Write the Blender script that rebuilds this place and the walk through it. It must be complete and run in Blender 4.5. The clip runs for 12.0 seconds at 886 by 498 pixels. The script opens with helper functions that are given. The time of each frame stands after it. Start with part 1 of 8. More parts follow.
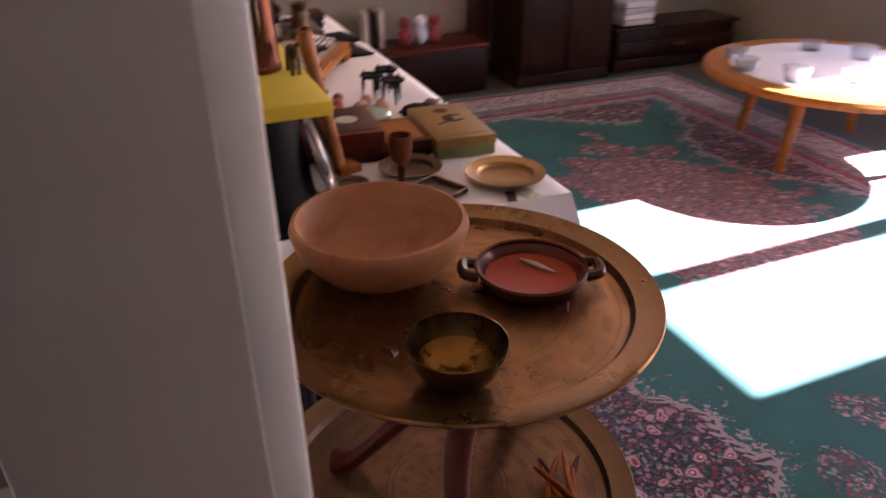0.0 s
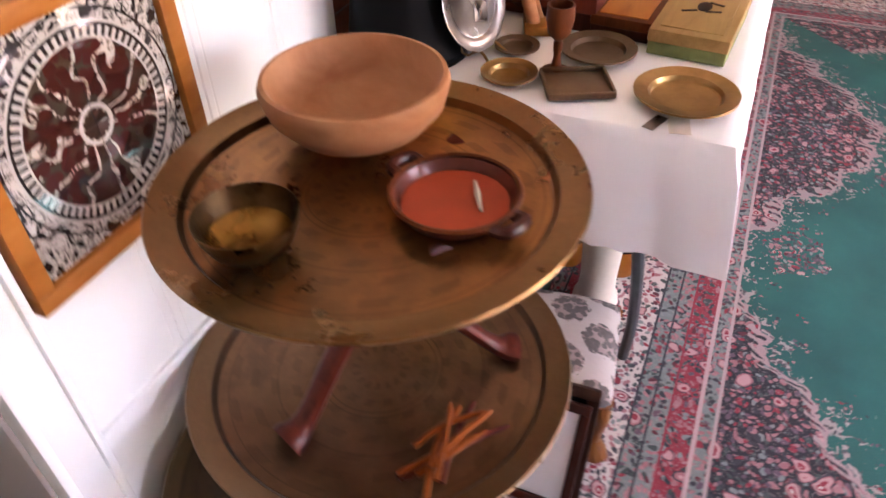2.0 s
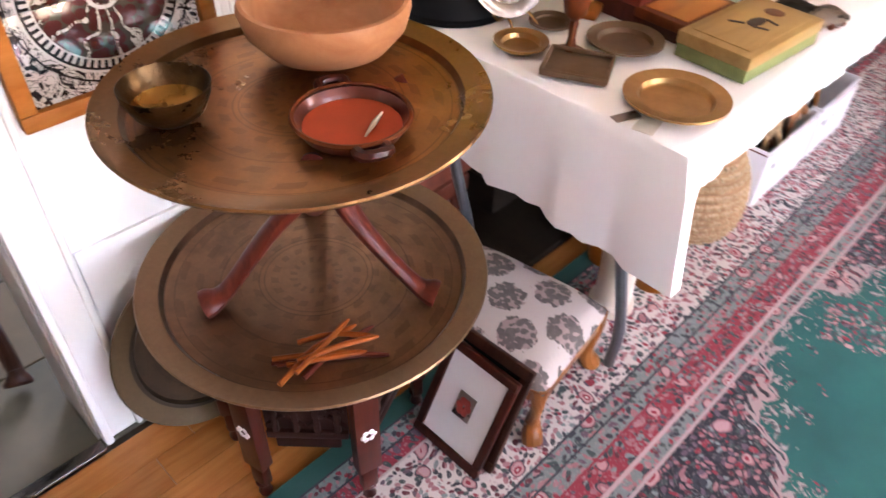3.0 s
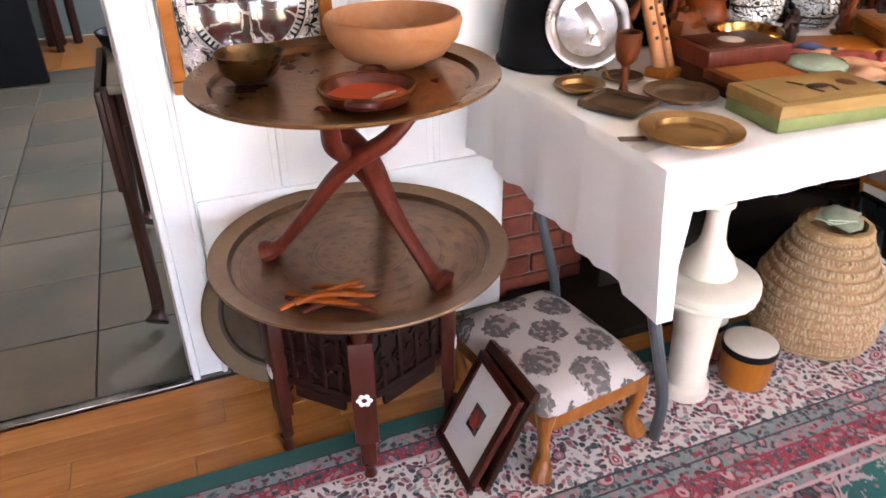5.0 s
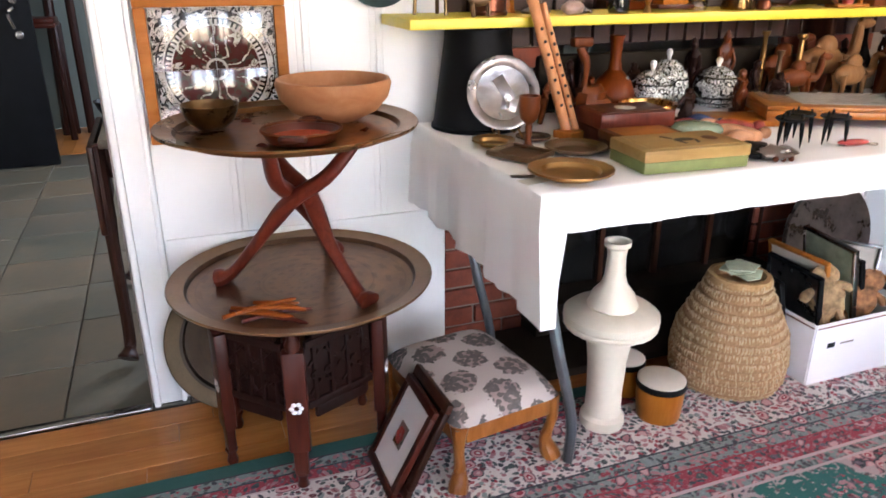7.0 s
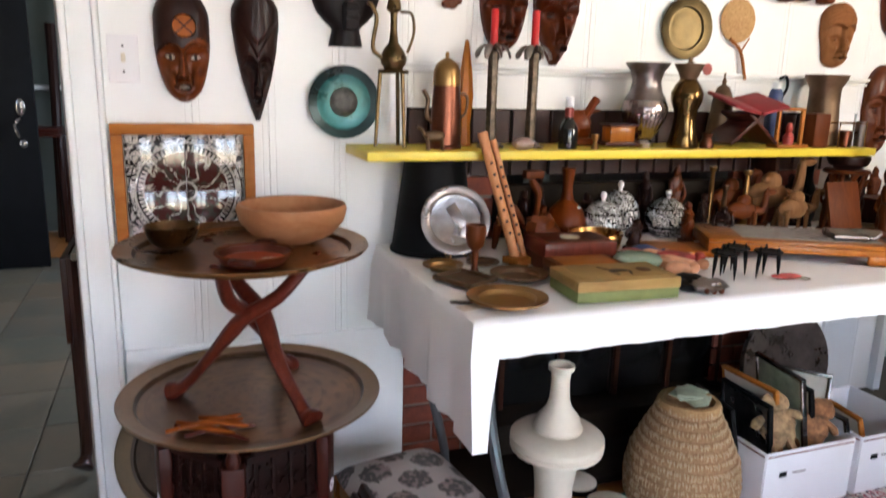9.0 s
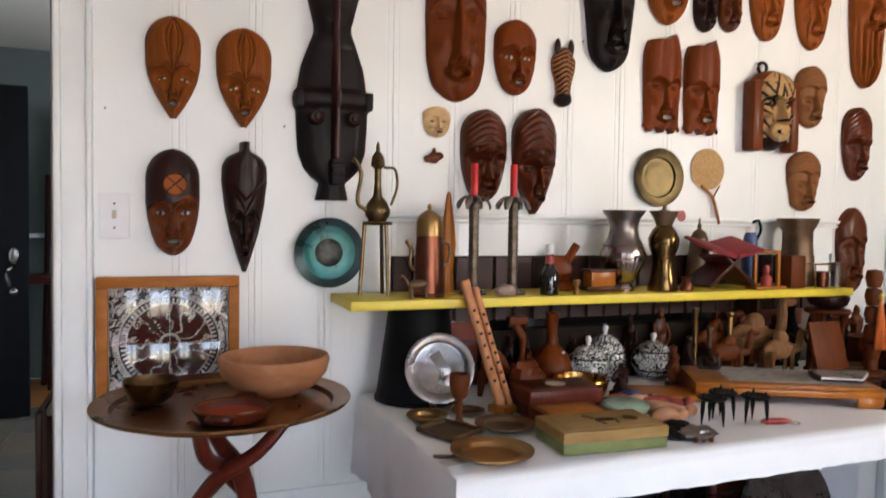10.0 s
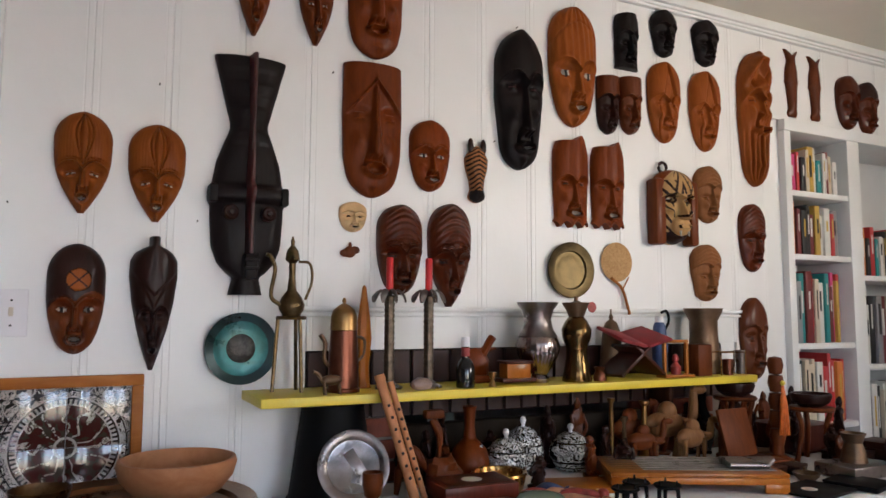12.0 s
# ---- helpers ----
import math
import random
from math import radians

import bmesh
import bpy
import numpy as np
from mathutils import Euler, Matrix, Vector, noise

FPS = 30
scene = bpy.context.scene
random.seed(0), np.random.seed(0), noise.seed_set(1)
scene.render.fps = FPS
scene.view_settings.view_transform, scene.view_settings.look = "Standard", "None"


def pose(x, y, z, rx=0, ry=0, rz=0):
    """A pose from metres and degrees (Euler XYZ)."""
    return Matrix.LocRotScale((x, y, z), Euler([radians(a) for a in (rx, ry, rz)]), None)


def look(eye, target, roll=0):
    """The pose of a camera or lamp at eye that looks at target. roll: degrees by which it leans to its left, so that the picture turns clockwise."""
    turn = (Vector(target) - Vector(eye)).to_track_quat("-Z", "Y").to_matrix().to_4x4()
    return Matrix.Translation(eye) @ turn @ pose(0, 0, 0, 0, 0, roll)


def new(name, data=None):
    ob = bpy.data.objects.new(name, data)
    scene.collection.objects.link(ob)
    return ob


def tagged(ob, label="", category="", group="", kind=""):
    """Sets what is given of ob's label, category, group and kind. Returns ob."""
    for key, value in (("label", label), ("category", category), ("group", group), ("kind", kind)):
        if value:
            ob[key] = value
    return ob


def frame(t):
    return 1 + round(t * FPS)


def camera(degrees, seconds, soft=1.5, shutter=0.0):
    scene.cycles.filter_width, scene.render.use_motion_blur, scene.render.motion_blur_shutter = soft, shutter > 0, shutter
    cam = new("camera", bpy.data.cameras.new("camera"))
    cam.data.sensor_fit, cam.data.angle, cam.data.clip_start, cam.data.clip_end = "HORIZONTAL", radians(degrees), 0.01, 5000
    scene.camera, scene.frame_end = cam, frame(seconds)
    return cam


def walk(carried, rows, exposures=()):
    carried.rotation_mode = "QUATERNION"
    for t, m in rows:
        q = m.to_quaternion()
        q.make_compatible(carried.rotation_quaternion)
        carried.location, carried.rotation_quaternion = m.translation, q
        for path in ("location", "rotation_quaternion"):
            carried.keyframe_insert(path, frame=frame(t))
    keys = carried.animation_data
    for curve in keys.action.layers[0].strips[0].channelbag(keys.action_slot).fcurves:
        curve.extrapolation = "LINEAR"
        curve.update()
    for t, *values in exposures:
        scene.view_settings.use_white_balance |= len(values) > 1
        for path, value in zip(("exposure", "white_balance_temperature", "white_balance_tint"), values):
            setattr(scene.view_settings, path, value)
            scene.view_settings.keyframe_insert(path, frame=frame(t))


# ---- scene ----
cam = camera(63.3, 12.0, 1.5, 0.5)
PATH = [
    (0, (-0.023, 0.49, 1.384), (0.642, 2.11, 0.419), -0.4),
    (0.5, (0.166, 0.438, 1.422), (0.414, 2.088, 0.321), 0.7),
    (1, (0.329, 0.487, 1.38), (0.333, 2.137, 0.248), 0.2),
    (1.5, (0.498, 0.593, 1.39), (0.272, 2.136, 0.139), 0.6),
    (2, (0.728, 0.63, 1.373), (0.113, 2.012, 0.065), -1.5),
    (2.5, (0.987, 0.669, 1.39), (0.241, 1.936, 0.035), 5.1),
    (3, (1.127, 0.773, 1.36), (0.101, 1.853, 0.026), 1.9),
    (4.8, (1.565, 0.984, 1.247), (-0.004, 1.611, 0.177), 0.7),
    (5, (1.6, 0.978, 1.207), (-0.012, 1.612, 0.209), -0.8),
    (5.5, (1.665, 0.894, 1.196), (0.102, 1.596, 0.164), -1.3),
    (6, (1.736, 0.87, 1.201), (0.165, 1.683, 0.268), 0.6),
    (6.5, (1.823, 0.929, 1.164), (0.191, 1.695, 0.297), -0.1),
    (6.7, (1.865, 0.986, 1.147), (0.157, 1.674, 0.366), -1.0),
    (8.5, (2.007, 1.131, 1.223), (0.22, 1.791, 0.612), 2.4),
    (9, (2.015, 1.142, 1.211), (0.193, 1.834, 0.761), 1.6),
    (9.5, (2.021, 1.142, 1.213), (0.156, 1.825, 0.977), 0.4),
    (10, (2.029, 1.161, 1.243), (0.166, 1.883, 1.168), 0.8),
    (10.5, (2.037, 1.164, 1.225), (0.194, 1.94, 1.281), 0.3),
    (11, (2.036, 1.17, 1.247), (0.211, 1.977, 1.38), 0.9),
    (11.5, (2.049, 1.184, 1.248), (0.25, 2.042, 1.41), 0.7),
    (12, (2.062, 1.193, 1.248), (0.282, 2.087, 1.429), 0.2),
]
EXPOSURES = [(0.0, 4.38, 6100, 40), (0.5, 4.62, 6150, 38), (1.0, 4.9, 5850, 35), (2.0, 5.5, 5850, 29), (3.0, 5.75, 5800, 24), (5.0, 5.55, 5750, 19), (6.5, 5.3, 5650, 16), (8.5, 4.8, 5550, 14), (9.5, 4.4, 5400, 13), (12.0, 3.85, 5200, 14)]
walk(cam, [(t, look(eye, target, roll)) for t, eye, target, roll in PATH], EXPOSURES)

# ---- world, sun, windows, exposure ----
WALL_E = 4.3          # the wall with the windows
CEIL = 2.5
SUN_EL, SUN_STRENGTH, SKY_STRENGTH, WINDOW_LIGHT = 35.0, 5.0, 0.05, 0.3

# power of two added fill lamps, end wall and next room
NORTH_FILL, HALL_FILL = 1.5, 2.2
world = bpy.data.worlds.new("sky")
scene.world = world
world.use_nodes = True
wn = world.node_tree
wn.nodes.clear()
wout = wn.nodes.new("ShaderNodeOutputWorld")
wbg = wn.nodes.new("ShaderNodeBackground")
wsky = wn.nodes.new("ShaderNodeTexSky")
wsky.sky_type, wsky.sun_disc = "NISHITA", False
wsky.sun_elevation, wsky.sun_rotation = radians(SUN_EL), radians(90)
wbg.inputs["Strength"].default_value = SKY_STRENGTH
wn.links.new(wsky.outputs[0], wbg.inputs[0])
wn.links.new(wbg.outputs[0], wout.inputs[0])

sun = new("sun", bpy.data.lights.new("sun", "SUN"))
sun.data.energy, sun.data.angle, sun.data.color = SUN_STRENGTH, radians(0.6), (1.0, 0.95, 0.88)
sun.matrix_world = look((10, 2.2, 10 * math.tan(radians(SUN_EL))), (0, 2.2, 0))


def window_light(y0, y1, z0, z1, power):
    d = bpy.data.lights.new("window_light", "AREA")
    d.shape, d.size, d.size_y = "RECTANGLE", y1 - y0, z1 - z0
    d.energy, d.color = power, (0.86, 0.94, 1.0)
    ob = new("window_light", d)
    ob.matrix_world = look((WALL_E + 0.1, (y0 + y1) / 2, (z0 + z1) / 2), (0, (y0 + y1) / 2, (z0 + z1) / 2 - 0.3))


# ---- materials ----
def rgb(c):
    return (c[0], c[1], c[2], 1.0)


def nodes_of(name):
    m = bpy.data.materials.new(name)
    m.use_nodes = True
    nt = m.node_tree
    return m, nt, nt.nodes["Principled BSDF"]


def link(nt, a, b):
    nt.links.new(a, b)


def node(nt, kind, **values):
    n = nt.nodes.new(kind)
    for k, v in values.items():
        n.inputs[k].default_value = v
    return n


def coords(nt, scale=(1, 1, 1)):
    tc = nt.nodes.new("ShaderNodeTexCoord")
    mp = nt.nodes.new("ShaderNodeMapping")
    mp.inputs["Scale"].default_value = scale
    link(nt, tc.outputs["Object"], mp.inputs["Vector"])
    return mp.outputs["Vector"]


def ramp(nt, fac, stops, constant=False):
    r = nt.nodes.new("ShaderNodeValToRGB")
    if constant:
        r.color_ramp.interpolation = "CONSTANT"
    els = r.color_ramp.elements
    els[0].position, els[0].color = stops[0][0], rgb(stops[0][1])
    els[1].position, els[1].color = stops[-1][0], rgb(stops[-1][1])
    for p, c in stops[1:-1]:
        e = els.new(p)
        e.color = rgb(c)
    link(nt, fac, r.inputs["Fac"])
    return r.outputs["Color"]


def mix(nt, fac, a, b):
    n = nt.nodes.new("ShaderNodeMix")
    n.data_type = "RGBA"
    for sock, v in ((n.inputs["Factor"], fac), (n.inputs["A"], a), (n.inputs["B"], b)):
        if isinstance(v, (int, float)):
            sock.default_value = v
        elif isinstance(v, tuple):
            sock.default_value = rgb(v)
        else:
            link(nt, v, sock)
    return n.outputs["Result"]


def arith(nt, op, a, b=0.0, c=0.0):
    n = nt.nodes.new("ShaderNodeMath")
    n.operation = op
    for sock, v in zip(n.inputs, (a, b, c)):
        if isinstance(v, (int, float)):
            sock.default_value = v
        else:
            link(nt, v, sock)
    return n.outputs[0]


def bump(nt, bsdf, height, strength, distance=0.002):
    b = nt.nodes.new("ShaderNodeBump")
    b.inputs["Strength"].default_value, b.inputs["Distance"].default_value = strength, distance
    link(nt, height, b.inputs["Height"])
    link(nt, b.outputs[0], bsdf.inputs["Normal"])


def shade(c, k):
    return tuple(min(1.0, v * k) for v in c)


def surface(name, c, rough=0.5, metal=0.0, scale=12.0, var=0.25, fine=120.0, bumps=0.15, tint=None, coat=0.0, each=False):
    """Mottled material: stains at one scale, grain at a finer one."""
    m, nt, p = nodes_of(name)
    v = coords(nt)
    if each:
        own = nt.nodes.new("ShaderNodeVectorMath")
        own.operation = "ADD"
        shift = nt.nodes.new("ShaderNodeCombineXYZ")
        link(nt, arith(nt, "MULTIPLY", nt.nodes.new("ShaderNodeObjectInfo").outputs["Random"], 40.0), shift.inputs[0])
        link(nt, v, own.inputs[0]), link(nt, shift.outputs[0], own.inputs[1])
        v = own.outputs[0]
    n1 = node(nt, "ShaderNodeTexNoise", Scale=scale, Detail=5.0, Roughness=0.6)
    n2 = node(nt, "ShaderNodeTexNoise", Scale=fine, Detail=3.0)
    link(nt, v, n1.inputs["Vector"]), link(nt, v, n2.inputs["Vector"])
    base = ramp(nt, n1.outputs["Fac"], [(0.3, shade(c, 1 - var)), (0.7, tint or shade(c, 1 + var))])
    link(nt, mix(nt, arith(nt, "MULTIPLY", n2.outputs["Fac"], 0.35), base, shade(c, 1 - 1.4 * var)), p.inputs["Base Color"])
    p.inputs["Metallic"].default_value = metal
    link(nt, arith(nt, "MULTIPLY_ADD", n1.outputs["Fac"], 0.3, rough - 0.15), p.inputs["Roughness"])
    p.inputs["Coat Weight"].default_value = coat
    bump(nt, p, n2.outputs["Fac"], bumps)
    return m


def wood(name, c1, c2, rough=0.4, grain=(60, 60, 5), bumps=0.25, coat=0.0):
    """Grain along the object's z (or along the axis with the small number)."""
    m, nt, p = nodes_of(name)
    n0 = node(nt, "ShaderNodeTexNoise", Scale=1.0, Detail=6.0, Roughness=0.65, Distortion=0.6)
    link(nt, coords(nt, grain), n0.inputs["Vector"])
    n1 = node(nt, "ShaderNodeTexNoise", Scale=9.0, Detail=3.0)
    link(nt, coords(nt), n1.inputs["Vector"])
    info = nt.nodes.new("ShaderNodeObjectInfo")
    base = ramp(nt, n0.outputs["Fac"], [(0.3, c1), (0.5, tuple((a + b) / 2 for a, b in zip(c1, c2))), (0.72, c2)])
    base = mix(nt, arith(nt, "MULTIPLY", n1.outputs["Fac"], 0.5), base, shade(c1, 0.7))
    hsv = nt.nodes.new("ShaderNodeHueSaturation")
    link(nt, arith(nt, "MULTIPLY_ADD", info.outputs["Random"], 0.3, 0.85), hsv.inputs["Value"])
    hsv.inputs["Saturation"].default_value = 1.05
    link(nt, base, hsv.inputs["Color"])
    link(nt, hsv.outputs[0], p.inputs["Base Color"])
    link(nt, arith(nt, "MULTIPLY_ADD", n0.outputs["Fac"], 0.25, rough - 0.1), p.inputs["Roughness"])
    p.inputs["Coat Weight"].default_value = coat
    p.inputs["Specular IOR Level"].default_value = 0.14
    p.inputs["Coat Roughness"].default_value = 0.22
    bump(nt, p, n0.outputs["Fac"], bumps)
    return m


def painted_wall():
    m, nt, p = nodes_of("white_painted_panelling")
    v = coords(nt)
    n1 = node(nt, "ShaderNodeTexNoise", Scale=2.2, Detail=4.0)
    n2 = node(nt, "ShaderNodeTexNoise", Scale=60.0, Detail=4.0)
    n3 = node(nt, "ShaderNodeTexVoronoi", Scale=5.5)
    for n in (n1, n2, n3):
        link(nt, v, n.inputs["Vector"])
    base = ramp(nt, n1.outputs["Fac"], [(0.3, (0.72, 0.73, 0.72)), (0.7, (0.8, 0.8, 0.79))])
    spot = ramp(nt, n3.outputs["Distance"], [(0.012, (1, 1, 1)), (0.02, (0, 0, 0))])
    base = mix(nt, arith(nt, "MULTIPLY", spot, 0.5), base, (0.3, 0.28, 0.25))
    link(nt, base, p.inputs["Base Color"])
    p.inputs["Roughness"].default_value = 0.42
    bump(nt, p, n2.outputs["Fac"], 0.12)
    return m


def rug_material(x0, x1, y0, y1):
    """Floral rug: bands round the edge, a plain green field with floral corners and a medallion."""
    m, nt, p = nodes_of("floral_rug")
    tc = nt.nodes.new("ShaderNodeTexCoord")
    sep = nt.nodes.new("ShaderNodeSeparateXYZ")
    link(nt, tc.outputs["Object"], sep.inputs[0])
    x, y = sep.outputs[0], sep.outputs[1]
    hx, hy = (x1 - x0) / 2, (y1 - y0) / 2
    dx = arith(nt, "SUBTRACT", hx, arith(nt, "ABSOLUTE", x))
    dy = arith(nt, "SUBTRACT", hy, arith(nt, "ABSOLUTE", y))
    d = arith(nt, "MINIMUM", dx, dy)
    # floral cells at two sizes
    vec = tc.outputs["Object"]
    warp = node(nt, "ShaderNodeTexNoise", Scale=14.0, Detail=2.0)
    link(nt, vec, warp.inputs["Vector"])
    wv = nt.nodes.new("ShaderNodeVectorMath")
    wv.operation = "MULTIPLY_ADD"
    link(nt, warp.outputs["Color"], wv.inputs[0])
    wv.inputs[1].default_value = (0.055, 0.055, 0)
    link(nt, vec, wv.inputs[2])

    def cells(scale, feature="F1"):
        n = node(nt, "ShaderNodeTexVoronoi", Scale=scale)
        n.feature = feature
        link(nt, wv.outputs[0], n.inputs["Vector"])
        return n

    big, small, tiny = cells(23.0), cells(74.0), cells(150.0)
    cream, rose, red, ink, green, grey = (0.66, 0.59, 0.55), (0.37, 0.16, 0.18), (0.3, 0.026, 0.05), (0.035, 0.04, 0.055), (0.03, 0.15, 0.13), (0.22, 0.27, 0.27)
    pick = nt.nodes.new("ShaderNodeSeparateColor")
    link(nt, small.outputs["Color"], pick.inputs[0])
    pickb = nt.nodes.new("ShaderNodeSeparateColor")
    link(nt, big.outputs["Color"], pickb.inputs[0])
    petal = ramp(nt, pick.outputs[0], [(0.0, rose), (0.14, ink), (0.32, (0.13, 0.085, 0.12)), (0.44, red), (0.56, (0.05, 0.075, 0.075)), (0.68, grey), (0.78, (0.4, 0.2, 0.22)), (0.9, (0.12, 0.02, 0.035))], True)
    edge_small = ramp(nt, small.outputs["Distance"], [(0.46, (0, 0, 0)), (0.57, (1, 1, 1))])
    dots = ramp(nt, tiny.outputs["Distance"], [(0.22, (1, 1, 1)), (0.34, (0, 0, 0))])
    flower = ramp(nt, big.outputs["Distance"], [(0.0, cream), (0.12, red), (0.22, (0.55, 0.33, 0.33)), (0.34, rose), (0.4, ink), (0.46, cream)], True)

    def floral(ground, amount):
        c = mix(nt, edge_small, petal, ground)
        c = mix(nt, arith(nt, "MULTIPLY", dots, 0.2), c, cream)
        on = arith(nt, "LESS_THAN", pickb.outputs[0], amount)
        near = arith(nt, "LESS_THAN", big.outputs["Distance"], 0.45)
        return mix(nt, arith(nt, "MULTIPLY", on, near), c, flower)

    cream_floral, dark_floral, red_floral = floral((0.66, 0.6, 0.57), 0.3), floral((0.014, 0.016, 0.026), 0.45), floral(red, 0.2)
    grey_floral = floral((0.2, 0.25, 0.24), 0.25)
    pile = node(nt, "ShaderNodeTexNoise", Scale=3.0, Detail=5.0, Roughness=0.6)
    link(nt, vec, pile.inputs["Vector"])
    field = ramp(nt, pile.outputs["Fac"], [(0.3, (0.005, 0.085, 0.08)), (0.7, (0.014, 0.15, 0.135))])
    # scalloped floral area inside the border and in the corners
    along = mix(nt, arith(nt, "LESS_THAN", dx, dy), x, y)
    wave = arith(nt, "COSINE", arith(nt, "MULTIPLY", arith(nt, "ADD", along, 0.97), 3.7))
    fine = arith(nt, "ABSOLUTE", arith(nt, "SINE", arith(nt, "MULTIPLY", along, 14.0)))
    wob = arith(nt, "MULTIPLY", arith(nt, "SUBTRACT", warp.outputs["Fac"], 0.5), 0.12)
    reach = arith(nt, "ADD", arith(nt, "SUBTRACT", d, arith(nt, "MULTIPLY", wave, 0.19)), arith(nt, "ADD", arith(nt, "MULTIPLY", fine, -0.05), wob))
    inner = mix(nt, arith(nt, "LESS_THAN", reach, 0.66), field, dark_floral)
    rim = arith(nt, "MULTIPLY", arith(nt, "GREATER_THAN", reach, 0.654), arith(nt, "LESS_THAN", reach, 0.665))
    leafy = arith(nt, "MULTIPLY", arith(nt, "MULTIPLY", arith(nt, "GREATER_THAN", reach, 0.628), arith(nt, "LESS_THAN", reach, 0.655)), arith(nt, "GREATER_THAN", arith(nt, "SINE", arith(nt, "ADD", arith(nt, "MULTIPLY", along, 190.0), arith(nt, "MULTIPLY", reach, 150.0))), 0.0))
    inner = mix(nt, leafy, inner, (0.4, 0.31, 0.31))
    inner = mix(nt, rim, inner, (0.42, 0.3, 0.31))
    spray = arith(nt, "MULTIPLY", arith(nt, "MULTIPLY", arith(nt, "GREATER_THAN", reach, 0.665), arith(nt, "LESS_THAN", reach, 0.8)), arith(nt, "LESS_THAN", big.outputs["Distance"], 0.4))
    spray = arith(nt, "MULTIPLY", spray, arith(nt, "LESS_THAN", pickb.outputs[1], 0.5))
    inner = mix(nt, spray, inner, mix(nt, arith(nt, "LESS_THAN", small.outputs["Distance"], 0.4), field, petal))
    wisp = node(nt, "ShaderNodeTexNoise", Scale=38.0, Detail=2.0, Distortion=1.2)
    link(nt, vec, wisp.inputs["Vector"])
    reachout = arith(nt, "ADD", arith(nt, "MULTIPLY", arith(nt, "SUBTRACT", reach, 0.665), 2.0), 0.5)
    frond = arith(nt, "MULTIPLY", arith(nt, "GREATER_THAN", wisp.outputs["Fac"], reachout), arith(nt, "MULTIPLY", arith(nt, "GREATER_THAN", reach, 0.665), arith(nt, "LESS_THAN", reach, 0.76)))
    inner = mix(nt, frond, inner, mix(nt, arith(nt, "LESS_THAN", small.outputs["Distance"], 0.42), (0.4, 0.33, 0.33), (0.1, 0.09, 0.1)))
    # medallion
    rx, ry = arith(nt, "DIVIDE", arith(nt, "SUBTRACT", x, 0.2), 0.55), arith(nt, "DIVIDE", arith(nt, "SUBTRACT", y, 0.2), 1.0)
    r = arith(nt, "SQRT", arith(nt, "ADD", arith(nt, "MULTIPLY", rx, rx), arith(nt, "MULTIPLY", ry, ry)))
    torn = node(nt, "ShaderNodeTexNoise", Scale=6.0, Detail=3.0)
    link(nt, vec, torn.inputs["Vector"])
    r = arith(nt, "ADD", r, arith(nt, "ADD", arith(nt, "MULTIPLY", warp.outputs["Fac"], 0.35), arith(nt, "MULTIPLY", arith(nt, "SUBTRACT", torn.outputs["Fac"], 0.5), 1.6)))
    medal = mix(nt, arith(nt, "LESS_THAN", r, 0.75), floral((0.2, 0.1, 0.09), 0.6), floral((0.26, 0.13, 0.12), 0.5))
    inner = mix(nt, arith(nt, "LESS_THAN", r, 1.05), inner, medal)
    # loose bouquets scattered over the plain field
    posy = node(nt, "ShaderNodeTexVoronoi", Scale=2.1)
    link(nt, wv.outputs[0], posy.inputs["Vector"])
    spread = arith(nt, "ADD", posy.outputs["Distance"], arith(nt, "MULTIPLY", arith(nt, "SUBTRACT", torn.outputs["Fac"], 0.5), 0.9))
    leafy_gap = arith(nt, "LESS_THAN", small.outputs["Distance"], 0.55)
    inner = mix(nt, arith(nt, "MULTIPLY", arith(nt, "LESS_THAN", spread, 0.2), arith(nt, "MULTIPLY", leafy_gap, arith(nt, "GREATER_THAN", reach, 0.74))), inner, floral((0.16, 0.1, 0.11), 0.7))

    bands = [(0.0, (0.012, 0.09, 0.075)), (0.045, ink), (0.05, grey_floral), (0.085, ink), (0.09, red_floral), (0.125, (0.5, 0.42, 0.4)), (0.13, cream_floral),
             (0.335, ink), (0.341, grey_floral), (0.375, ink), (0.38, grey_floral), (0.415, red), (0.42, red_floral), (0.475, (0.55, 0.4, 0.4)), (0.485, grey_floral), (0.515, (0.5, 0.38, 0.38)), (0.523, None)]
    col = None
    for pos, c in bands:
        c = inner if c is None else c
        col = c if col is None else mix(nt, arith(nt, "GREATER_THAN", d, pos), col, c)
    fibre = node(nt, "ShaderNodeTexNoise", Scale=420.0, Detail=2.0)
    link(nt, vec, fibre.inputs["Vector"])
    col = mix(nt, arith(nt, "MULTIPLY", fibre.outputs["Fac"], 0.3), col, (0.05, 0.05, 0.05))
    link(nt, col, p.inputs["Base Color"])
    p.inputs["Roughness"].default_value = 0.95
    p.inputs["Sheen Weight"].default_value, p.inputs["Sheen Roughness"].default_value = 0.05, 0.5
    bump(nt, p, fibre.outputs["Fac"], 0.5, 0.003)
    return m


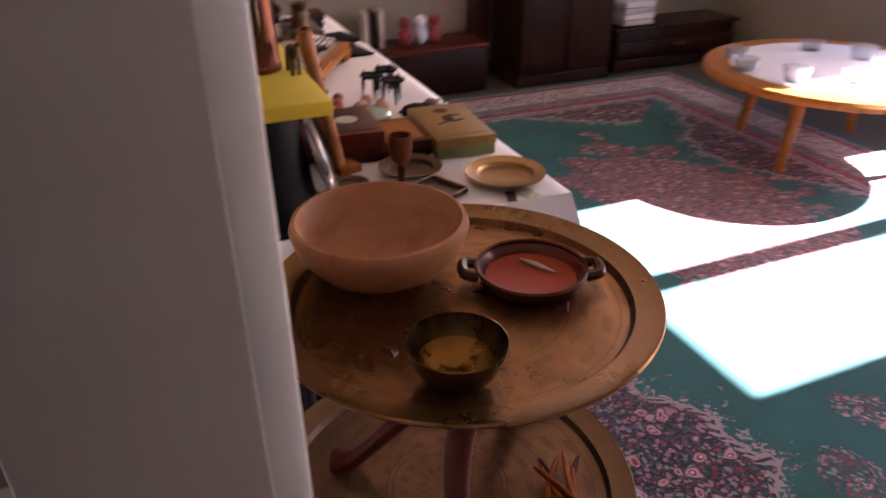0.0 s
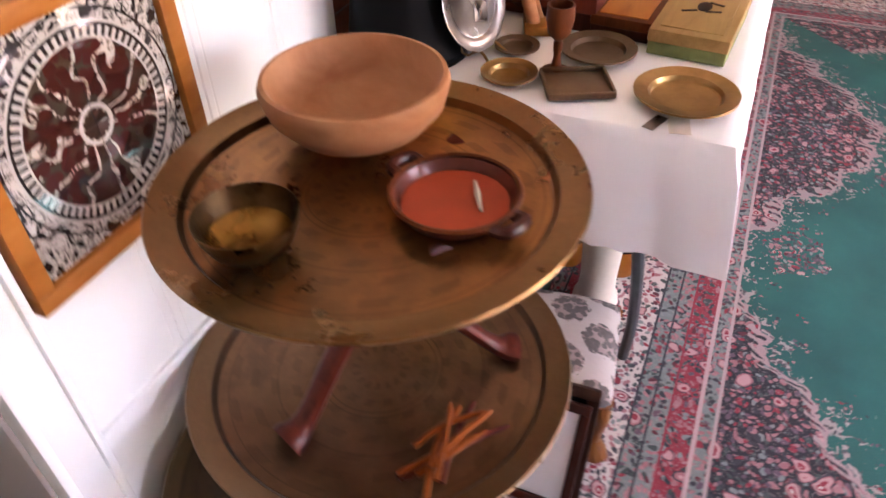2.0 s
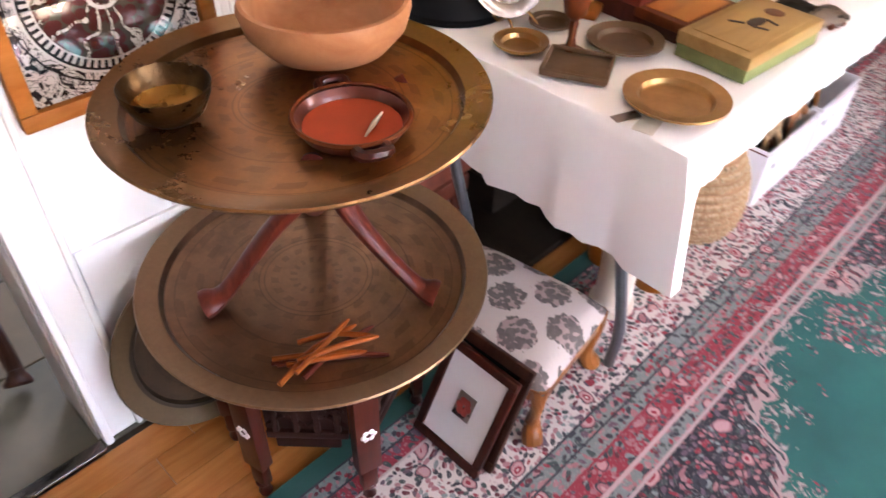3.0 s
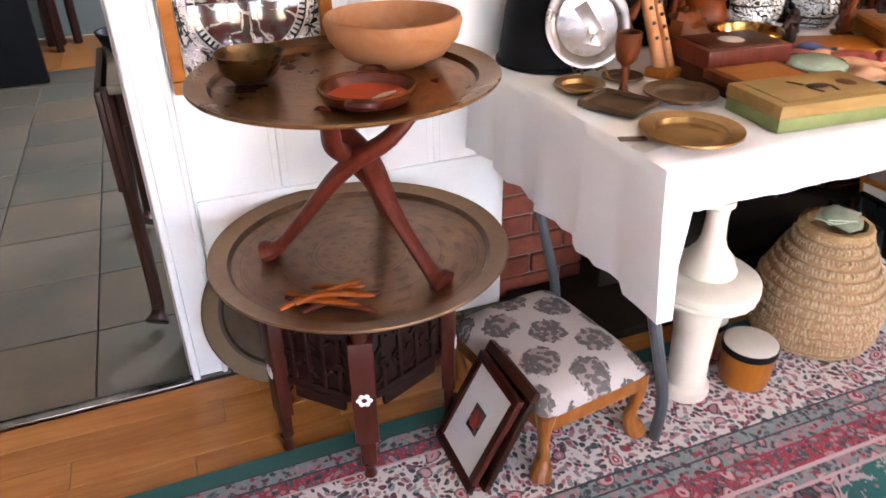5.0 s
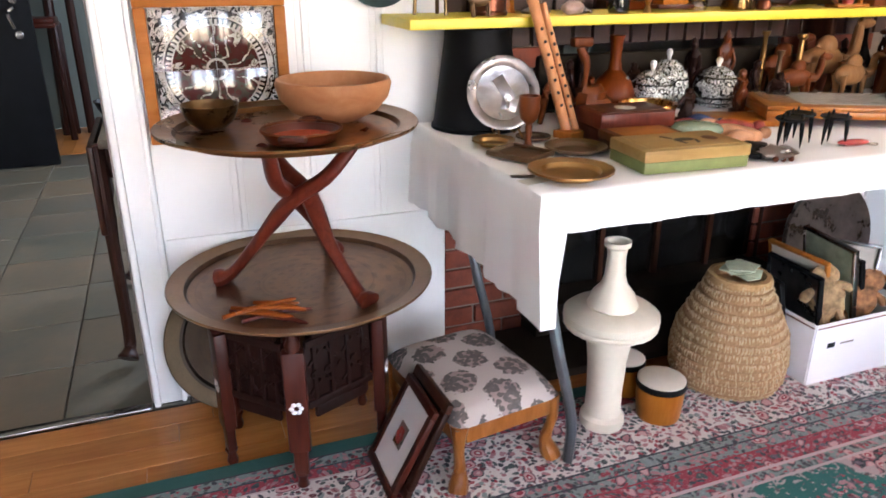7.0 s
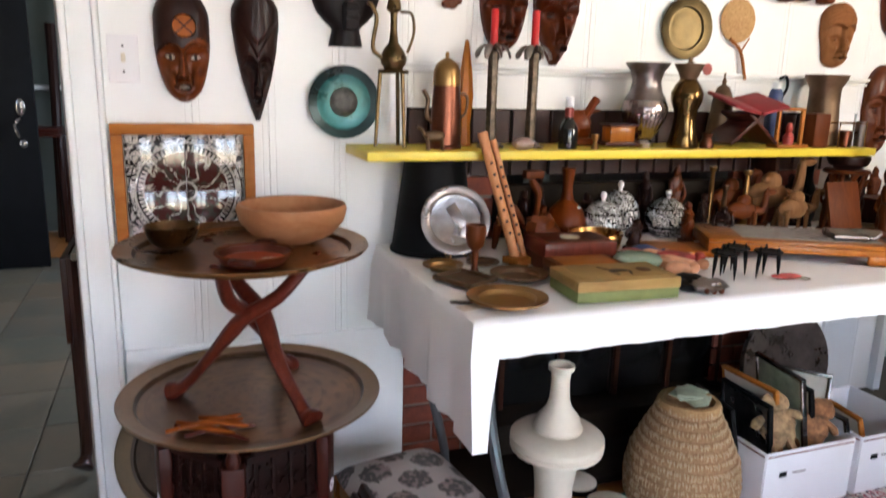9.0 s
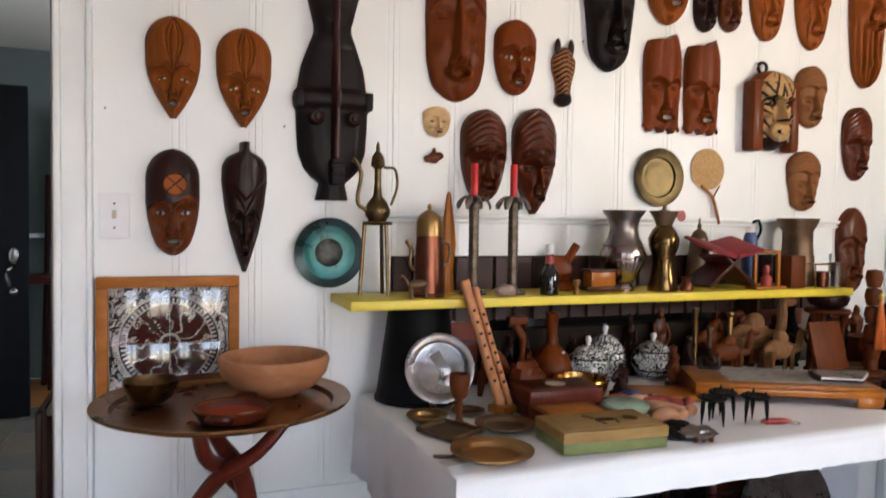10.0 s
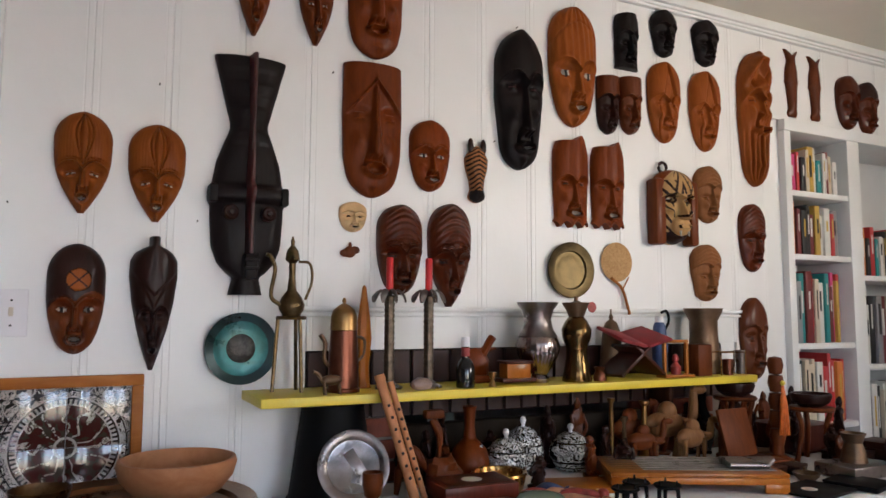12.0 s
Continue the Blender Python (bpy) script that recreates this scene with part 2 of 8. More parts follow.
M = {}
M["wall"] = painted_wall()
M["trim"] = surface("white_trim_paint", (0.76, 0.77, 0.76), 0.35, scale=4, var=0.06, bumps=0.1)
# white paint greyed: the shade on the door lining is in its colour
M["jamb"] = surface("worn_shaded_white_jamb", (0.36, 0.33, 0.31), 0.45, scale=3, var=0.08, bumps=0.1)
M["ceiling"] = surface("cream_ceiling", (0.84, 0.79, 0.66), 0.8, scale=2, var=0.05)
# cream set far darker than its paint to hold back fill light
M["backing"] = surface("darkened_cream_wall", (0.33, 0.285, 0.225), 0.8, scale=1.5, var=0.1)
# the next room's dim light is put into this low wall colour
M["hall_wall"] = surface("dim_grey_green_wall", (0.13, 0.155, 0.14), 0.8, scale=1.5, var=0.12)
M["slate"] = surface("grey_green_slate", (0.2, 0.21, 0.165), 0.4, scale=4.5, var=0.5, fine=26, bumps=0.4, tint=(0.34, 0.24, 0.15), each=True)
nt = M["slate"].node_tree
p = nt.nodes["Principled BSDF"]
own = ramp(nt, nt.nodes.new("ShaderNodeObjectInfo").outputs["Random"], [(0.0, (0.05, 0.06, 0.045)), (0.3, (0.12, 0.085, 0.05)), (0.5, (0.065, 0.075, 0.06)), (0.7, (0.13, 0.105, 0.07)), (0.85, (0.035, 0.04, 0.036)), (1.0, (0.09, 0.08, 0.055))])
link(nt, mix(nt, 0.65, p.inputs["Base Color"].links[0].from_socket, own), p.inputs["Base Color"])
M["grout"] = surface("dark_grout", (0.085, 0.07, 0.05), 0.9)
M["oak"] = wood("oak_floorboard", (0.32, 0.125, 0.036), (0.52, 0.24, 0.085), 0.3, (40, 4, 40), 0.1, 0.3)
M["walnut"] = wood("dark_wood", (0.02, 0.0075, 0.0045), (0.055, 0.02, 0.011), 0.42, coat=0.1)
M["redwood"] = wood("red_brown_wood", (0.07, 0.014, 0.009), (0.135, 0.031, 0.018), 0.38, (60, 60, 8), 0.15, 0.12)
M["mahogany"] = wood("mahogany", (0.03, 0.0075, 0.005), (0.075, 0.018, 0.011), 0.35, (50, 50, 6), 0.15, 0.2)
M["bowlwood"] = wood("pale_turned_wood", (0.38, 0.165, 0.075), (0.6, 0.31, 0.155), 0.5, (11, 11, 16), 0.08, 0.05)
M["honey"] = wood("honey_wood", (0.27, 0.095, 0.022), (0.43, 0.18, 0.05), 0.4, (30, 6, 30), 0.12)
M["cedar"] = wood("cedar", (0.075, 0.02, 0.007), (0.15, 0.044, 0.015), 0.45, (50, 50, 7))
M["brass"] = surface("aged_brass", (0.36, 0.2, 0.065), 0.32, 0.9, scale=14, var=0.35, fine=70, bumps=0.25, tint=(0.42, 0.25, 0.09))
M["oldbrass"] = surface("tarnished_brass", (0.12, 0.065, 0.03), 0.45, 0.65, scale=9, var=0.4, fine=60, bumps=0.3, tint=(0.21, 0.135, 0.075))
M["gold"] = surface("polished_brass", (0.36, 0.19, 0.05), 0.26, 0.95, scale=20, var=0.2, fine=90, bumps=0.2)
M["copper"] = surface("copper", (0.17, 0.062, 0.036), 0.34, 0.95, scale=16, var=0.3, fine=90, bumps=0.15)
M["silver"] = surface("silver_plate", (0.25, 0.23, 0.22), 0.22, 1.0, scale=24, var=0.4, fine=90, bumps=0.2)
M["pewter"] = surface("dull_pewter", (0.22, 0.19, 0.175), 0.3, 0.9, scale=14, var=0.35, fine=80, bumps=0.3)
M["reddish"] = surface("red_enamel", (0.36, 0.056, 0.018), 0.5, 0.0, scale=14, var=0.2, fine=120, bumps=0.05)
M["reddish"].node_tree.nodes["Principled BSDF"].inputs["Specular IOR Level"].default_value = 0.2
M["linen"] = surface("white_tablecloth", (0.8, 0.79, 0.79), 0.85, scale=3, var=0.04, fine=500, bumps=0.1)
M["yellow"] = surface("yellow_paint", (0.72, 0.56, 0.03), 0.4, scale=5, var=0.1, fine=60, bumps=0.1)
M["black"] = surface("black_surface", (0.006, 0.006, 0.0065), 0.55, scale=8, var=0.3)
M["black"].node_tree.nodes["Principled BSDF"].inputs["Specular IOR Level"].default_value = 0.08
M["metal_tube"] = surface("grey_steel_tube", (0.12, 0.13, 0.14), 0.35, 0.6)
M["ceramic"] = surface("cream_ceramic", (0.62, 0.55, 0.44), 0.55, scale=7, var=0.12, fine=70, bumps=0.3)
M["straw"] = wood("straw", (0.3, 0.18, 0.08), (0.55, 0.37, 0.19), 0.75, (120, 120, 120), 0.5)
M["hide"] = surface("pale_drum_skin", (0.55, 0.5, 0.42), 0.6, scale=10, var=0.1)
M["orange_wood"] = wood("orange_varnished_wood", (0.3, 0.1, 0.018), (0.46, 0.18, 0.04), 0.3, (40, 40, 6), 0.1, 0.3)
M["card"] = surface("white_card", (0.75, 0.74, 0.76), 0.6, scale=3, var=0.05)
# fretwork brown lowered further to hold the shade between the legs
M["fret"] = wood("shade_dark_fretwork", (0.008, 0.003, 0.002), (0.024, 0.008, 0.005), 0.55)
M["brick"] = surface("red_brick", (0.18, 0.042, 0.02), 0.85, scale=20, var=0.35, fine=140, bumps=0.6, each=True)
M["mortar"] = surface("pale_mortar", (0.2, 0.165, 0.14), 0.9, scale=30, var=0.2)
# soot plus the shade round the shelf, both in one near-black colour
M["firebrick"] = surface("sooty_shaded_stone", (0.016, 0.011, 0.007), 0.75, scale=10, var=0.5)
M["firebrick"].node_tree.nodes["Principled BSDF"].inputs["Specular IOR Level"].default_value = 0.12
M["fireglass"] = surface("black_glass_door", (0.008, 0.008, 0.008), 0.12, coat=0.3)


def tray_metal(name, rim, well, dark, radius, rough, metal):
    """Chased tray: engraved rings and scrolls, darker patches, a paler rim."""
    m, nt, p = nodes_of(name)
    tc = nt.nodes.new("ShaderNodeTexCoord")
    sep = nt.nodes.new("ShaderNodeSeparateXYZ")
    link(nt, tc.outputs["Object"], sep.inputs[0])
    x, y = sep.outputs[0], sep.outputs[1]
    r = arith(nt, "SQRT", arith(nt, "ADD", arith(nt, "MULTIPLY", x, x), arith(nt, "MULTIPLY", y, y)))
    a = arith(nt, "ARCTAN2", y, x)
    n1 = node(nt, "ShaderNodeTexNoise", Scale=7.0, Detail=6.0, Roughness=0.65)
    n2 = node(nt, "ShaderNodeTexNoise", Scale=48.0, Detail=4.0, Distortion=1.5)
    n3 = node(nt, "ShaderNodeTexNoise", Scale=160.0, Detail=2.0)
    for n in (n1, n2, n3):
        link(nt, tc.outputs["Object"], n.inputs["Vector"])
    rings = arith(nt, "SINE", arith(nt, "MULTIPLY", r, 190.0))
    scroll = arith(nt, "SINE", arith(nt, "ADD", arith(nt, "MULTIPLY", a, 16.0), arith(nt, "MULTIPLY", r, 60.0)))
    chase = arith(nt, "MULTIPLY", arith(nt, "GREATER_THAN", rings, 0.3), arith(nt, "GREATER_THAN", arith(nt, "ADD", scroll, arith(nt, "MULTIPLY", n2.outputs["Fac"], 2.0)), 1.1))
    base = mix(nt, ramp(nt, n1.outputs["Fac"], [(0.28, (0, 0, 0)), (0.68, (1, 1, 1))]), dark, well)
    base = mix(nt, arith(nt, "MULTIPLY", chase, 0.36), base, shade(dark, 0.7))
    for band in (0.3, 0.33, 0.55, 0.8):
        ring = arith(nt, "LESS_THAN", arith(nt, "ABSOLUTE", arith(nt, "SUBTRACT", r, band * radius)), 0.0012)
        base = mix(nt, arith(nt, "MULTIPLY", ring, 0.45), base, shade(dark, 0.6))
    n4 = node(nt, "ShaderNodeTexNoise", Scale=2.6, Detail=3.0, Roughness=0.5)
    link(nt, tc.outputs["Object"], n4.inputs["Vector"])
    base = mix(nt, ramp(nt, n4.outputs["Fac"], [(0.45, (0, 0, 0)), (0.72, (0.6, 0.6, 0.6))]), base, shade(dark, 0.75))
    base = mix(nt, arith(nt, "GREATER_THAN", r, radius - 0.038), base, mix(nt, n2.outputs["Fac"], rim, shade(rim, 0.7)))
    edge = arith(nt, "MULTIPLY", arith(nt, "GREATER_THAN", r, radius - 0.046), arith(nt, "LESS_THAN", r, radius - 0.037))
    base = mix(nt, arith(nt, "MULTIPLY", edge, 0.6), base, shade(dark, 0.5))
    link(nt, mix(nt, arith(nt, "MULTIPLY", n3.outputs["Fac"], 0.3), base, shade(dark, 0.8)), p.inputs["Base Color"])
    p.inputs["Metallic"].default_value = metal
    link(nt, arith(nt, "MULTIPLY_ADD", n1.outputs["Fac"], 0.35, rough - 0.17), p.inputs["Roughness"])
    bump(nt, p, arith(nt, "ADD", chase, n2.outputs["Fac"]), 0.25, 0.001)
    return m


# ---- mesh helpers ----
def finish(bm, smooth=True, angle=35):
    bmesh.ops.recalc_face_normals(bm, faces=bm.faces)
    me = bpy.data.meshes.new("mesh")
    if smooth:
        for f in bm.faces:
            f.smooth = True
        for e in bm.edges:
            if len(e.link_faces) == 2 and e.calc_face_angle(0) > radians(angle):
                e.smooth = False
    bm.to_mesh(me)
    bm.free()
    return me


def part(name, bm, material, parent=None, label="", m=None, smooth=True):
    me = bm if isinstance(bm, bpy.types.Mesh) else finish(bm, smooth)
    me.name = name
    mats = material if isinstance(material, (list, tuple)) else [material]
    if not me.materials:
        for k in mats:
            me.materials.append(k)
    ob = new(name, me)
    if parent:
        ob.parent = parent
    if m is not None:
        ob.matrix_basis = m
    if label:
        ob["label"] = label
    return ob


def thing(name, label, category, m=None, group="", kind=""):
    ob = new(name)
    ob.empty_display_size = 0.05
    if m is not None:
        ob.matrix_basis = m
    return tagged(ob, label, category, group, kind)


def solid(name, bm, material, label, category, m=None, group="", kind="", smooth=True):
    """A thing that is one mesh."""
    return tagged(part(name, bm, material, None, "", m, smooth), label, category, group, kind)


def block(cx, cy, cz, sx, sy, sz, bev=0.003, bm=None, rot=None):
    """A box with bevelled edges."""
    b = bmesh.new()
    bmesh.ops.create_cube(b, size=1)
    bmesh.ops.scale(b, vec=(sx, sy, sz), verts=b.verts)
    if bev > 0:
        bmesh.ops.bevel(b, geom=b.edges[:], offset=min(bev, min(sx, sy, sz) * 0.4), segments=2, affect="EDGES", profile=0.5)
    if rot is not None:
        b.transform(rot)
    b.transform(Matrix.Translation((cx, cy, cz)))
    return join(bm, b)


def join(bm, b):
    if bm is None:
        return b
    me = bpy.data.meshes.new("t")
    b.to_mesh(me)
    b.free()
    bm.from_mesh(me)
    bpy.data.meshes.remove(me)
    return bm


def lathe(profile, seg=40, bm=None, m=None, flute=0, depth=0.0, fz=(0, 9)):
    """Turns (radius, height) pairs about z."""
    b = bmesh.new()
    rows = []
    for r, z in profile:
        if r < 1e-5:
            rows.append([b.verts.new((0, 0, z))])
        else:
            row = []
            for i in range(seg):
                a = 2 * math.pi * i / seg
                k = r * (1 + (depth * abs(math.sin(flute * a / 2)) if flute and fz[0] <= z <= fz[1] else 0))
                row.append(b.verts.new((k * math.cos(a), k * math.sin(a), z)))
            rows.append(row)
    for p, q in zip(rows, rows[1:]):
        if len(p) == 1 and len(q) == 1:
            continue
        for i in range(seg):
            j = (i + 1) % seg
            if len(p) == 1:
                b.faces.new((p[0], q[i], q[j]))
            elif len(q) == 1:
                b.faces.new((p[i], q[0], p[j]))
            else:
                b.faces.new((p[i], q[i], q[j], p[j]))
    if m is not None:
        b.transform(m)
    return join(bm, b)


def tube(points, radii, seg=10, bm=None, flat=1.0):
    """A round bar along points; radii: one or one each; flat squeezes it sideways."""
    pts = [Vector(p) for p in points]
    if isinstance(radii, (int, float)):
        radii = [radii] * len(pts)
    b = bmesh.new()
    rows = []
    ref = Vector((0.13, 0.31, 0.94)).normalized()
    for i, p in enumerate(pts):
        d = (pts[min(i + 1, len(pts) - 1)] - pts[max(i - 1, 0)]).normalized()
        u = d.cross(ref)
        if u.length < 0.05:
            u = d.cross(Vector((1, 0, 0)))
        u.normalize()
        w = d.cross(u)
        rows.append([b.verts.new(p + radii[i] * (math.cos(2 * math.pi * k / seg) * u + flat * math.sin(2 * math.pi * k / seg) * w)) for k in range(seg)])
    for p, q in zip(rows, rows[1:]):
        for k in range(seg):
            b.faces.new((p[k], q[k], q[(k + 1) % seg], p[(k + 1) % seg]))
    b.faces.new(rows[0][::-1])
    b.faces.new(rows[-1])
    return join(bm, b)


def curve_points(ctrl, n=16):
    """A smooth line through control points."""
    p = [Vector(c) for c in ctrl]
    p = [2 * p[0] - p[1]] + p + [2 * p[-1] - p[-2]]
    out = []
    spans = len(p) - 3
    for s in range(spans):
        a, b, c, d = p[s:s + 4]
        steps = max(2, n // spans)
        for i in range(steps + (s == spans - 1)):
            t = i / steps
            out.append(0.5 * ((2 * b) + (c - a) * t + (2 * a - 5 * b + 4 * c - d) * t * t + (3 * b - a - 3 * c + d) * t ** 3))
    return out


def ball(cx, cy, cz, rx, ry, rz, seg=12, bm=None, lump=0.0):
    b = bmesh.new()
    bmesh.ops.create_uvsphere(b, u_segments=seg, v_segments=max(6, seg * 2 // 3), radius=1)
    for v in b.verts:
        k = 1 + lump * noise.noise(v.co * 2.3 + Vector((cx * 31, cy * 17, cz * 13)))
        v.co = Vector((cx + v.co.x * rx * k, cy + v.co.y * ry * k, cz + v.co.z * rz * k))
    return join(bm, b)


# ---- the shell of the room ----
DOOR_Y0, DOOR_Y1, DOOR_H, WT = -0.15, 0.9, 2.1, 0.155
BRICK_Y0, BRICK_Y1, BRICK_Z = 1.785, 3.47, 1.14
BOOK_Y0, BOOK_Y1, BOOK_Z = 3.85, 5.1, 2.09
NORTH, SOUTH = 5.1, -1.2


def structure(name, bm, material, label, category, parent=None):
    return tagged(part(name, bm, material, parent), label, category, "", "structure")


# wall that carries the collection: pieces round the doorway, the fireplace and the bookcase
bm = block(-WT / 2 - 0.006, (SOUTH + DOOR_Y0) / 2, CEIL / 2, WT - 0.012, DOOR_Y0 - SOUTH, CEIL, 0)
block(-WT / 2 - 0.006, (DOOR_Y0 + DOOR_Y1) / 2, (DOOR_H + CEIL) / 2, WT - 0.012, DOOR_Y1 - DOOR_Y0, CEIL - DOOR_H, 0, bm)
block(-WT / 2 - 0.006, (DOOR_Y1 + BRICK_Y0) / 2, CEIL / 2, WT - 0.012, BRICK_Y0 - DOOR_Y1, CEIL, 0, bm)
block(-WT / 2 - 0.006, (BRICK_Y0 + BRICK_Y1) / 2, (BRICK_Z + CEIL) / 2, WT - 0.012, BRICK_Y1 - BRICK_Y0, CEIL - BRICK_Z, 0, bm)
block(-WT / 2 - 0.006, (BRICK_Y1 + BOOK_Y0) / 2, CEIL / 2, WT - 0.012, BOOK_Y0 - BRICK_Y1, CEIL, 0, bm)
block(-WT / 2 - 0.006, (BOOK_Y0 + NORTH) / 2, (BOOK_Z + CEIL) / 2, WT - 0.012, NORTH - BOOK_Y0, CEIL - BOOK_Z, 0, bm)
wall_west = structure("wall_west", bm, M["wall"], "white painted panelled wall hung with carved masks", "wall")

bm = block(1.9, (NORTH + SOUTH) / 2, -0.06, 8.8 - 0.0, NORTH - SOUTH + 1.0, 0.1, 0)
floor = structure("floor", bm, M["grout"], "floor bed under boards, tiles and rug", "floor")
bm = block(2.07, (NORTH + SOUTH) / 2, CEIL + 0.05, WALL_E + 0.3, NORTH - SOUTH + 0.4, 0.1, 0)
structure("ceiling", bm, M["ceiling"], "plain cream plaster ceiling", "ceiling")
NW = (2.95, 4.1, 1.6, 2.35)          # unseen opening added high in the end wall for a warm fill
bm = block((NW[0] - 0.15) / 2, NORTH + 0.06, CEIL / 2, NW[0] + 0.15, 0.12, CEIL, 0)
block((NW[1] + 4.45) / 2, NORTH + 0.06, CEIL / 2, 4.45 - NW[1], 0.12, CEIL, 0, bm)
block((NW[0] + NW[1]) / 2, NORTH + 0.06, NW[2] / 2, NW[1] - NW[0], 0.12, NW[2], 0, bm)
block((NW[0] + NW[1]) / 2, NORTH + 0.06, (NW[3] + CEIL) / 2, NW[1] - NW[0], 0.12, CEIL - NW[3], 0, bm)
structure("wall_north", bm, M["backing"], "cream end wall behind cabinets, darkened to bounce less light", "wall")
# added warm fill aimed at the bookcase and ceiling
d = bpy.data.lights.new("window_light", "AREA")
d.shape, d.size, d.size_y, d.energy, d.color = "RECTANGLE", 0.95, NW[3] - NW[2], NORTH_FILL, (1.0, 0.78, 0.5)
d.spread = radians(80)
new("window_light", d).matrix_world = look(((NW[0] + NW[1]) / 2, NORTH - 0.02, (NW[2] + NW[3]) / 2), (0.0, 3.7, 2.35))
bm = block(2.15, SOUTH - 0.06, CEIL / 2, 4.6, 0.12, CEIL, 0)
structure("wall_south", bm, M["backing"], "cream wall darkened to bounce less light", "wall")

WINDOWS = [(0.15, 0.8), (1.58, 2.93)]
W_Z0, W_Z1 = 0.42, 2.14
bm, y = None, SOUTH
for a, b in WINDOWS + [(NORTH, NORTH)]:
    bm = block(WALL_E + 0.07, (y + a) / 2, CEIL / 2, 0.14, a - y, CEIL, 0, bm)
    if b > a:
        block(WALL_E + 0.07, (a + b) / 2, W_Z0 / 2, 0.14, b - a, W_Z0, 0, bm)
        block(WALL_E + 0.07, (a + b) / 2, (W_Z1 + CEIL) / 2, 0.14, b - a, CEIL - W_Z1, 0, bm)
    y = b
structure("wall_east", bm, M["backing"], "cream wall with tall windows, darkened to bounce less light", "wall")
for i, (a, b) in enumerate(WINDOWS):
    w = tagged(new("window_%d" % (i + 1)), "tall white-framed window facing the sun", "window", "", "structure")
    for yy, ww in ((a + 0.025, 0.05), (b - 0.025, 0.05), ((a + b) / 2, 0.11)):
        part("window_frame", block(WALL_E + 0.07, yy, (W_Z0 + W_Z1) / 2, 0.06, ww, W_Z1 - W_Z0, 0.004), M["trim"], w)
    for zz in (W_Z0 + 0.025, W_Z1 - 0.025):
        part("window_frame", block(WALL_E + 0.07, (a + b) / 2, zz, 0.05, b - a - 0.1, 0.05, 0.004), M["trim"], w)
    part("window_sill", block(WALL_E - 0.03, (a + b) / 2, W_Z0 - 0.015, 0.12, b - a + 0.1, 0.03, 0.006), M["trim"], w)
    window_light(a, b, W_Z0, W_Z1, WINDOW_LIGHT)

# the room beyond the doorway
OX = -4.2
HW = (-2.6, -1.2, 0.9, 2.1)        # unseen opening added to the next room for its fill
bm = block((OX + HW[0]) / 2, 2.3, 1.25, HW[0] - OX, 0.1, 2.5, 0)
block((HW[1] - WT) / 2, 2.3, 1.25, -WT - HW[1], 0.1, 2.5, 0, bm)
block((HW[0] + HW[1]) / 2, 2.3, HW[2] / 2, HW[1] - HW[0], 0.1, HW[2], 0, bm)
block((HW[0] + HW[1]) / 2, 2.3, (HW[3] + 2.5) / 2, HW[1] - HW[0], 0.1, 2.5 - HW[3], 0, bm)
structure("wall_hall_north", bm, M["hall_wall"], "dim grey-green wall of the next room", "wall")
# added fill that brightens the tiles beyond the doorway
d = bpy.data.lights.new("window_light", "AREA")
d.shape, d.size, d.size_y, d.energy, d.color = "RECTANGLE", HW[1] - HW[0], HW[3] - HW[2], HALL_FILL, (1.0, 0.97, 0.92)
new("window_light", d).matrix_world = look(((HW[0] + HW[1]) / 2, 2.32, (HW[2] + HW[3]) / 2), ((HW[0] + HW[1]) / 2, -2, 0.6))
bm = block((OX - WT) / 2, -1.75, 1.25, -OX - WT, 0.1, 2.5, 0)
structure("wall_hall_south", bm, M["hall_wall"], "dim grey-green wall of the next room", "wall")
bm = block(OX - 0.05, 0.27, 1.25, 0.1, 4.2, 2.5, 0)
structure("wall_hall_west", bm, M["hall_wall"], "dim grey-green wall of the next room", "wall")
bm = block((OX - WT) / 2, 0.27, 2.55, -OX - WT, 4.2, 0.1, 0)
structure("ceiling_hall", bm, M["ceiling"], "plain plaster ceiling of the next room", "ceiling")

# door lining and moulded casing
lining = tagged(new("door_lining"), "white painted door lining with worn edge, greyed for its shade", "door frame", "", "structure")
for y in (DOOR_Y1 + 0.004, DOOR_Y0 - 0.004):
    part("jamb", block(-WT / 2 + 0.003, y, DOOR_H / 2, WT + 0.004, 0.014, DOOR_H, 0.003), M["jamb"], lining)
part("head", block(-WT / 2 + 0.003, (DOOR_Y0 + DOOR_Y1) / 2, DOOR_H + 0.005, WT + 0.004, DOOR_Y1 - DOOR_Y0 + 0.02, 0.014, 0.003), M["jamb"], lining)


def casing(y, sign):
    b = block(0.008, y + sign * 0.05, DOOR_H / 2, 0.02, 0.085, DOOR_H, 0.004)
    block(0.0175, y + sign * 0.013, DOOR_H / 2, 0.035, 0.018, DOOR_H, 0.006, b)
    block(0.013, y + sign * 0.084, DOOR_H / 2, 0.028, 0.014, DOOR_H, 0.005, b)
    return b


bm = casing(DOOR_Y1, 1)
structure("trim_door_right", bm, M["trim"], "white moulded door casing with chipped edge", "trim")
structure("trim_door_left", casing(DOOR_Y0, -1), M["trim"], "white moulded door casing", "trim")
bm = block(0.008, (DOOR_Y0 + DOOR_Y1) / 2, DOOR_H + 0.05, 0.02, DOOR_Y1 - DOOR_Y0 + 0.22, 0.09, 0.004)
structure("trim_door_head", bm, M["trim"], "white door head casing", "trim")
bm = None
for k, (dx, dz, s) in enumerate(((0.006, 0.02, 0.012), (0.014, 0.032, 0.016), (0.03, 0.055, 0.04))):
    bm = block(dx / 2 + 0.004, 2.6, CEIL - 0.075 + dz, dx + 0.02, 4.98, s, 0.006, bm)
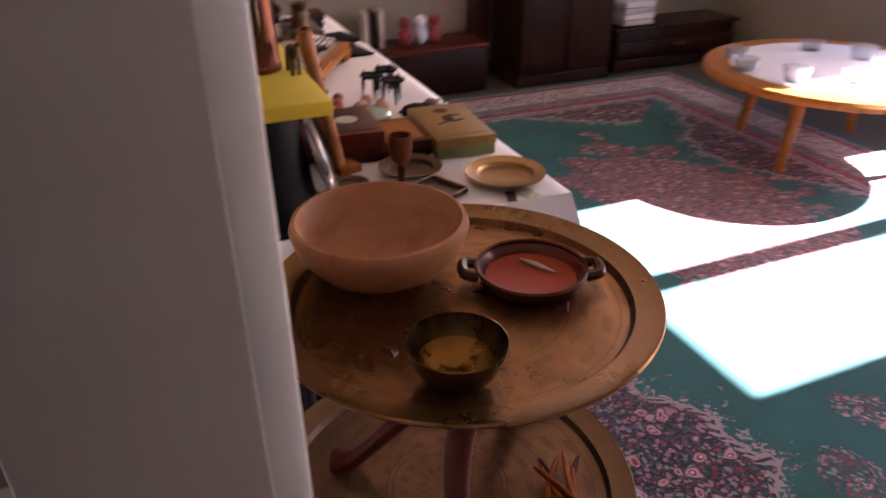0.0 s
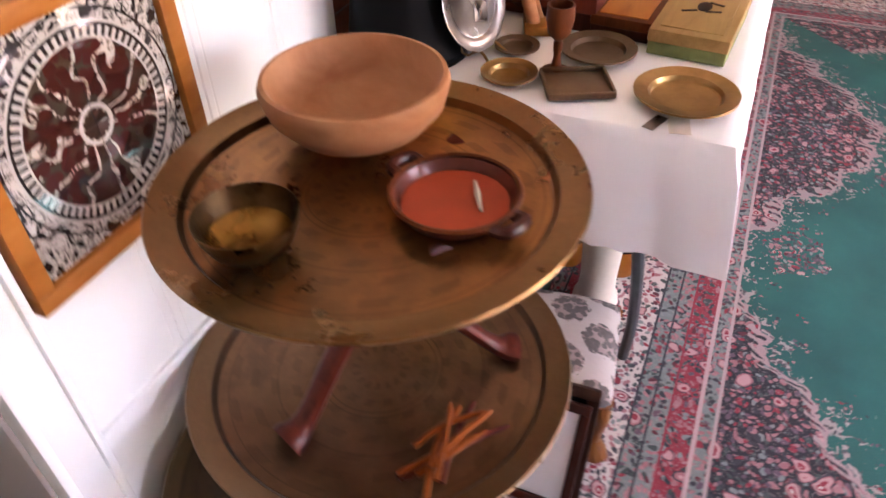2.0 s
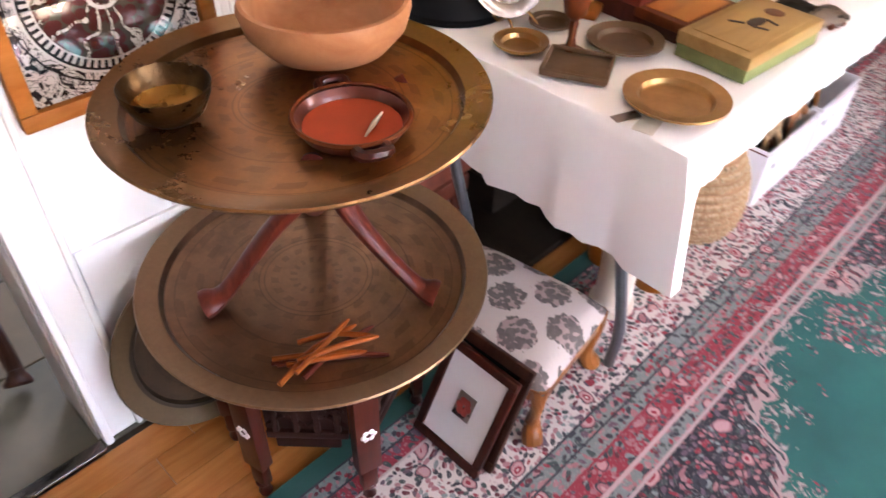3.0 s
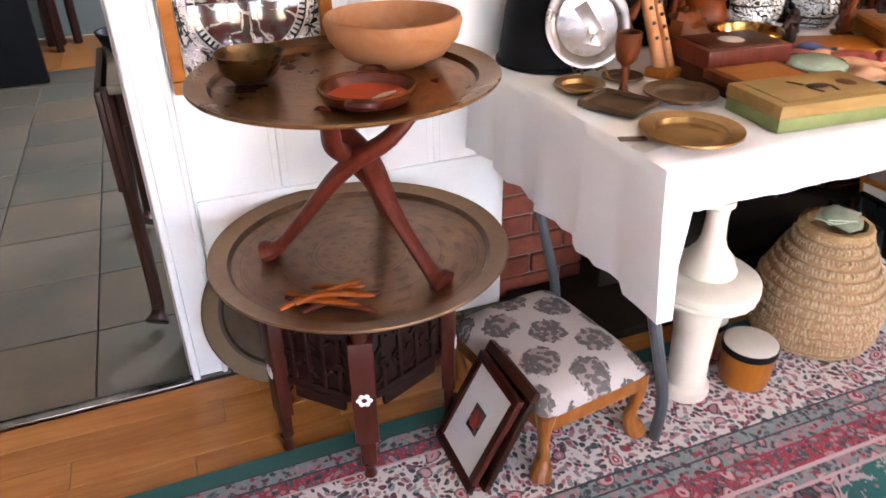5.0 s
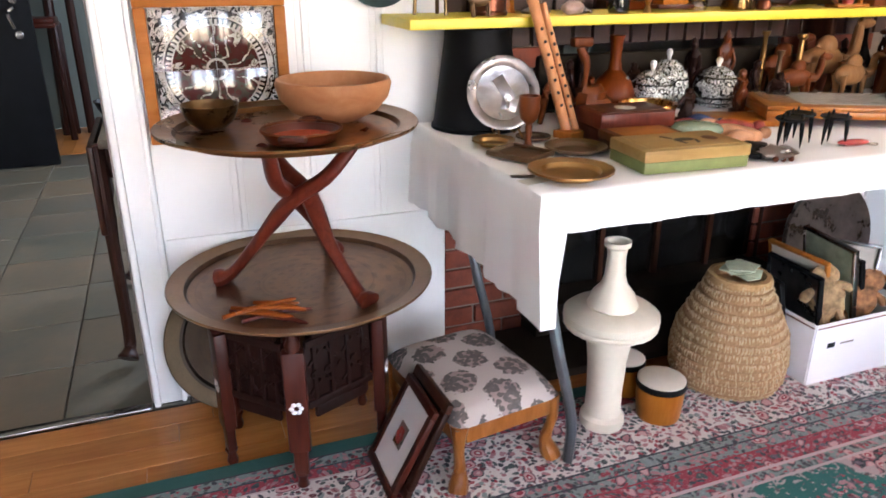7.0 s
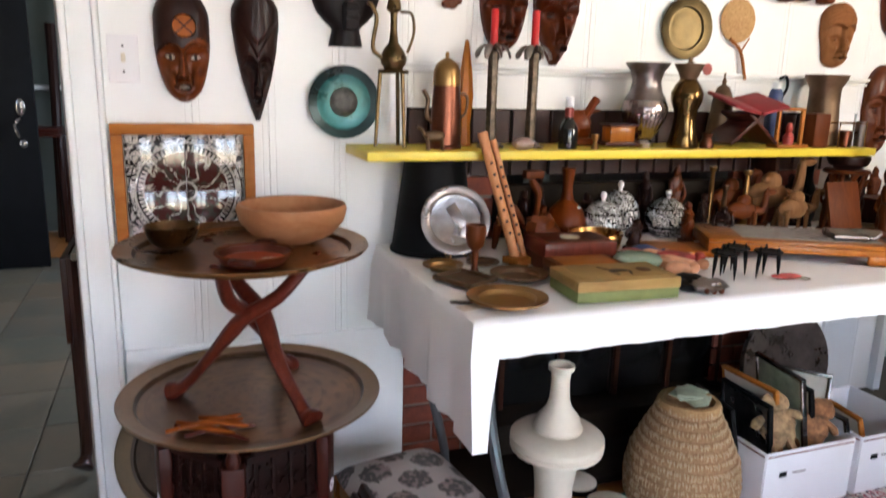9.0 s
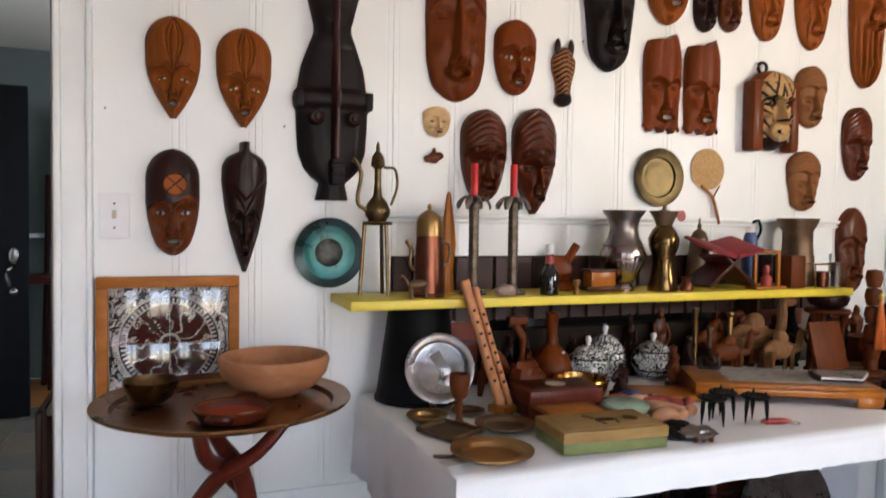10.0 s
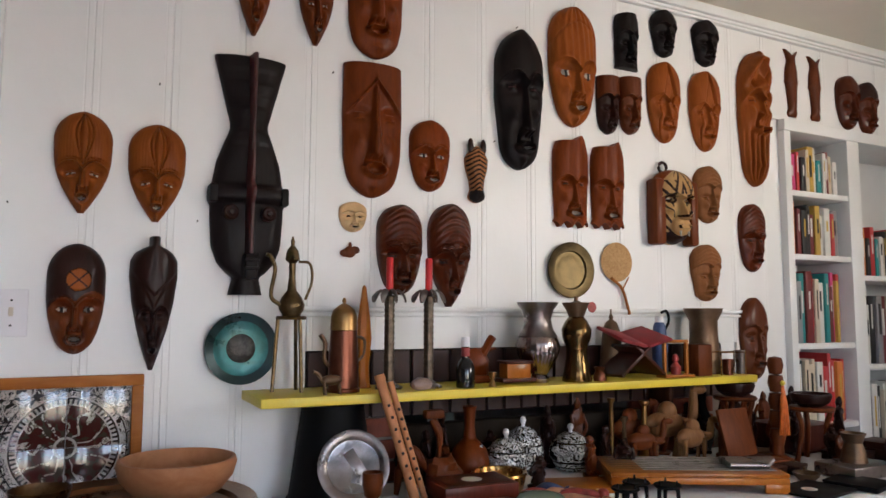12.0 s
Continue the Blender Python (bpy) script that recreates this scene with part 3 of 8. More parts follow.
structure("trim_crown", bm, M["trim"], "white crown moulding under the ceiling", "trim")
bm = block(0.006, (1.77 + 3.6) / 2, 1.262, 0.016, 1.9, 0.014, 0.004)
block(0.004, (1.77 + 3.6) / 2, 1.245, 0.012, 1.9, 0.01, 0.003, bm)
structure("trim_mantel", bm, M["trim"], "thin white moulding above the fireplace", "trim")
bm = block(0.001, (0.995 + BRICK_Y0) / 2, 0.24, 0.014, BRICK_Y0 - 0.998, 0.48, 0.004)
structure("baseboard", bm, M["trim"], "deep white skirting board", "baseboard")
bm = block(0.028, (DOOR_Y0 + DOOR_Y1) / 2, 0.004, 0.03, DOOR_Y1 - DOOR_Y0, 0.012, 0.003)
structure("threshold", bm, M["silver"], "pale metal threshold strip", "threshold")

# ---- rug ----
RX0, RX1, RY0, RY1 = 0.372, 3.45, 0.25, 4.64
b = bmesh.new()
nx, ny = 60, 84
grid = [[b.verts.new(((RX1 - RX0) * (i / nx - 0.5), (RY1 - RY0) * (j / ny - 0.5), 0.008 + 0.0012 * noise.noise(Vector((i * 0.3, j * 0.3, 0))))) for i in range(nx + 1)] for j in range(ny + 1)]
for j in range(ny):
    for i in range(nx):
        b.faces.new((grid[j][i], grid[j][i + 1], grid[j + 1][i + 1], grid[j + 1][i]))
ring = [grid[0][i] for i in range(nx + 1)] + [grid[j][nx] for j in range(1, ny + 1)] + [grid[ny][i] for i in range(nx - 1, -1, -1)] + [grid[j][0] for j in range(ny - 1, 0, -1)]
low = [b.verts.new((v.co.x * 1.0005, v.co.y * 1.0005, 0.0)) for v in ring]
for i in range(len(ring)):
    j = (i + 1) % len(ring)
    b.faces.new((ring[i], low[i], low[j], ring[j]))
solid("rug", b, rug_material(RX0, RX1, RY0, RY1), "large green floral wool rug with rose and cream borders", "rug", pose((RX0 + RX1) / 2, (RY0 + RY1) / 2, 0.001))

# ---- stacked brass tray tables by the doorway ----
def tray_profile(r, lip=0.018, rim=0.05):
    return [(0, 0.0), (r - rim - 0.03, 0.0), (r - rim - 0.006, 0.003), (r - rim, lip * 0.75), (r - 0.01, lip), (r, lip + 0.004), (r + 0.002, lip + 0.001), (r, lip - 0.003),
            (r - 0.012, lip - 0.005), (r - rim - 0.002, lip * 0.75 - 0.005), (r - rim - 0.008, -0.002), (r - rim - 0.03, -0.004), (0, -0.004)]


TRAY_TOP = (0.334, 1.29, 0.816)
TRAY_LOW = (0.313, 1.297, 0.445)


def brass_tray(r, lip, rim, mt, label, m):
    """Tray in two parts: the flat well and the raised broad rim."""
    pr = tray_profile(r, lip, rim)
    t = thing("brass_tray", label, "tray", m, "brass trays")
    part("well", lathe(pr[:3] + pr[-3:], 96), mt, t, "engraved flat centre")
    part("rim", lathe(pr[2:-2] + [pr[2]], 96), mt, t, "raised broad rim")
    return t


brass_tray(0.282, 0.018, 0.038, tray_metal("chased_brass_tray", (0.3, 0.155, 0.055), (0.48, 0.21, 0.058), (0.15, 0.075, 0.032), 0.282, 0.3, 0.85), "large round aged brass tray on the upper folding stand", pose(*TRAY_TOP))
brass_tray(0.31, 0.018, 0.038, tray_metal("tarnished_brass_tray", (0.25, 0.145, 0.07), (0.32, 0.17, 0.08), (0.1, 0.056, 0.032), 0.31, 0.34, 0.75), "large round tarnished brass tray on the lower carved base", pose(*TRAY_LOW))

# upper stand of three interlaced curved legs
st = thing("folding_stand", "red-brown carved folding stand with three crossing legs", "stand", pose(0.33, 1.3, TRAY_LOW[2]))
for a in (-112.0, 32.0, 148.0):
    c, s = math.cos(radians(a)), math.sin(radians(a))
    up = TRAY_TOP[2] - 0.004 - TRAY_LOW[2]
    pts = curve_points([(0.21 * c, 0.21 * s, 0.012), (0.17 * c, 0.17 * s, 0.03), (0.085 * c, 0.085 * s, 0.13), (0.012 * c - 0.02 * s, 0.012 * s + 0.02 * c, 0.215), (-0.07 * c - 0.02 * s, -0.07 * s + 0.02 * c, 0.27), (-0.14 * c, -0.14 * s, 0.35), (-0.165 * c, -0.165 * s, up)], 28)
    n = len(pts)
    rad = [0.0165 + 0.014 * math.exp(-((i / n - 0.02) / 0.1) ** 2) + 0.009 * math.exp(-((i / n - 0.5) / 0.2) ** 2) for i in range(n)]
    part("leg", tube(pts, rad, 12, flat=0.75), M["redwood"], st)

# lower base: folding carved legs with fretted panels
base = thing("octagonal_stand", "dark red carved folding stand with inlaid flowers", "stand", pose(0.315, 1.28, 0))
angles = [-78.0, -14.0, 62.0, 120.0, 180.0, 236.0]
LEG_R = 0.2
for a in angles:
    m = Matrix.Rotation(radians(a), 4, "Z")
    b = block(LEG_R, 0, 0.24, 0.03, 0.05, 0.26, 0.004)
    block(LEG_R, 0, 0.09, 0.022, 0.034, 0.09, 0.004, b)
    lathe([(0, 0), (0.011, 0.0), (0.014, 0.012), (0.01, 0.03), (0.016, 0.045), (0.012, 0.05), (0, 0.05)], 12, b, Matrix.Translation((LEG_R, 0, 0)))
    lathe([(0, 0.365), (0.014, 0.365), (0.018, 0.385), (0.012, 0.4), (0.016, 0.42), (0.012, 0.4405), (0, 0.4405)], 12, b, Matrix.Translation((LEG_R, 0, 0)))
    b.transform(m)
    leg = part("leg", b, M["mahogany"], base)
    b = None
    for k in range(6):
        q = 2 * math.pi * k / 6
        b = ball(LEG_R + 0.0155, 0.011 * math.cos(q), 0.23 + 0.011 * math.sin(q), 0.002, 0.006, 0.006, 8, b)
    b.transform(m)
    part("inlay", b, M["card"], leg, "white inlaid flower")
for a0, a1 in zip(angles, angles[1:] + [angles[0] + 360]):
    p0, p1 = (Vector((LEG_R * math.cos(radians(a)), LEG_R * math.sin(radians(a)), 0)) for a in (a0, a1))
    mid, d = (p0 + p1) / 2, p1 - p0
    m = Matrix.Translation(mid) @ Matrix.Rotation(math.atan2(d.y, d.x), 4, "Z")
    w = d.length - 0.06
    b = block(0, 0, 0.37, w, 0.014, 0.02, 0.003)
    block(0, 0, 0.215, w, 0.014, 0.02, 0.003, b)
    for k in range(4):
        block(-w / 2 + w * (k + 0.5) / 4, 0, 0.292, 0.012, 0.012, 0.14, 0.003, b)
    for k in range(8):
        block(-w / 2 + w * (k % 4 + 0.5) / 4, 0, 0.255 + 0.075 * (k // 4), 0.045, 0.009, 0.008, 0.002, b, Matrix.Rotation(radians(45 if k % 2 else -45), 4, "Y"))
    # added solid sheet standing in for the shade behind the open fretwork
    block(0, 0.004, 0.292, w, 0.005, 0.15, 0.001, b)
    for k in range(5):
        lathe([(0.006, 0.0), (0.011, 0.0), (0.011, 0.004), (0.006, 0.004)], 12, b, Matrix.Translation((-w / 2 + w * (k + 0.5) / 5, -0.006, 0.292)) @ Matrix.Rotation(radians(90), 4, "X"))
    for zz, hh in ((0.395, 0.03), (0.19, 0.03)):
        block(0, 0, zz, w * 0.8, 0.012, hh, 0.004, b)
    b.transform(m)
    part("fretted_panel", b, M["fret"], base, "fretted panel backed dark for the shade under the tray")

# ---- masks and plates on the wall ----
M["m_tan"] = wood("tan_carved_wood", (0.175, 0.046, 0.01), (0.29, 0.09, 0.021), 0.5, (60, 60, 9), 0.15, 0.05)
M["m_brown"] = wood("brown_carved_wood", (0.075, 0.018, 0.006), (0.14, 0.04, 0.013), 0.38, (60, 60, 9), 0.2, 0.15)
M["m_red"] = wood("reddish_carved_wood", (0.105, 0.021, 0.0045), (0.19, 0.045, 0.01), 0.48, (60, 60, 8), 0.2, 0.08)
M["m_dark"] = wood("dark_stained_wood", (0.0132, 0.0052, 0.004), (0.032, 0.0115, 0.008), 0.42, (60, 60, 8), 0.2, 0.1)
M["m_ebony"] = wood("ebony_wood", (0.0045, 0.003, 0.0033), (0.013, 0.008, 0.0075), 0.5, (60, 60, 8), 0.2, 0.05)
M["m_glossy"] = wood("glossy_red_brown_wood", (0.05, 0.0095, 0.0035), (0.11, 0.025, 0.008), 0.3, (60, 60, 8), 0.1, 0.3)
M["m_pale"] = wood("pale_carved_wood", (0.2, 0.083, 0.03), (0.31, 0.14, 0.056), 0.55, (60, 60, 9), 0.15)
M["m_deep"] = wood("deep_tan_wood", (0.095, 0.02, 0.005), (0.19, 0.05, 0.012), 0.45, (60, 60, 9), 0.2, 0.1)
M["tiger_cream"] = wood("cream_painted_wood", (0.42, 0.25, 0.1), (0.58, 0.38, 0.18), 0.45, (45, 45, 9), 0.15)
M["m_crimson"] = surface("dark_crimson_stain", (0.05, 0.008, 0.007), 0.4)
M["m_white"] = surface("bone_white_inlay", (0.42, 0.39, 0.33), 0.4)
# near-black for the shade inside open eyes, mouths and finger holes
M["m_pit"] = surface("hollow_shade", (0.012, 0.007, 0.005), 0.7)
M["m_gold"] = surface("gold_lacquer", (0.62, 0.42, 0.2), 0.35, 0.15)
M["nail"] = surface("dark_nail", (0.05, 0.045, 0.04), 0.4, 0.8)

EGG = [(0, .1), (.06, .26), (.14, .45), (.25, .68), (.38, .88), (.52, .98), (.68, 1), (.85, 1), (1, 1)]
OVAL = [(0, .45), (.1, .62), (.2, .78), (.35, .93), (.5, 1), (.85, 1), (1, 1)]
SPEAR = [(0, .08), (.1, .27), (.3, .62), (.5, .86), (.7, 1), (.82, .98), (.88, .8), (.915, .5), (.93, .25), (.94, .22), (1, .22)]
SLAB = [(0, .5), (.06, .66), (.16, .84), (.3, .96), (.6, 1), (1, .97)]
LONG = [(0, .5), (.06, .66), (.15, .78), (.5, 1), (.8, .98), (.93, .9), (1, .75)]
SHIELD = [(0, .46), (.06, .37), (.07, .34), (.085, .5), (.13, .78), (.2, .95), (.33, 1.0), (.37, 1.0), (.38, 1.08), (.44, 1.08), (.45, .98), (.55, .87), (.63, .68), (.69, .52), (.72, .52), (1, 1.0)]
PLANK = [(0, 1), (.05, .94), (.1, .9), (.4, .97), (.72, 1), (.88, .97), (.96, .86), (1, .78)]
JAW = [(0, .45), (.08, .66), (.3, .78), (.5, .95), (.75, 1), (.92, .95), (1, .9)]
FISH = [(0, .5), (.05, .75), (.12, .5), (.3, .62), (.48, .8), (.5, 1), (.54, .9), (.7, .8), (.84, .5), (.9, .62), (1, 1)]
HORSE = [(0, .5), (.05, .6), (.13, .55), (.22, .42), (.4, .5), (.6, .75), (.78, .8), (.9, .66), (1, .5)]
DOMED, CHINNED = (EGG, OVAL, LONG, JAW, HORSE), (OVAL, LONG, JAW, SLAB, HORSE)


def carving(label, outline, y, z, w, h, main, accent="m_pit", teeth=None, depth=0.045, eyes=(0.42, 0.5), nose=1.0, mouth=0.2, brow=0.62,
            hair="", slant=0.0, wrinkles=0, chevron_top=0.0, mouth_h=0.016, eye_h=0.014, stripe=0, scalp=None, ridge=False, tilt=0.0, muzzle=0.0, patch=False, discs=False, totem=False, tiger=False, open_eyes=False,
            group="masks on the wall", name="carved_mask", category="mask", notch=0.0, ragged=0.0, peak=0.0):
    """A hung carving with its relief raised on one mesh."""
    NU, NV = 72, 112
    ss = np.linspace(0, 1, NV + 1)
    if outline in DOMED or outline in CHINNED:
        ss = 0.5 * ss + 0.5 * (0.5 - 0.5 * np.cos(math.pi * ss))
    hw = np.interp(ss, [a for a, _ in outline], [b for _, b in outline])
    kern = np.array([1, 2, 3, 4, 3, 2, 1]) / 16 if outline not in (SHIELD, SPEAR) else np.array([1, 2, 1]) / 4
    hw = np.convolve(np.pad(hw, len(kern) // 2, mode="edge"), kern, "valid")
    if outline in DOMED:
        k = np.clip((ss - 0.72) / 0.28, 0, 0.998)
        hw = hw * np.sqrt(1 - k ** 2)
    if outline in CHINNED:
        k = np.clip((0.14 - ss) / 0.14, 0, 0.998)
        hw = hw * np.sqrt(1 - k ** 2.4)
    U, S = np.meshgrid(np.linspace(-1, 1, NU + 1), ss)
    A = np.abs(U)
    ex, ey = eyes

    def g(v, c, k):
        return np.exp(-((v - c) / k) ** 2)

    def step(v, k):
        return 1 / (1 + np.exp(-np.clip(v / k, -30, 30)))

    dome = np.maximum(0.0, 1 - A ** 2.4) ** 0.6
    fall = np.ones_like(S)
    if outline in DOMED:
        fall = np.sqrt(np.clip(1 - np.clip((S - 0.6) / 0.4, 0, 1) ** 2.2, 0, 1))
    if outline not in (PLANK, SHIELD):
        fall = fall * np.clip(S / 0.16, 0, 1) ** 0.45
    X = depth * (0.2 + 0.55 * dome * fall)
    line = chevron_top - 0.26 * A if chevron_top else brow + 0.035 - 0.3 * (A - ex) ** 2 - 0.02 * g(A, 0, 0.12)
    eye_s = ey + slant * (A - ex)
    if nose:
        # arched forehead overhangs sunken sockets; wedge nose with wings and nostrils; lids, cheeks, folds and lips
        X += depth * 0.26 * step(S - line, 0.005) * dome + depth * 0.14 * g(S, line + 0.012, 0.01) * dome
        X -= depth * 0.36 * np.exp(-(((A - ex) / 0.3) ** 2 + ((S - ey - 0.012) / 0.05) ** 2) ** 1.5)
        low = mouth + 0.085
        run = np.clip((line - S) / max(0.05, brow - low), 0, 1)
        X += depth * 0.62 * nose * np.exp(-(A / (0.075 + 0.1 * run ** 2)) ** 3) * (0.3 + 0.7 * run) * step(S - low, 0.006) * step(line + 0.02 - S, 0.015)
        X += depth * 0.34 * nose * g(A, 0.2, 0.06) * g(S, low + 0.02, 0.022)
        X -= depth * 0.25 * g(A, 0.1, 0.04) * g(S, low + 0.002, 0.009)
        X += depth * 0.34 * np.exp(-((A - ex) / 0.19) ** 2 - ((S - eye_s) / 0.026) ** 2)
        X += depth * 0.16 * np.exp(-((A - ex) / 0.2) ** 4) * (g(S, eye_s + 0.022, 0.006) + 0.7 * g(S, eye_s - 0.02, 0.006))
        X += depth * 0.24 * g(A, 0.55, 0.18) * g(S, (ey + mouth) / 2 + 0.01, 0.05)
        X -= depth * 0.24 * g(A, 0.3 + 1.1 * np.clip(low + 0.02 - S, 0, 1), 0.045) * g(S, mouth + 0.06, 0.05)
        RM = np.sqrt((U / 0.38) ** 2 + ((S - mouth) / (mouth_h + 0.016)) ** 2)
        X += depth * 0.4 * g(RM, 1.0, 0.28) - depth * 0.2 * step(0.62 - RM, 0.08)
        X += depth * 0.2 * g(A, 0, 0.25) * g(S, mouth * 0.35, 0.03)
        for k in range(wrinkles):
            X -= depth * 0.13 * g(S, line + 0.032 + 0.026 * k + 0.008 * np.cos(5 * U), 0.006) * dome
    top = step(S - line - 0.03, 0.006)
    if hair == "comb":
        leaf = A / np.maximum(0.02, 0.3 * np.sin(np.clip((S - line - 0.06) / (0.95 - brow), 0, 1) * math.pi) ** 0.8)
        X += depth * top * np.where(leaf < 1.25, -0.14 * g(leaf, 1.0, 0.16) - 0.1 * g(leaf, 0.5, 0.14) + 0.06 * g(leaf, 0, 0.3), 0.012 * np.cos(60 * U) * dome)
    elif hair == "lines":
        X += depth * top * 0.03 * np.cos(26 * U + 5 * S) * dome - depth * 0.12 * g(S, 0.86 - 0.2 * U * U, 0.006)
    elif hair == "arcs":
        X += depth * 0.035 * top * np.cos(90 * (S + 0.18 * U * U)) * dome
    elif hair == "swirl":
        parting = np.abs(A - 0.9 * np.clip(0.95 - S, 0, 1))
        X += depth * dome * (-0.22 * g(parting, 0, 0.04) + 0.1 * np.tanh((A - 0.9 * np.clip(0.95 - S, 0, 1)) / 0.05) * step(S - 0.45, 0.03))
    elif hair == "facets":
        X += depth * 0.1 * top * np.abs(np.sin(3 * U + 1.2)) * dome
    elif hair == "vee":
        X += depth * 0.14 * step(S - 0.56 - 0.18 * A, 0.005) * dome + depth * 0.1 * step(S - 0.47 - 0.3 * A, 0.005) * dome
    if totem:
        beard = step(0.4 - S, 0.02)
        X += depth * dome * (-0.3 * beard * np.abs(np.sin(11 * U + 3 * np.sign(U) * S)) ** 4 + 0.28 * step(S - 0.7, 0.006) * np.cos(26 * S + 5 * A) + 0.3 * g(A, 0.35, 0.16) * g(S, 0.93, 0.03) - 0.25 * g(A, 0.45, 0.06) * g(S, 0.78, 0.06))
        X += depth * 0.2 * g(A, 0.25 + 0.8 * np.clip(0.47 - S, 0, 1), 0.07) * step(0.46 - S, 0.01) * step(S - 0.3, 0.02)
    if ridge:
        X += depth * 0.7 * np.exp(-(A / 0.085) ** 6) * step(S - 0.15, 0.004)
    if discs:
        X += depth * 0.3 * step(S - 0.385, 0.004) * step(0.445 - S, 0.004) + depth * 0.12 * np.sign(np.sin(60 * S)) * 0.2 * step(S - 0.62, 0.01)
    if patch:
        X -= depth * 0.1 * (np.sqrt(((U - 0.08) / 0.42) ** 2 + ((S - brow - 0.2) / 0.1) ** 2) < 1)
    rough = np.array([[noise.noise(Vector((u * 3 + y * 9, s * 7 + z * 5, y))) for u in U[0]] for s in ss])
    X += depth * 0.035 * rough
    b = bmesh.new()
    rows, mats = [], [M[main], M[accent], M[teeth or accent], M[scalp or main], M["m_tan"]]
    for j, s in enumerate(ss):
        row = []
        for i in range(NU + 1):
            u = U[0][i]
            zz = (s - 0.5) * h
            if notch and s > 0.9:
                zz -= notch * h * (1 - abs(u)) * (s - 0.9) / 0.1
            if peak and s > 0.85:
                zz += peak * h * max(0.0, 1 - abs(u - 0.45) / 0.5) * ((s - 0.85) / 0.15)
            if ragged and s < 0.14:
                zz += ragged * h * abs(math.sin(5.2 * u + 0.7)) * (1 - s / 0.14)
            row.append(b.verts.new((X[j][i], u * hw[j] * w / 2, zz)))
        rows.append(row)
    for j in range(NV):
        s = (ss[j] + ss[j + 1]) / 2
        for i in range(NU):
            u = 2 * (i + 0.5) / NU - 1
            f = b.faces.new((rows[j][i], rows[j][i + 1], rows[j + 1][i + 1], rows[j + 1][i]))
            q = abs(u) - ex
            edge_line = chevron_top - 0.26 * abs(u) if chevron_top else brow + 0.035 - 0.3 * q * q
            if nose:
                # eye and mouth openings are coloured, by default with dark hollow shade
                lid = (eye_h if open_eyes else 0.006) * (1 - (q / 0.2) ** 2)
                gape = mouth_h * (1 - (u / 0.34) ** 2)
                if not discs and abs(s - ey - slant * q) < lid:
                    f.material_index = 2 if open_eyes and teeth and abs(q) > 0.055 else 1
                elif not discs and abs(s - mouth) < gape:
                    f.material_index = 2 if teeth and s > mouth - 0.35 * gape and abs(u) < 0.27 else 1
                elif patch and ((u - 0.08) / 0.42) ** 2 + ((s - brow - 0.2) / 0.1) ** 2 < 1 and abs(abs(u - 0.08) - 4.5 * abs(s - brow - 0.2)) > 0.04:
                    f.material_index = 4
                elif scalp and s > edge_line + 0.03 + (0.06 * u if patch else 0):
                    f.material_index = 3
            if ridge and abs(u) < 0.1 and s > 0.15:
                f.material_index = 3
            if s < muzzle or (stripe and f.material_index in (0, 3) and math.sin(stripe * s + 7 * abs(u) + 0.8 * math.sin(5 * u)) > 0.25):
                f.material_index = 1
            if tiger and f.material_index == 0:
                q = abs(u)
                cheek = q > 0.3 and math.sin(40 * s - 16 * (q - 0.3)) > 0.5 and s < 0.85
                forehead = s > 0.66 and q < 0.45 and math.sin(22 * q + 18 * s) > 0.45
                lids = abs(((q - ex) / 0.24) ** 2 + ((s - ey) / 0.05) ** 2 - 1) < 0.45
                jaws = s < 0.15 or (abs(s - 0.36) < 0.02 and q < 0.22)
                if cheek or forehead or lids or jaws:
                    f.material_index = 1
    # back rim
    edge = rows[0] + [r[-1] for r in rows[1:]] + rows[-1][-2::-1] + [r[0] for r in rows[-2:0:-1]]
    back = [b.verts.new((0.0, v.co.y, v.co.z)) for v in edge]
    for i in range(len(edge)):
        k = (i + 1) % len(edge)
        if edge[i] is not edge[k]:
            b.faces.new((edge[i], back[i], back[k], edge[k]))
    bmesh.ops.remove_doubles(b, verts=b.verts, dist=1e-5)
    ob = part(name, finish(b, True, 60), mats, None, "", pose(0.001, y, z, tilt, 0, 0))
    return tagged(ob, label, category, group)


carving("tan wooden mask with furrowed brow and pointed chin, on the wall", EGG, 1.182, 1.635, .137, .262, "m_tan", teeth="m_white", eyes=(.47, .37), mouth=.13, brow=.44, hair="comb", open_eyes=True, slant=-.05, wrinkles=2, eye_h=.01, mouth_h=.02)
carving("tan wooden mask with squinting eyes and pointed chin, on the wall", EGG, 1.361, 1.623, .145, .262, "m_tan", teeth="m_white", eyes=(.47, .37), mouth=.13, brow=.44, hair="comb", open_eyes=True, slant=-.05, wrinkles=2, eye_h=.01, mouth_h=.02)
carving("brown wooden mask with dark hair and inlaid pale eyes", OVAL, 1.181, 1.284, .134, .279, "m_brown", teeth="m_white", eyes=(.47, .4), mouth=.13, brow=.47, scalp="m_dark", patch=True, open_eyes=True, eye_h=.022, slant=.02, mouth_h=.022, depth=.055)
carving("long dark wooden mask with a topknot and pointed chin", SPEAR, 1.363, 1.274, .12, .35, "m_dark", eyes=(.4, .4), mouth=.15, brow=.43, hair="vee", mouth_h=.006)
crest_mask = carving("tall black wooden mask with flared crest and crimson ridge", SHIELD, 1.602, 1.638, .202, .676, "m_ebony", "m_crimson", nose=0.0, scalp="m_crimson", ridge=True, depth=.06, discs=True)
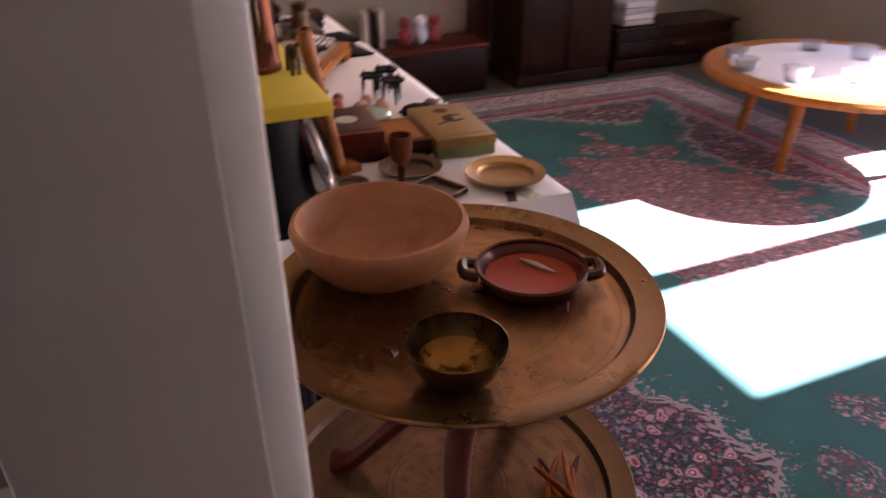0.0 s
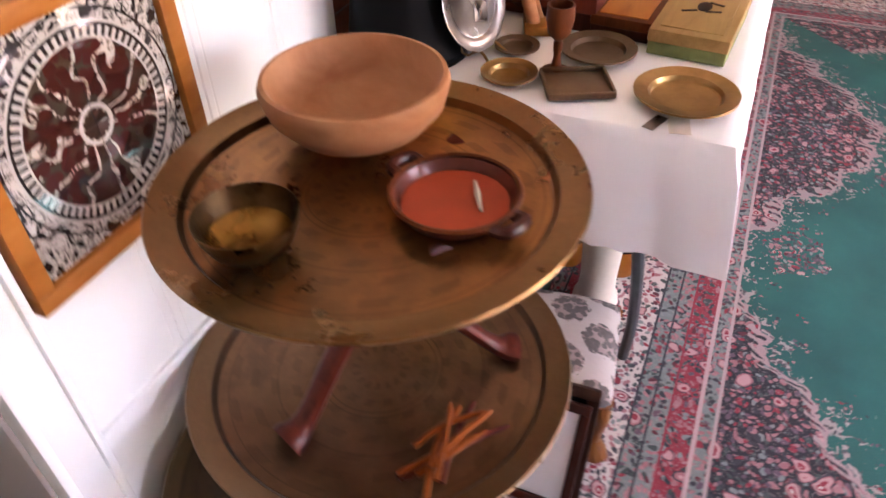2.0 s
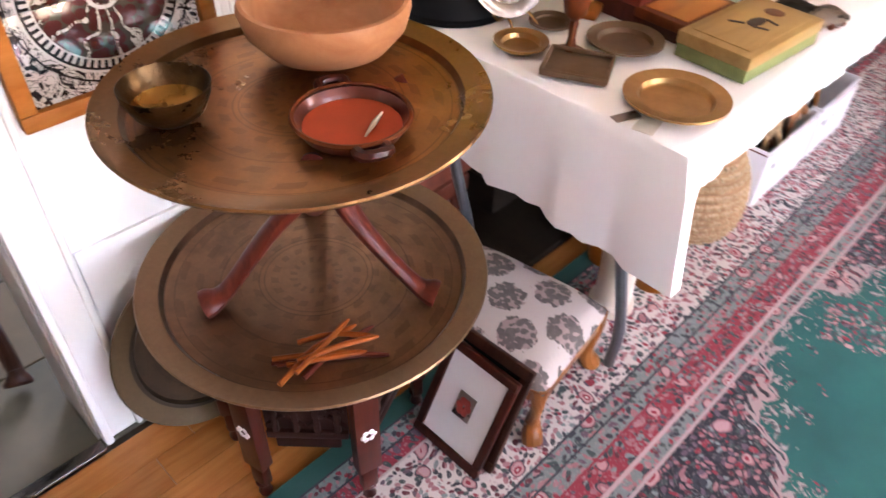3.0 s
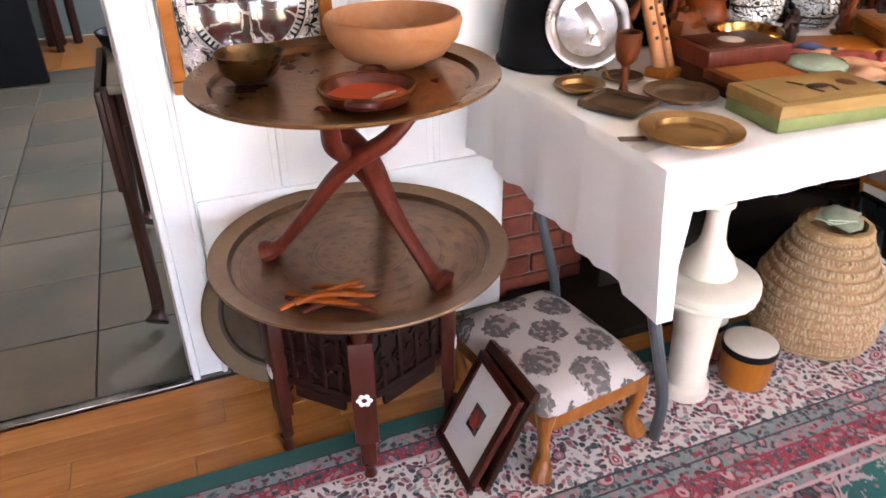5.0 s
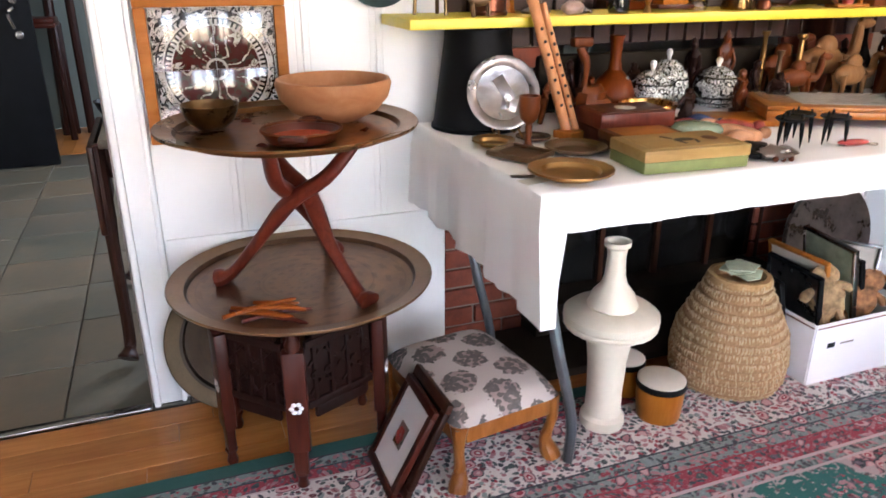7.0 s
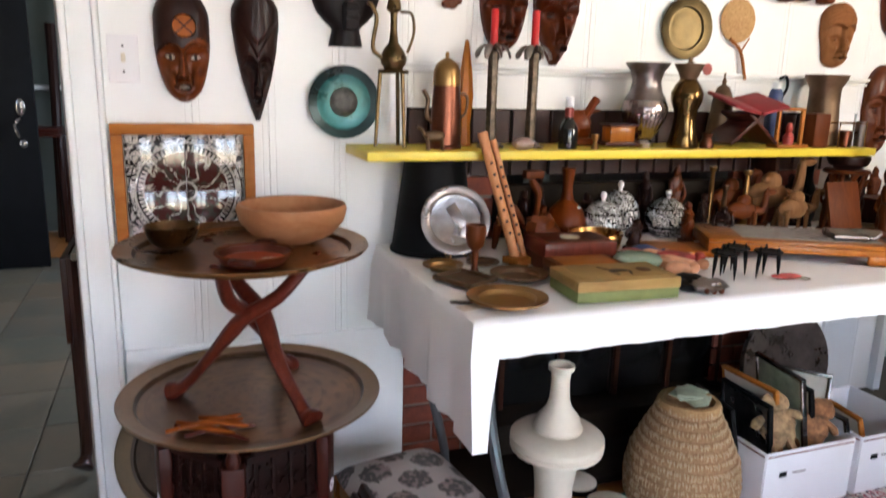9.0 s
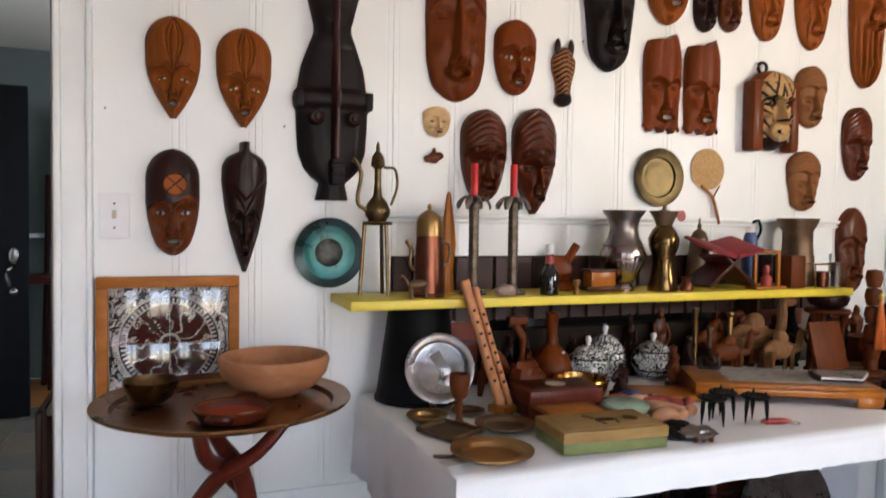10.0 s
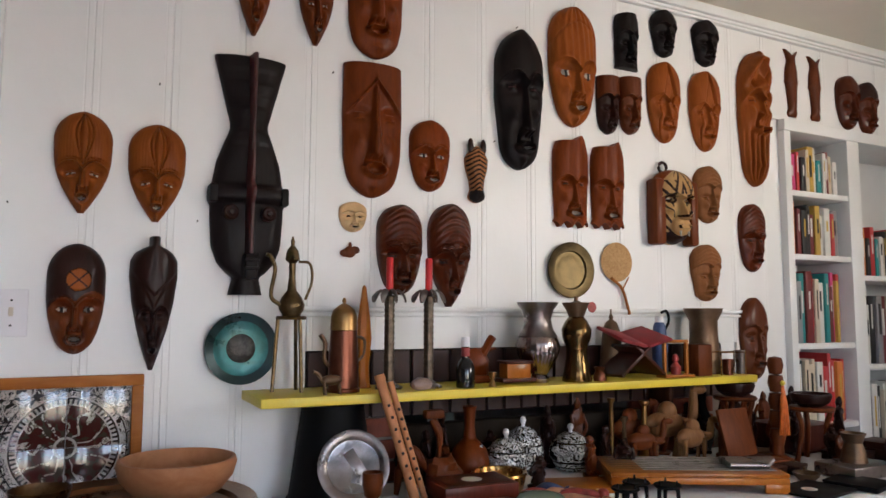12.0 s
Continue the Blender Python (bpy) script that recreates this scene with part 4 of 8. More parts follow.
for k in (-1, 1):
    part("eye", lathe([(0, 0.02), (0.006, 0.02), (0.008, 0.014), (0.016, 0.017), (0.021, 0.012), (0.022, -0.02), (0, -0.02)], 28, None, Matrix.Translation((0.05, k * 0.052, -0.112)) @ Matrix.Rotation(radians(90), 4, "Y")), M["m_dark"], crest_mask, "round protruding carved eye")
    part("ear_block", block(0.028, k * 0.098, -0.06, 0.05, 0.022, 0.05, 0.005), M["m_ebony"], crest_mask, "square black side lug")
part("mouth", block(0.07, 0, -0.262, 0.05, 0.034, 0.07, 0.005), M["m_ebony"], crest_mask, "notched protruding mouth")
for zz in (-0.245, -0.268):
    part("lip", block(0.097, 0, zz, 0.012, 0.04, 0.009, 0.003), M["m_ebony"], crest_mask)
carving("large flat-topped red-brown wooden mask", SLAB, 1.977, 1.81, .194, .412, "m_red", "m_red", eyes=(.52, .6), mouth=.2, brow=.68, depth=.05, chevron_top=.86, mouth_h=.03)
carving("red-brown wooden mask with rounded chin near the ceiling", SLAB, 1.984, 2.225, .182, .36, "m_red", "m_red", eyes=(.52, .6), mouth=.22, brow=.68, chevron_top=.86, mouth_h=.025, wrinkles=2)
carving("small brown pointed wooden mask near the ceiling", EGG, 1.607, 2.185, .098, .265, "m_deep", teeth="m_white", eyes=(.44, .42), mouth=.14, brow=.5, open_eyes=True, wrinkles=1, mouth_h=.02)
carving("small brown pointed wooden mask near the ceiling", EGG, 1.792, 2.195, .108, .28, "m_deep", teeth="m_white", eyes=(.44, .42), mouth=.14, brow=.5, open_eyes=True, wrinkles=1, mouth_h=.02)
carving("small oval brown wooden mask with white teeth", OVAL, 2.175, 1.754, .141, .23, "m_red", teeth="m_white", eyes=(.44, .48), mouth=.15, brow=.55, open_eyes=True, eye_h=.024, wrinkles=2, mouth_h=.022)
zb = carving("striped zebra head carving with dark muzzle", HORSE, 2.346, 1.71, .105, .19, "m_pale", "m_ebony", nose=0, stripe=80, depth=.05, name="zebra_carving", category="wall carving", muzzle=.2)
for k in (-1, 1):
    part("ear", ball(0.014, k * 0.024, 0.092, 0.007, 0.011, 0.028, 12), M["m_dark"], zb, "dark upright ear")
carving("long black wooden mask with red-stained face", LONG, 2.512, 1.985, .187, .488, "m_ebony", "m_crimson", teeth="m_white", eyes=(.47, .56), mouth=.14, brow=.62, depth=.075, open_eyes=False, mouth_h=.014)
carving("large tan wooden mask with inlaid pale eyes", OVAL, 2.744, 2.139, .203, .44, "m_tan", teeth="m_white", eyes=(.5, .42), mouth=.14, brow=.49, depth=.06, hair="lines", open_eyes=True, eye_h=.03, mouth_h=.026)
carving("narrow dark wooden mask with carved top", PLANK, 2.997, 2.275, .107, .21, "m_ebony", teeth="m_white", eyes=(.4, .45), mouth=.14)
carving("small black wooden mask", JAW, 3.187, 2.345, .126, .188, "m_ebony", eyes=(.4, .45), mouth=.16)
carving("small black wooden mask", JAW, 3.41, 2.345, .138, .19, "m_ebony", eyes=(.4, .45), mouth=.16)
carving("small narrow brown wooden mask", SLAB, 2.904, 2.018, .098, .213, "m_dark", teeth="m_white", eyes=(.45, .42), mouth=.12, scalp="m_brown")
carving("small narrow brown wooden mask", SLAB, 3.01, 2.029, .101, .213, "m_brown", teeth="m_white", eyes=(.45, .42), mouth=.12)
carving("tan oval wooden mask with closed eyes", OVAL, 3.18, 2.068, .158, .318, "m_tan", "m_brown", eyes=(.46, .46), mouth=.17, brow=.53, hair="swirl", slant=-.06, mouth_h=.008)
carving("tan oval wooden mask with closed eyes", OVAL, 3.396, 2.061, .16, .325, "m_tan", "m_brown", eyes=(.46, .46), mouth=.17, brow=.53, hair="swirl", slant=-.06, mouth_h=.008)
carving("tall tan wood carving with long bearded face", LONG, 3.675, 2.064, .175, .568, "m_tan", "m_brown", eyes=(.42, .62), mouth=.4, brow=.65, totem=True, depth=.07, mouth_h=.008)
carving("red-brown wooden plaque mask with square base", PLANK, 2.73, 1.707, .149, .308, "m_red", teeth="m_white", eyes=(.47, .5), mouth=.16, brow=.55, ragged=.07, peak=.07, mouth_h=.03, eye_h=.01, hair="facets")
carving("red-brown wooden plaque mask with square base", PLANK, 2.896, 1.706, .148, .3, "m_red", teeth="m_white", eyes=(.47, .5), mouth=.16, brow=.55, ragged=.07, peak=.07, mouth_h=.03, eye_h=.01, hair="facets")
tg = carving("striped tiger mask in cream and dark brown", JAW, 3.194, 1.655, .2, .28, "tiger_cream", "m_dark", teeth="m_white", eyes=(.4, .6), mouth=.22, tiger=True, depth=.09, name="tiger_mask", open_eyes=True)
b = block(0.03, -0.085, -0.02, 0.06, 0.05, 0.25, 0.012)
block(0.03, 0.085, -0.02, 0.06, 0.04, 0.25, 0.012, b)
ball(0.03, 0, 0.09, 0.035, 0.1, 0.055, 20, b)
part("mane", b, M["m_deep"], tg, "brown carved mane at the sides")
part("hanging_loop", tube([(0.015, -0.035 + 0.02 * math.cos(a * 0.63), 0.155 + 0.02 * math.sin(a * 0.63)) for a in range(11)], 0.006, 8), M["m_dark"], tg, "dark cord loop")
part("muzzle", ball(0.068, 0, -0.075, 0.026, 0.044, 0.036, 20), M["tiger_cream"], tg, "cream rounded muzzle")
for k in (-1, 1):
    part("fang", tube([(0.085, k * 0.02, -0.095), (0.088, k * 0.02, -0.115)], [0.006, 0.002], 8), M["m_white"], tg, "white fang")
carving("pale carved wooden mask", JAW, 3.399, 1.724, .145, .228, "m_pale", "m_brown", eyes=(.4, .42), mouth=.15, hair="arcs")
carving("pale carved wooden mask", JAW, 3.377, 1.413, .156, .222, "m_pale", "m_brown", eyes=(.4, .42), mouth=.15, hair="arcs")
carving("dark brown oval wooden mask", OVAL, 3.643, 1.564, .142, .28, "m_glossy", eyes=(.47, .45), mouth=.16, brow=.52, hair="arcs", open_eyes=True, wrinkles=2)
carving("brown carved wooden mask, low beside the shelf", LONG, 3.633, 1.155, .148, .33, "m_brown", eyes=(.45, .5), mouth=.2)
carving("glossy red-brown wooden mask above the candles", OVAL, 2.071, 1.447, .148, .28, "m_glossy", eyes=(.47, .42), mouth=.14, brow=.48, depth=.065, wrinkles=3, hair="arcs", mouth_h=.014, open_eyes=True, eye_h=.016)
carving("glossy red-brown wooden mask above the candles", EGG, 2.245, 1.437, .15, .33, "m_glossy", eyes=(.47, .42), mouth=.14, brow=.48, depth=.065, wrinkles=3, hair="arcs", mouth_h=.014, open_eyes=True, eye_h=.016)
carving("small gold lacquered mask with round cheeks", OVAL, 1.919, 1.541, .087, .092, "m_gold", eyes=(.42, .5), mouth=.16, depth=.03, open_eyes=True, eye_h=.025, mouth_h=.03)
carving("carved wooden fish with forked tail above the bookcase", FISH, 3.926, 2.258, .085, .3, "m_brown", "m_tan", nose=0, notch=.12, depth=.03, name="fish_carving", category="wall carving", group="fish carvings")
carving("carved wooden fish with forked tail above the bookcase", FISH, 4.08, 2.255, .082, .29, "m_brown", "m_tan", nose=0, notch=.12, depth=.03, name="fish_carving", category="wall carving", group="fish carvings")
carving("dark brown oval mask above the bookcase", OVAL, 4.303, 2.222, .155, .25, "m_glossy", eyes=(.42, .42), mouth=.15)
carving("dark brown oval mask above the bookcase", OVAL, 4.444, 2.212, .14, .25, "m_glossy", eyes=(.42, .42), mouth=.15, scalp="m_dark")

# small butterfly-like carving
b = ball(0.012, 0, 0, 0.008, 0.02, 0.018, 10)
ball(0.012, 0.016, 0.006, 0.006, 0.016, 0.012, 10, b)
ball(0.012, -0.016, -0.004, 0.006, 0.016, 0.012, 10, b)
ball(0.014, 0.0, 0.018, 0.005, 0.006, 0.012, 8, b)
solid("bird_carving", b, M["m_brown"], "tiny brown carved bird on the wall", "wall carving", pose(0.0, 1.909, 1.434))

TO_WALL = Matrix.Rotation(radians(90), 4, "Y")


def wall_plate(y, z, r, rings, label, group=""):
    """A round plate flat on the wall; rings: (inner, outer, material)."""
    t = thing("wall_plate", label, "plate", Matrix.Translation((0.003, y, z)) @ TO_WALL, group)
    for k, (nm, prof, mt, lab) in enumerate(rings):
        part(nm, lathe([(a * r, h) for a, h in prof], 64), M[mt], t, lab)
    return t


M["medal"] = surface("dark_cast_medallion", (0.06, 0.055, 0.048), 0.4, 0.6, scale=60, var=0.6, fine=200, bumps=0.6)
M["wallbrass"] = surface("dark_polished_brass", (0.11, 0.08, 0.034), 0.38, 0.9, scale=20, var=0.45, fine=120, bumps=0.3)
M["verdigris"] = surface("teal_enamel", (0.01, 0.1, 0.095), 0.3, 0.3, scale=18, var=0.5, fine=60)
M["blackgreen"] = surface("blackened_green_enamel", (0.012, 0.03, 0.03), 0.3, 0.4, scale=12, var=0.5)
wall_plate(1.595, 1.152, 0.099, [("rim", [(0.74, 0.004), (0.76, 0.016), (1.0, 0.024), (1.0, 0.016), (0.9, 0.0), (0.7, 0.0)], "blackgreen", "dark rim"),
                                 ("well", [(0.4, 0.0125), (0.6, 0.0125), (0.76, 0.0165), (0.76, 0.002), (0.4, 0.002)], "verdigris", "teal ring"),
                                 ("boss", [(0, 0.018), (0.2, 0.017), (0.36, 0.015), (0.4, 0.012), (0.4, 0.003), (0, 0.003)], "medal", "dull metal medallion")],
           "round dark plate with teal ring and metal medallion")
wall_plate(2.723, 1.404, 0.098, [("rim", [(0.66, 0.004), (0.7, 0.013), (0.95, 0.016), (1.0, 0.018), (1.0, 0.012), (0.66, 0.0)], "wallbrass", ""),
                                 ("well", [(0, 0.004), (0.3, 0.005), (0.5, 0.004), (0.62, 0.007), (0.67, 0.006), (0.67, 0.001), (0, 0.001)], "wallbrass", "chased brass centre")],
           "round aged brass plate with broad rim")

# round fan with handle
fan = thing("hand_fan", "pale round woven hand fan with forked handle", "fan", pose(0.006, 2.935, 1.44))
part("leaf", lathe([(0, 0.004), (0.066, 0.003), (0.072, 0.0015), (0.072, 0.0), (0, 0.0)], 40, None, TO_WALL), M["straw"], fan)
part("handle", tube(curve_points([(0.007, -0.03, -0.06), (0.007, 0.02, -0.1), (0.008, 0.05, -0.19)], 8), 0.0055, 8), M["honey"], fan)
part("brace", tube([(0.007, 0.05, -0.055), (0.007, 0.02, -0.1)], 0.003, 6), M["honey"], fan)

# light switch
sw = thing("light_switch", "white plastic light switch plate with toggle", "switch", pose(0.0, 1.041, 1.248))
part("cover_plate", block(0.004, 0, 0, 0.006, 0.072, 0.116, 0.002), M["card"], sw)
part("toggle", block(0.01, 0, 0.003, 0.014, 0.01, 0.022, 0.002), M["ceramic"], sw)
for zz in (0.031, -0.031):
    part("screw", lathe([(0, 0.0085), (0.003, 0.008), (0.003, 0.005), (0, 0.005)], 10, None, Matrix.Translation((0, 0, zz)) @ TO_WALL), M["nail"], sw)


# tile picture: square of painted tiles in a wooden frame
def tile_face():
    m, nt, p = nodes_of("painted_tiles")
    tc = nt.nodes.new("ShaderNodeTexCoord")
    sep = nt.nodes.new("ShaderNodeSeparateXYZ")
    link(nt, tc.outputs["Object"], sep.inputs[0])
    yy, zz = sep.outputs[1], sep.outputs[2]
    r = arith(nt, "SQRT", arith(nt, "ADD", arith(nt, "MULTIPLY", yy, yy), arith(nt, "MULTIPLY", zz, zz)))
    ang = arith(nt, "ARCTAN2", zz, yy)
    n = node(nt, "ShaderNodeTexNoise", Scale=34.0, Detail=3.0, Distortion=2.2)
    link(nt, tc.outputs["Object"], n.inputs["Vector"])
    vor = node(nt, "ShaderNodeTexVoronoi", Scale=60.0)
    link(nt, tc.outputs["Object"], vor.inputs["Vector"])
    white, ink, maroon = (0.44, 0.41, 0.37), (0.02, 0.015, 0.015), (0.05, 0.01, 0.008)
    scroll = ramp(nt, n.outputs["Fac"], [(0.0, ink), (0.46, white), (0.56, ink), (0.6, white)], True)
    # sprays of leaves in eight arms on the dark disc
    sway = node(nt, "ShaderNodeTexNoise", Scale=22.0, Detail=1.0)
    link(nt, tc.outputs["Object"], sway.inputs["Vector"])
    arms = arith(nt, "SINE", arith(nt, "ADD", arith(nt, "MULTIPLY", ang, 12.0), arith(nt, "MULTIPLY", sway.outputs["Fac"], 16.0)))
    n2 = node(nt, "ShaderNodeTexNoise", Scale=55.0, Detail=2.0, Distortion=1.5)
    link(nt, tc.outputs["Object"], n2.inputs["Vector"])
    leaf = arith(nt, "MULTIPLY", arith(nt, "GREATER_THAN", arms, 0.78), arith(nt, "GREATER_THAN", n2.outputs["Fac"], 0.44))
    leafc = mix(nt, arith(nt, "GREATER_THAN", n2.outputs["Fac"], 0.58), (0.45, 0.42, 0.36), (0.16, 0.14, 0.1))
    disc = mix(nt, leaf, mix(nt, arith(nt, "GREATER_THAN", vor.outputs["Distance"], 0.62), maroon, (0.04, 0.03, 0.02)), leafc)
    teeth = arith(nt, "GREATER_THAN", arith(nt, "SINE", arith(nt, "MULTIPLY", ang, 64.0)), -0.1)
    tooth = mix(nt, teeth, ink, white)
    col = disc
    for rad, c in ((0.021, white), (0.027, disc), (0.104, white), (0.107, tooth), (0.119, ink), (0.123, white), (0.127, scroll), (0.139, ink), (0.142, scroll)):
        col = mix(nt, arith(nt, "GREATER_THAN", r, rad), col, c)
    col = mix(nt, arith(nt, "LESS_THAN", r, 0.018), col, (0.04, 0.02, 0.015))
    link(nt, col, p.inputs["Base Color"])
    p.inputs["Roughness"].default_value = 0.14
    p.inputs["Coat Weight"].default_value = 0.4
    wav = node(nt, "ShaderNodeTexNoise", Scale=25.0, Detail=2.0)
    link(nt, tc.outputs["Object"], wav.inputs["Vector"])
    bump(nt, p, wav.outputs["Fac"], 0.12)
    return m


TILE_Y, TILE_Z, TS = 1.1735, 0.915, 0.351
pic = thing("tile_picture", "framed glazed tiles with maroon floral roundel on the wall", "tile picture", pose(0.002, TILE_Y, TILE_Z))
for yy, zz, sy, sz in ((0, TS / 2 - 0.014, TS, 0.028), (0, -TS / 2 + 0.014, TS, 0.028), (TS / 2 - 0.014, 0, 0.028, TS - 0.057), (-TS / 2 + 0.014, 0, 0.028, TS - 0.057)):
    part("frame_bar", block(0.015, yy, zz, 0.026, sy, sz, 0.003), M["honey"], pic)
part("backing", block(0.008, 0, 0, 0.006, TS - 0.05, TS - 0.05, 0), M["card"], pic)
face = tile_face()
q = (TS - 0.058) / 2
for sy in (-1, 1):
    for sz in (-1, 1):
        part("tile", block(0.015, sy * q / 2, sz * q / 2, 0.006, q - 0.0012, q - 0.0012, 0.0006), face, pic)

# nails left in the wall
for y, z in ((1.602, 1.99), (2.512, 2.245), (1.36, 1.87), (1.02, 1.52), (2.42, 1.83), (1.47, 1.5), (1.85, 1.98), (1.41, 2.2)):
    solid("nail", tube([(0.0, y, z), (0.009, y, z + 0.002)], [0.0016, 0.0022], 6), M["nail"], "small dark nail in the white wall", "nail", None, "nails in the wall")

# ---- fireplace ----
bm = block(-0.1, 1.94, 0.47, 0.17, 0.31, 0.94, 0)
block(-0.1, 3.235, 0.47, 0.17, 0.47, 0.94, 0, bm)
block(-0.6, 2.55, 0.47, 0.1, 1.0, 0.94, 0, bm)
block(-0.36, 2.05, 0.47, 0.42, 0.05, 0.94, 0, bm)
block(-0.36, 3.05, 0.47, 0.42, 0.05, 0.94, 0, bm)
block(-0.36, 2.55, 0.96, 0.5, 1.0, 0.04, 0, bm)
fireplace = structure("fireplace", bm, M["mortar"], "red brick fireplace with dark metal hood and glass doors", "fireplace")
part("lintel", block(-0.1, (BRICK_Y0 + BRICK_Y1) / 2, 1.04, 0.17, BRICK_Y1 - BRICK_Y0, 0.2, 0), M["firebrick"], fireplace, "mortar bed darkened for soot and shelf shade")
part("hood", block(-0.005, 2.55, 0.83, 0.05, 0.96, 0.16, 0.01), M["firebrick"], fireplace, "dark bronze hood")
for k in range(4):
    b = block(-0.02, 2.13 + 0.225 * (k + 0.5), 0.44, 0.016, 0.2, 0.58, 0.003)
    part("glass_door", b, M["fireglass"], fireplace, "black glass door")
for k in range(5):
    part("door_bar", block(-0.012, 2.13 + 0.225 * k, 0.44, 0.024, 0.02, 0.6, 0.004), M["walnut"], fireplace, "dark metal bar")
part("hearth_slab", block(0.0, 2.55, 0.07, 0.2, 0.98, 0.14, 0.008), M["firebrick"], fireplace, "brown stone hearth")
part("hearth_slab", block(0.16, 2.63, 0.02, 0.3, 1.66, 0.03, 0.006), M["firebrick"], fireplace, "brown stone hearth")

# ---- yellow shelf ----
SH_Z = 1.036
sh = thing("wall_shelf", "long bright yellow painted wooden shelf across the fireplace", "shelf", pose(0, 2.485, 0))
part("board", block(0.124, 0, SH_Z - 0.0125, 0.24, 1.765, 0.025, 0.003), M["yellow"], sh)
for y in (-0.6, 0.6):
    part("bracket", block(0.06, y, SH_Z - 0.065, 0.1, 0.02, 0.08, 0.003), M["walnut"], sh, "dark wooden bracket")

# ---- table with white cloth ----
TX0, TX1, TY0, TY1, TZ = 0.03, 0.766, 1.686, 3.85, 0.745
tb = thing("folding_table", "long folding table on grey steel legs under a white cloth", "table", pose(0, 0, 0))
part("tabletop", block((TX0 + TX1) / 2, (TY0 + TY1) / 2, TZ - 0.022, TX1 - TX0 - 0.012, TY1 - TY0 - 0.012, 0.036, 0.004), M["card"], tb)
for yy, dy in ((1.9, -1), (3.7, 1)):
    for xx in (0.62, 0.15):
        part("leg", tube(curve_points([(xx - 0.02, yy + 0.10 * dy, TZ - 0.04), (xx + 0.01, yy + 0.108 * dy, 0.5), (xx + 0.03, yy + 0.09 * dy, 0.35), (xx + 0.04, yy + 0.042 * dy, 0.14), (xx + 0.035, yy + 0.04 * dy, 0.012)], 16), 0.0135, 10), M["metal_tube"], tb)
    part("brace", tube([(0.15, yy + 0.108 * dy, 0.5), (0.62, yy + 0.108 * dy, 0.5)], 0.009, 8), M["metal_tube"], tb)
    part("strut", tube([(0.38, yy + 0.108 * dy, 0.5), (0.38, yy - 0.32 * dy, TZ - 0.045)], 0.008, 8), M["metal_tube"], tb)

b = bmesh.new()
NXC, NYC, NS = 26, 90, 12


def cloth_wave(s, k):
    return 0.006 * math.sin(s * 26 + k) + 0.004 * math.sin(s * 61 + 2 * k)


def cloth_y(j):
    return TY0 + (0.011 * j if j <= 8 else 0.088 + (TY1 - TY0 - 0.088) * (j - 8) / (NYC - 8))


top = [[b.verts.new((TX0 + (TX1 - TX0) * i / NXC, cloth_y(j), TZ + 0.0008 * noise.noise(Vector((i * 0.5, j * 0.35, 3))))) for j in range(NYC + 1)] for i in range(NXC + 1)]
for i in range(NXC):
    for j in range(NYC):
        b.faces.new((top[i][j], top[i + 1][j], top[i + 1][j + 1], top[i][j + 1]))
# hanging sides: the near end falls far, the long front edge only a little
for start, outward, drop in (([top[i][0] for i in range(NXC + 1)], Vector((0, -1, 0)), "end"), ([top[NXC][j] for j in range(NYC + 1)], Vector((1, 0, 0)), "front"), ([top[i][NYC] for i in range(NXC, -1, -1)], Vector((0, 1, 0)), "far")):
    prev = start
    n = len(start) - 1
    for k in range(1, NS + 1):
        t = k / NS
        row = []
        for i, v in enumerate(start):
            s = i / n
            near = min(1.0, max(0.0, (0.05 - v.co.y + TY0) / 0.016)) if drop == "front" else max(0.0, (s - 0.9) / 0.1) if drop == "end" else 0.0
            full = 0.075 + 0.185 * near ** 0.6 if drop == "front" else 0.225 + 0.035 * s * s if drop == "end" else 0.25
            flare = 0.034 * near ** 1.5 * t
            wave = cloth_wave(s * (1 if drop != "front" else 3.2), 1.0) * t * (1.6 if drop != "front" else 0.5) * (1 - near)
            out = 0.012 * min(1.0, 4 * t) + wave
            row.append(b.verts.new((v.co.x + outward.x * out + flare + 0.012 * near * (drop == "end") * min(1.0, 4 * t), v.co.y + outward.y * out - 0.012 * near * (drop == "front") * min(1.0, 4 * t), TZ - full * t - 0.002)))
        for i in range(n):
            b.faces.new((prev[i], row[i], row[i + 1], prev[i + 1]))
        prev = row
bmesh.ops.remove_doubles(b, verts=b.verts, dist=0.0006)
solid("tablecloth", finish(b, True, 80), M["linen"], "white tablecloth hanging in soft folds over the table", "tablecloth", pose(0, 0, 0.001))
TZ += 0.003

# ---- things on the upper tray ----
tz = TRAY_TOP[2]
solid("wooden_bowl", lathe([(0, 0.0), (0.05, 0.0), (0.058, 0.004), (0.1, 0.024), (0.126, 0.055), (0.134, 0.085), (0.13, 0.096), (0.124, 0.097), (0.119, 0.088), (0.108, 0.06), (0.085, 0.034), (0.04, 0.018), (0, 0.016)], 64),
      M["bowlwood"], "large pale turned wooden bowl on the brass tray", "bowl", pose(0.253, 1.411, tz + 0.001))
M["smallbowl"] = surface("browned_brass", (0.11, 0.06, 0.022), 0.3, 0.9, scale=30, var=0.5, fine=120, bumps=0.5)
# brighter brass: the golden reflection at the bowl's bottom, as colour
M["bowl_gold"] = surface("glow_golden_brass", (0.24, 0.12, 0.022), 0.28, 0.95, scale=24, var=0.3, fine=90, bumps=0.35)
sb = thing("brass_bowl", "small deep hammered brass bowl on the tray", "bowl", pose(0.258, 1.132, tz + 0.001) @ Matrix.Scale(0.94, 4))
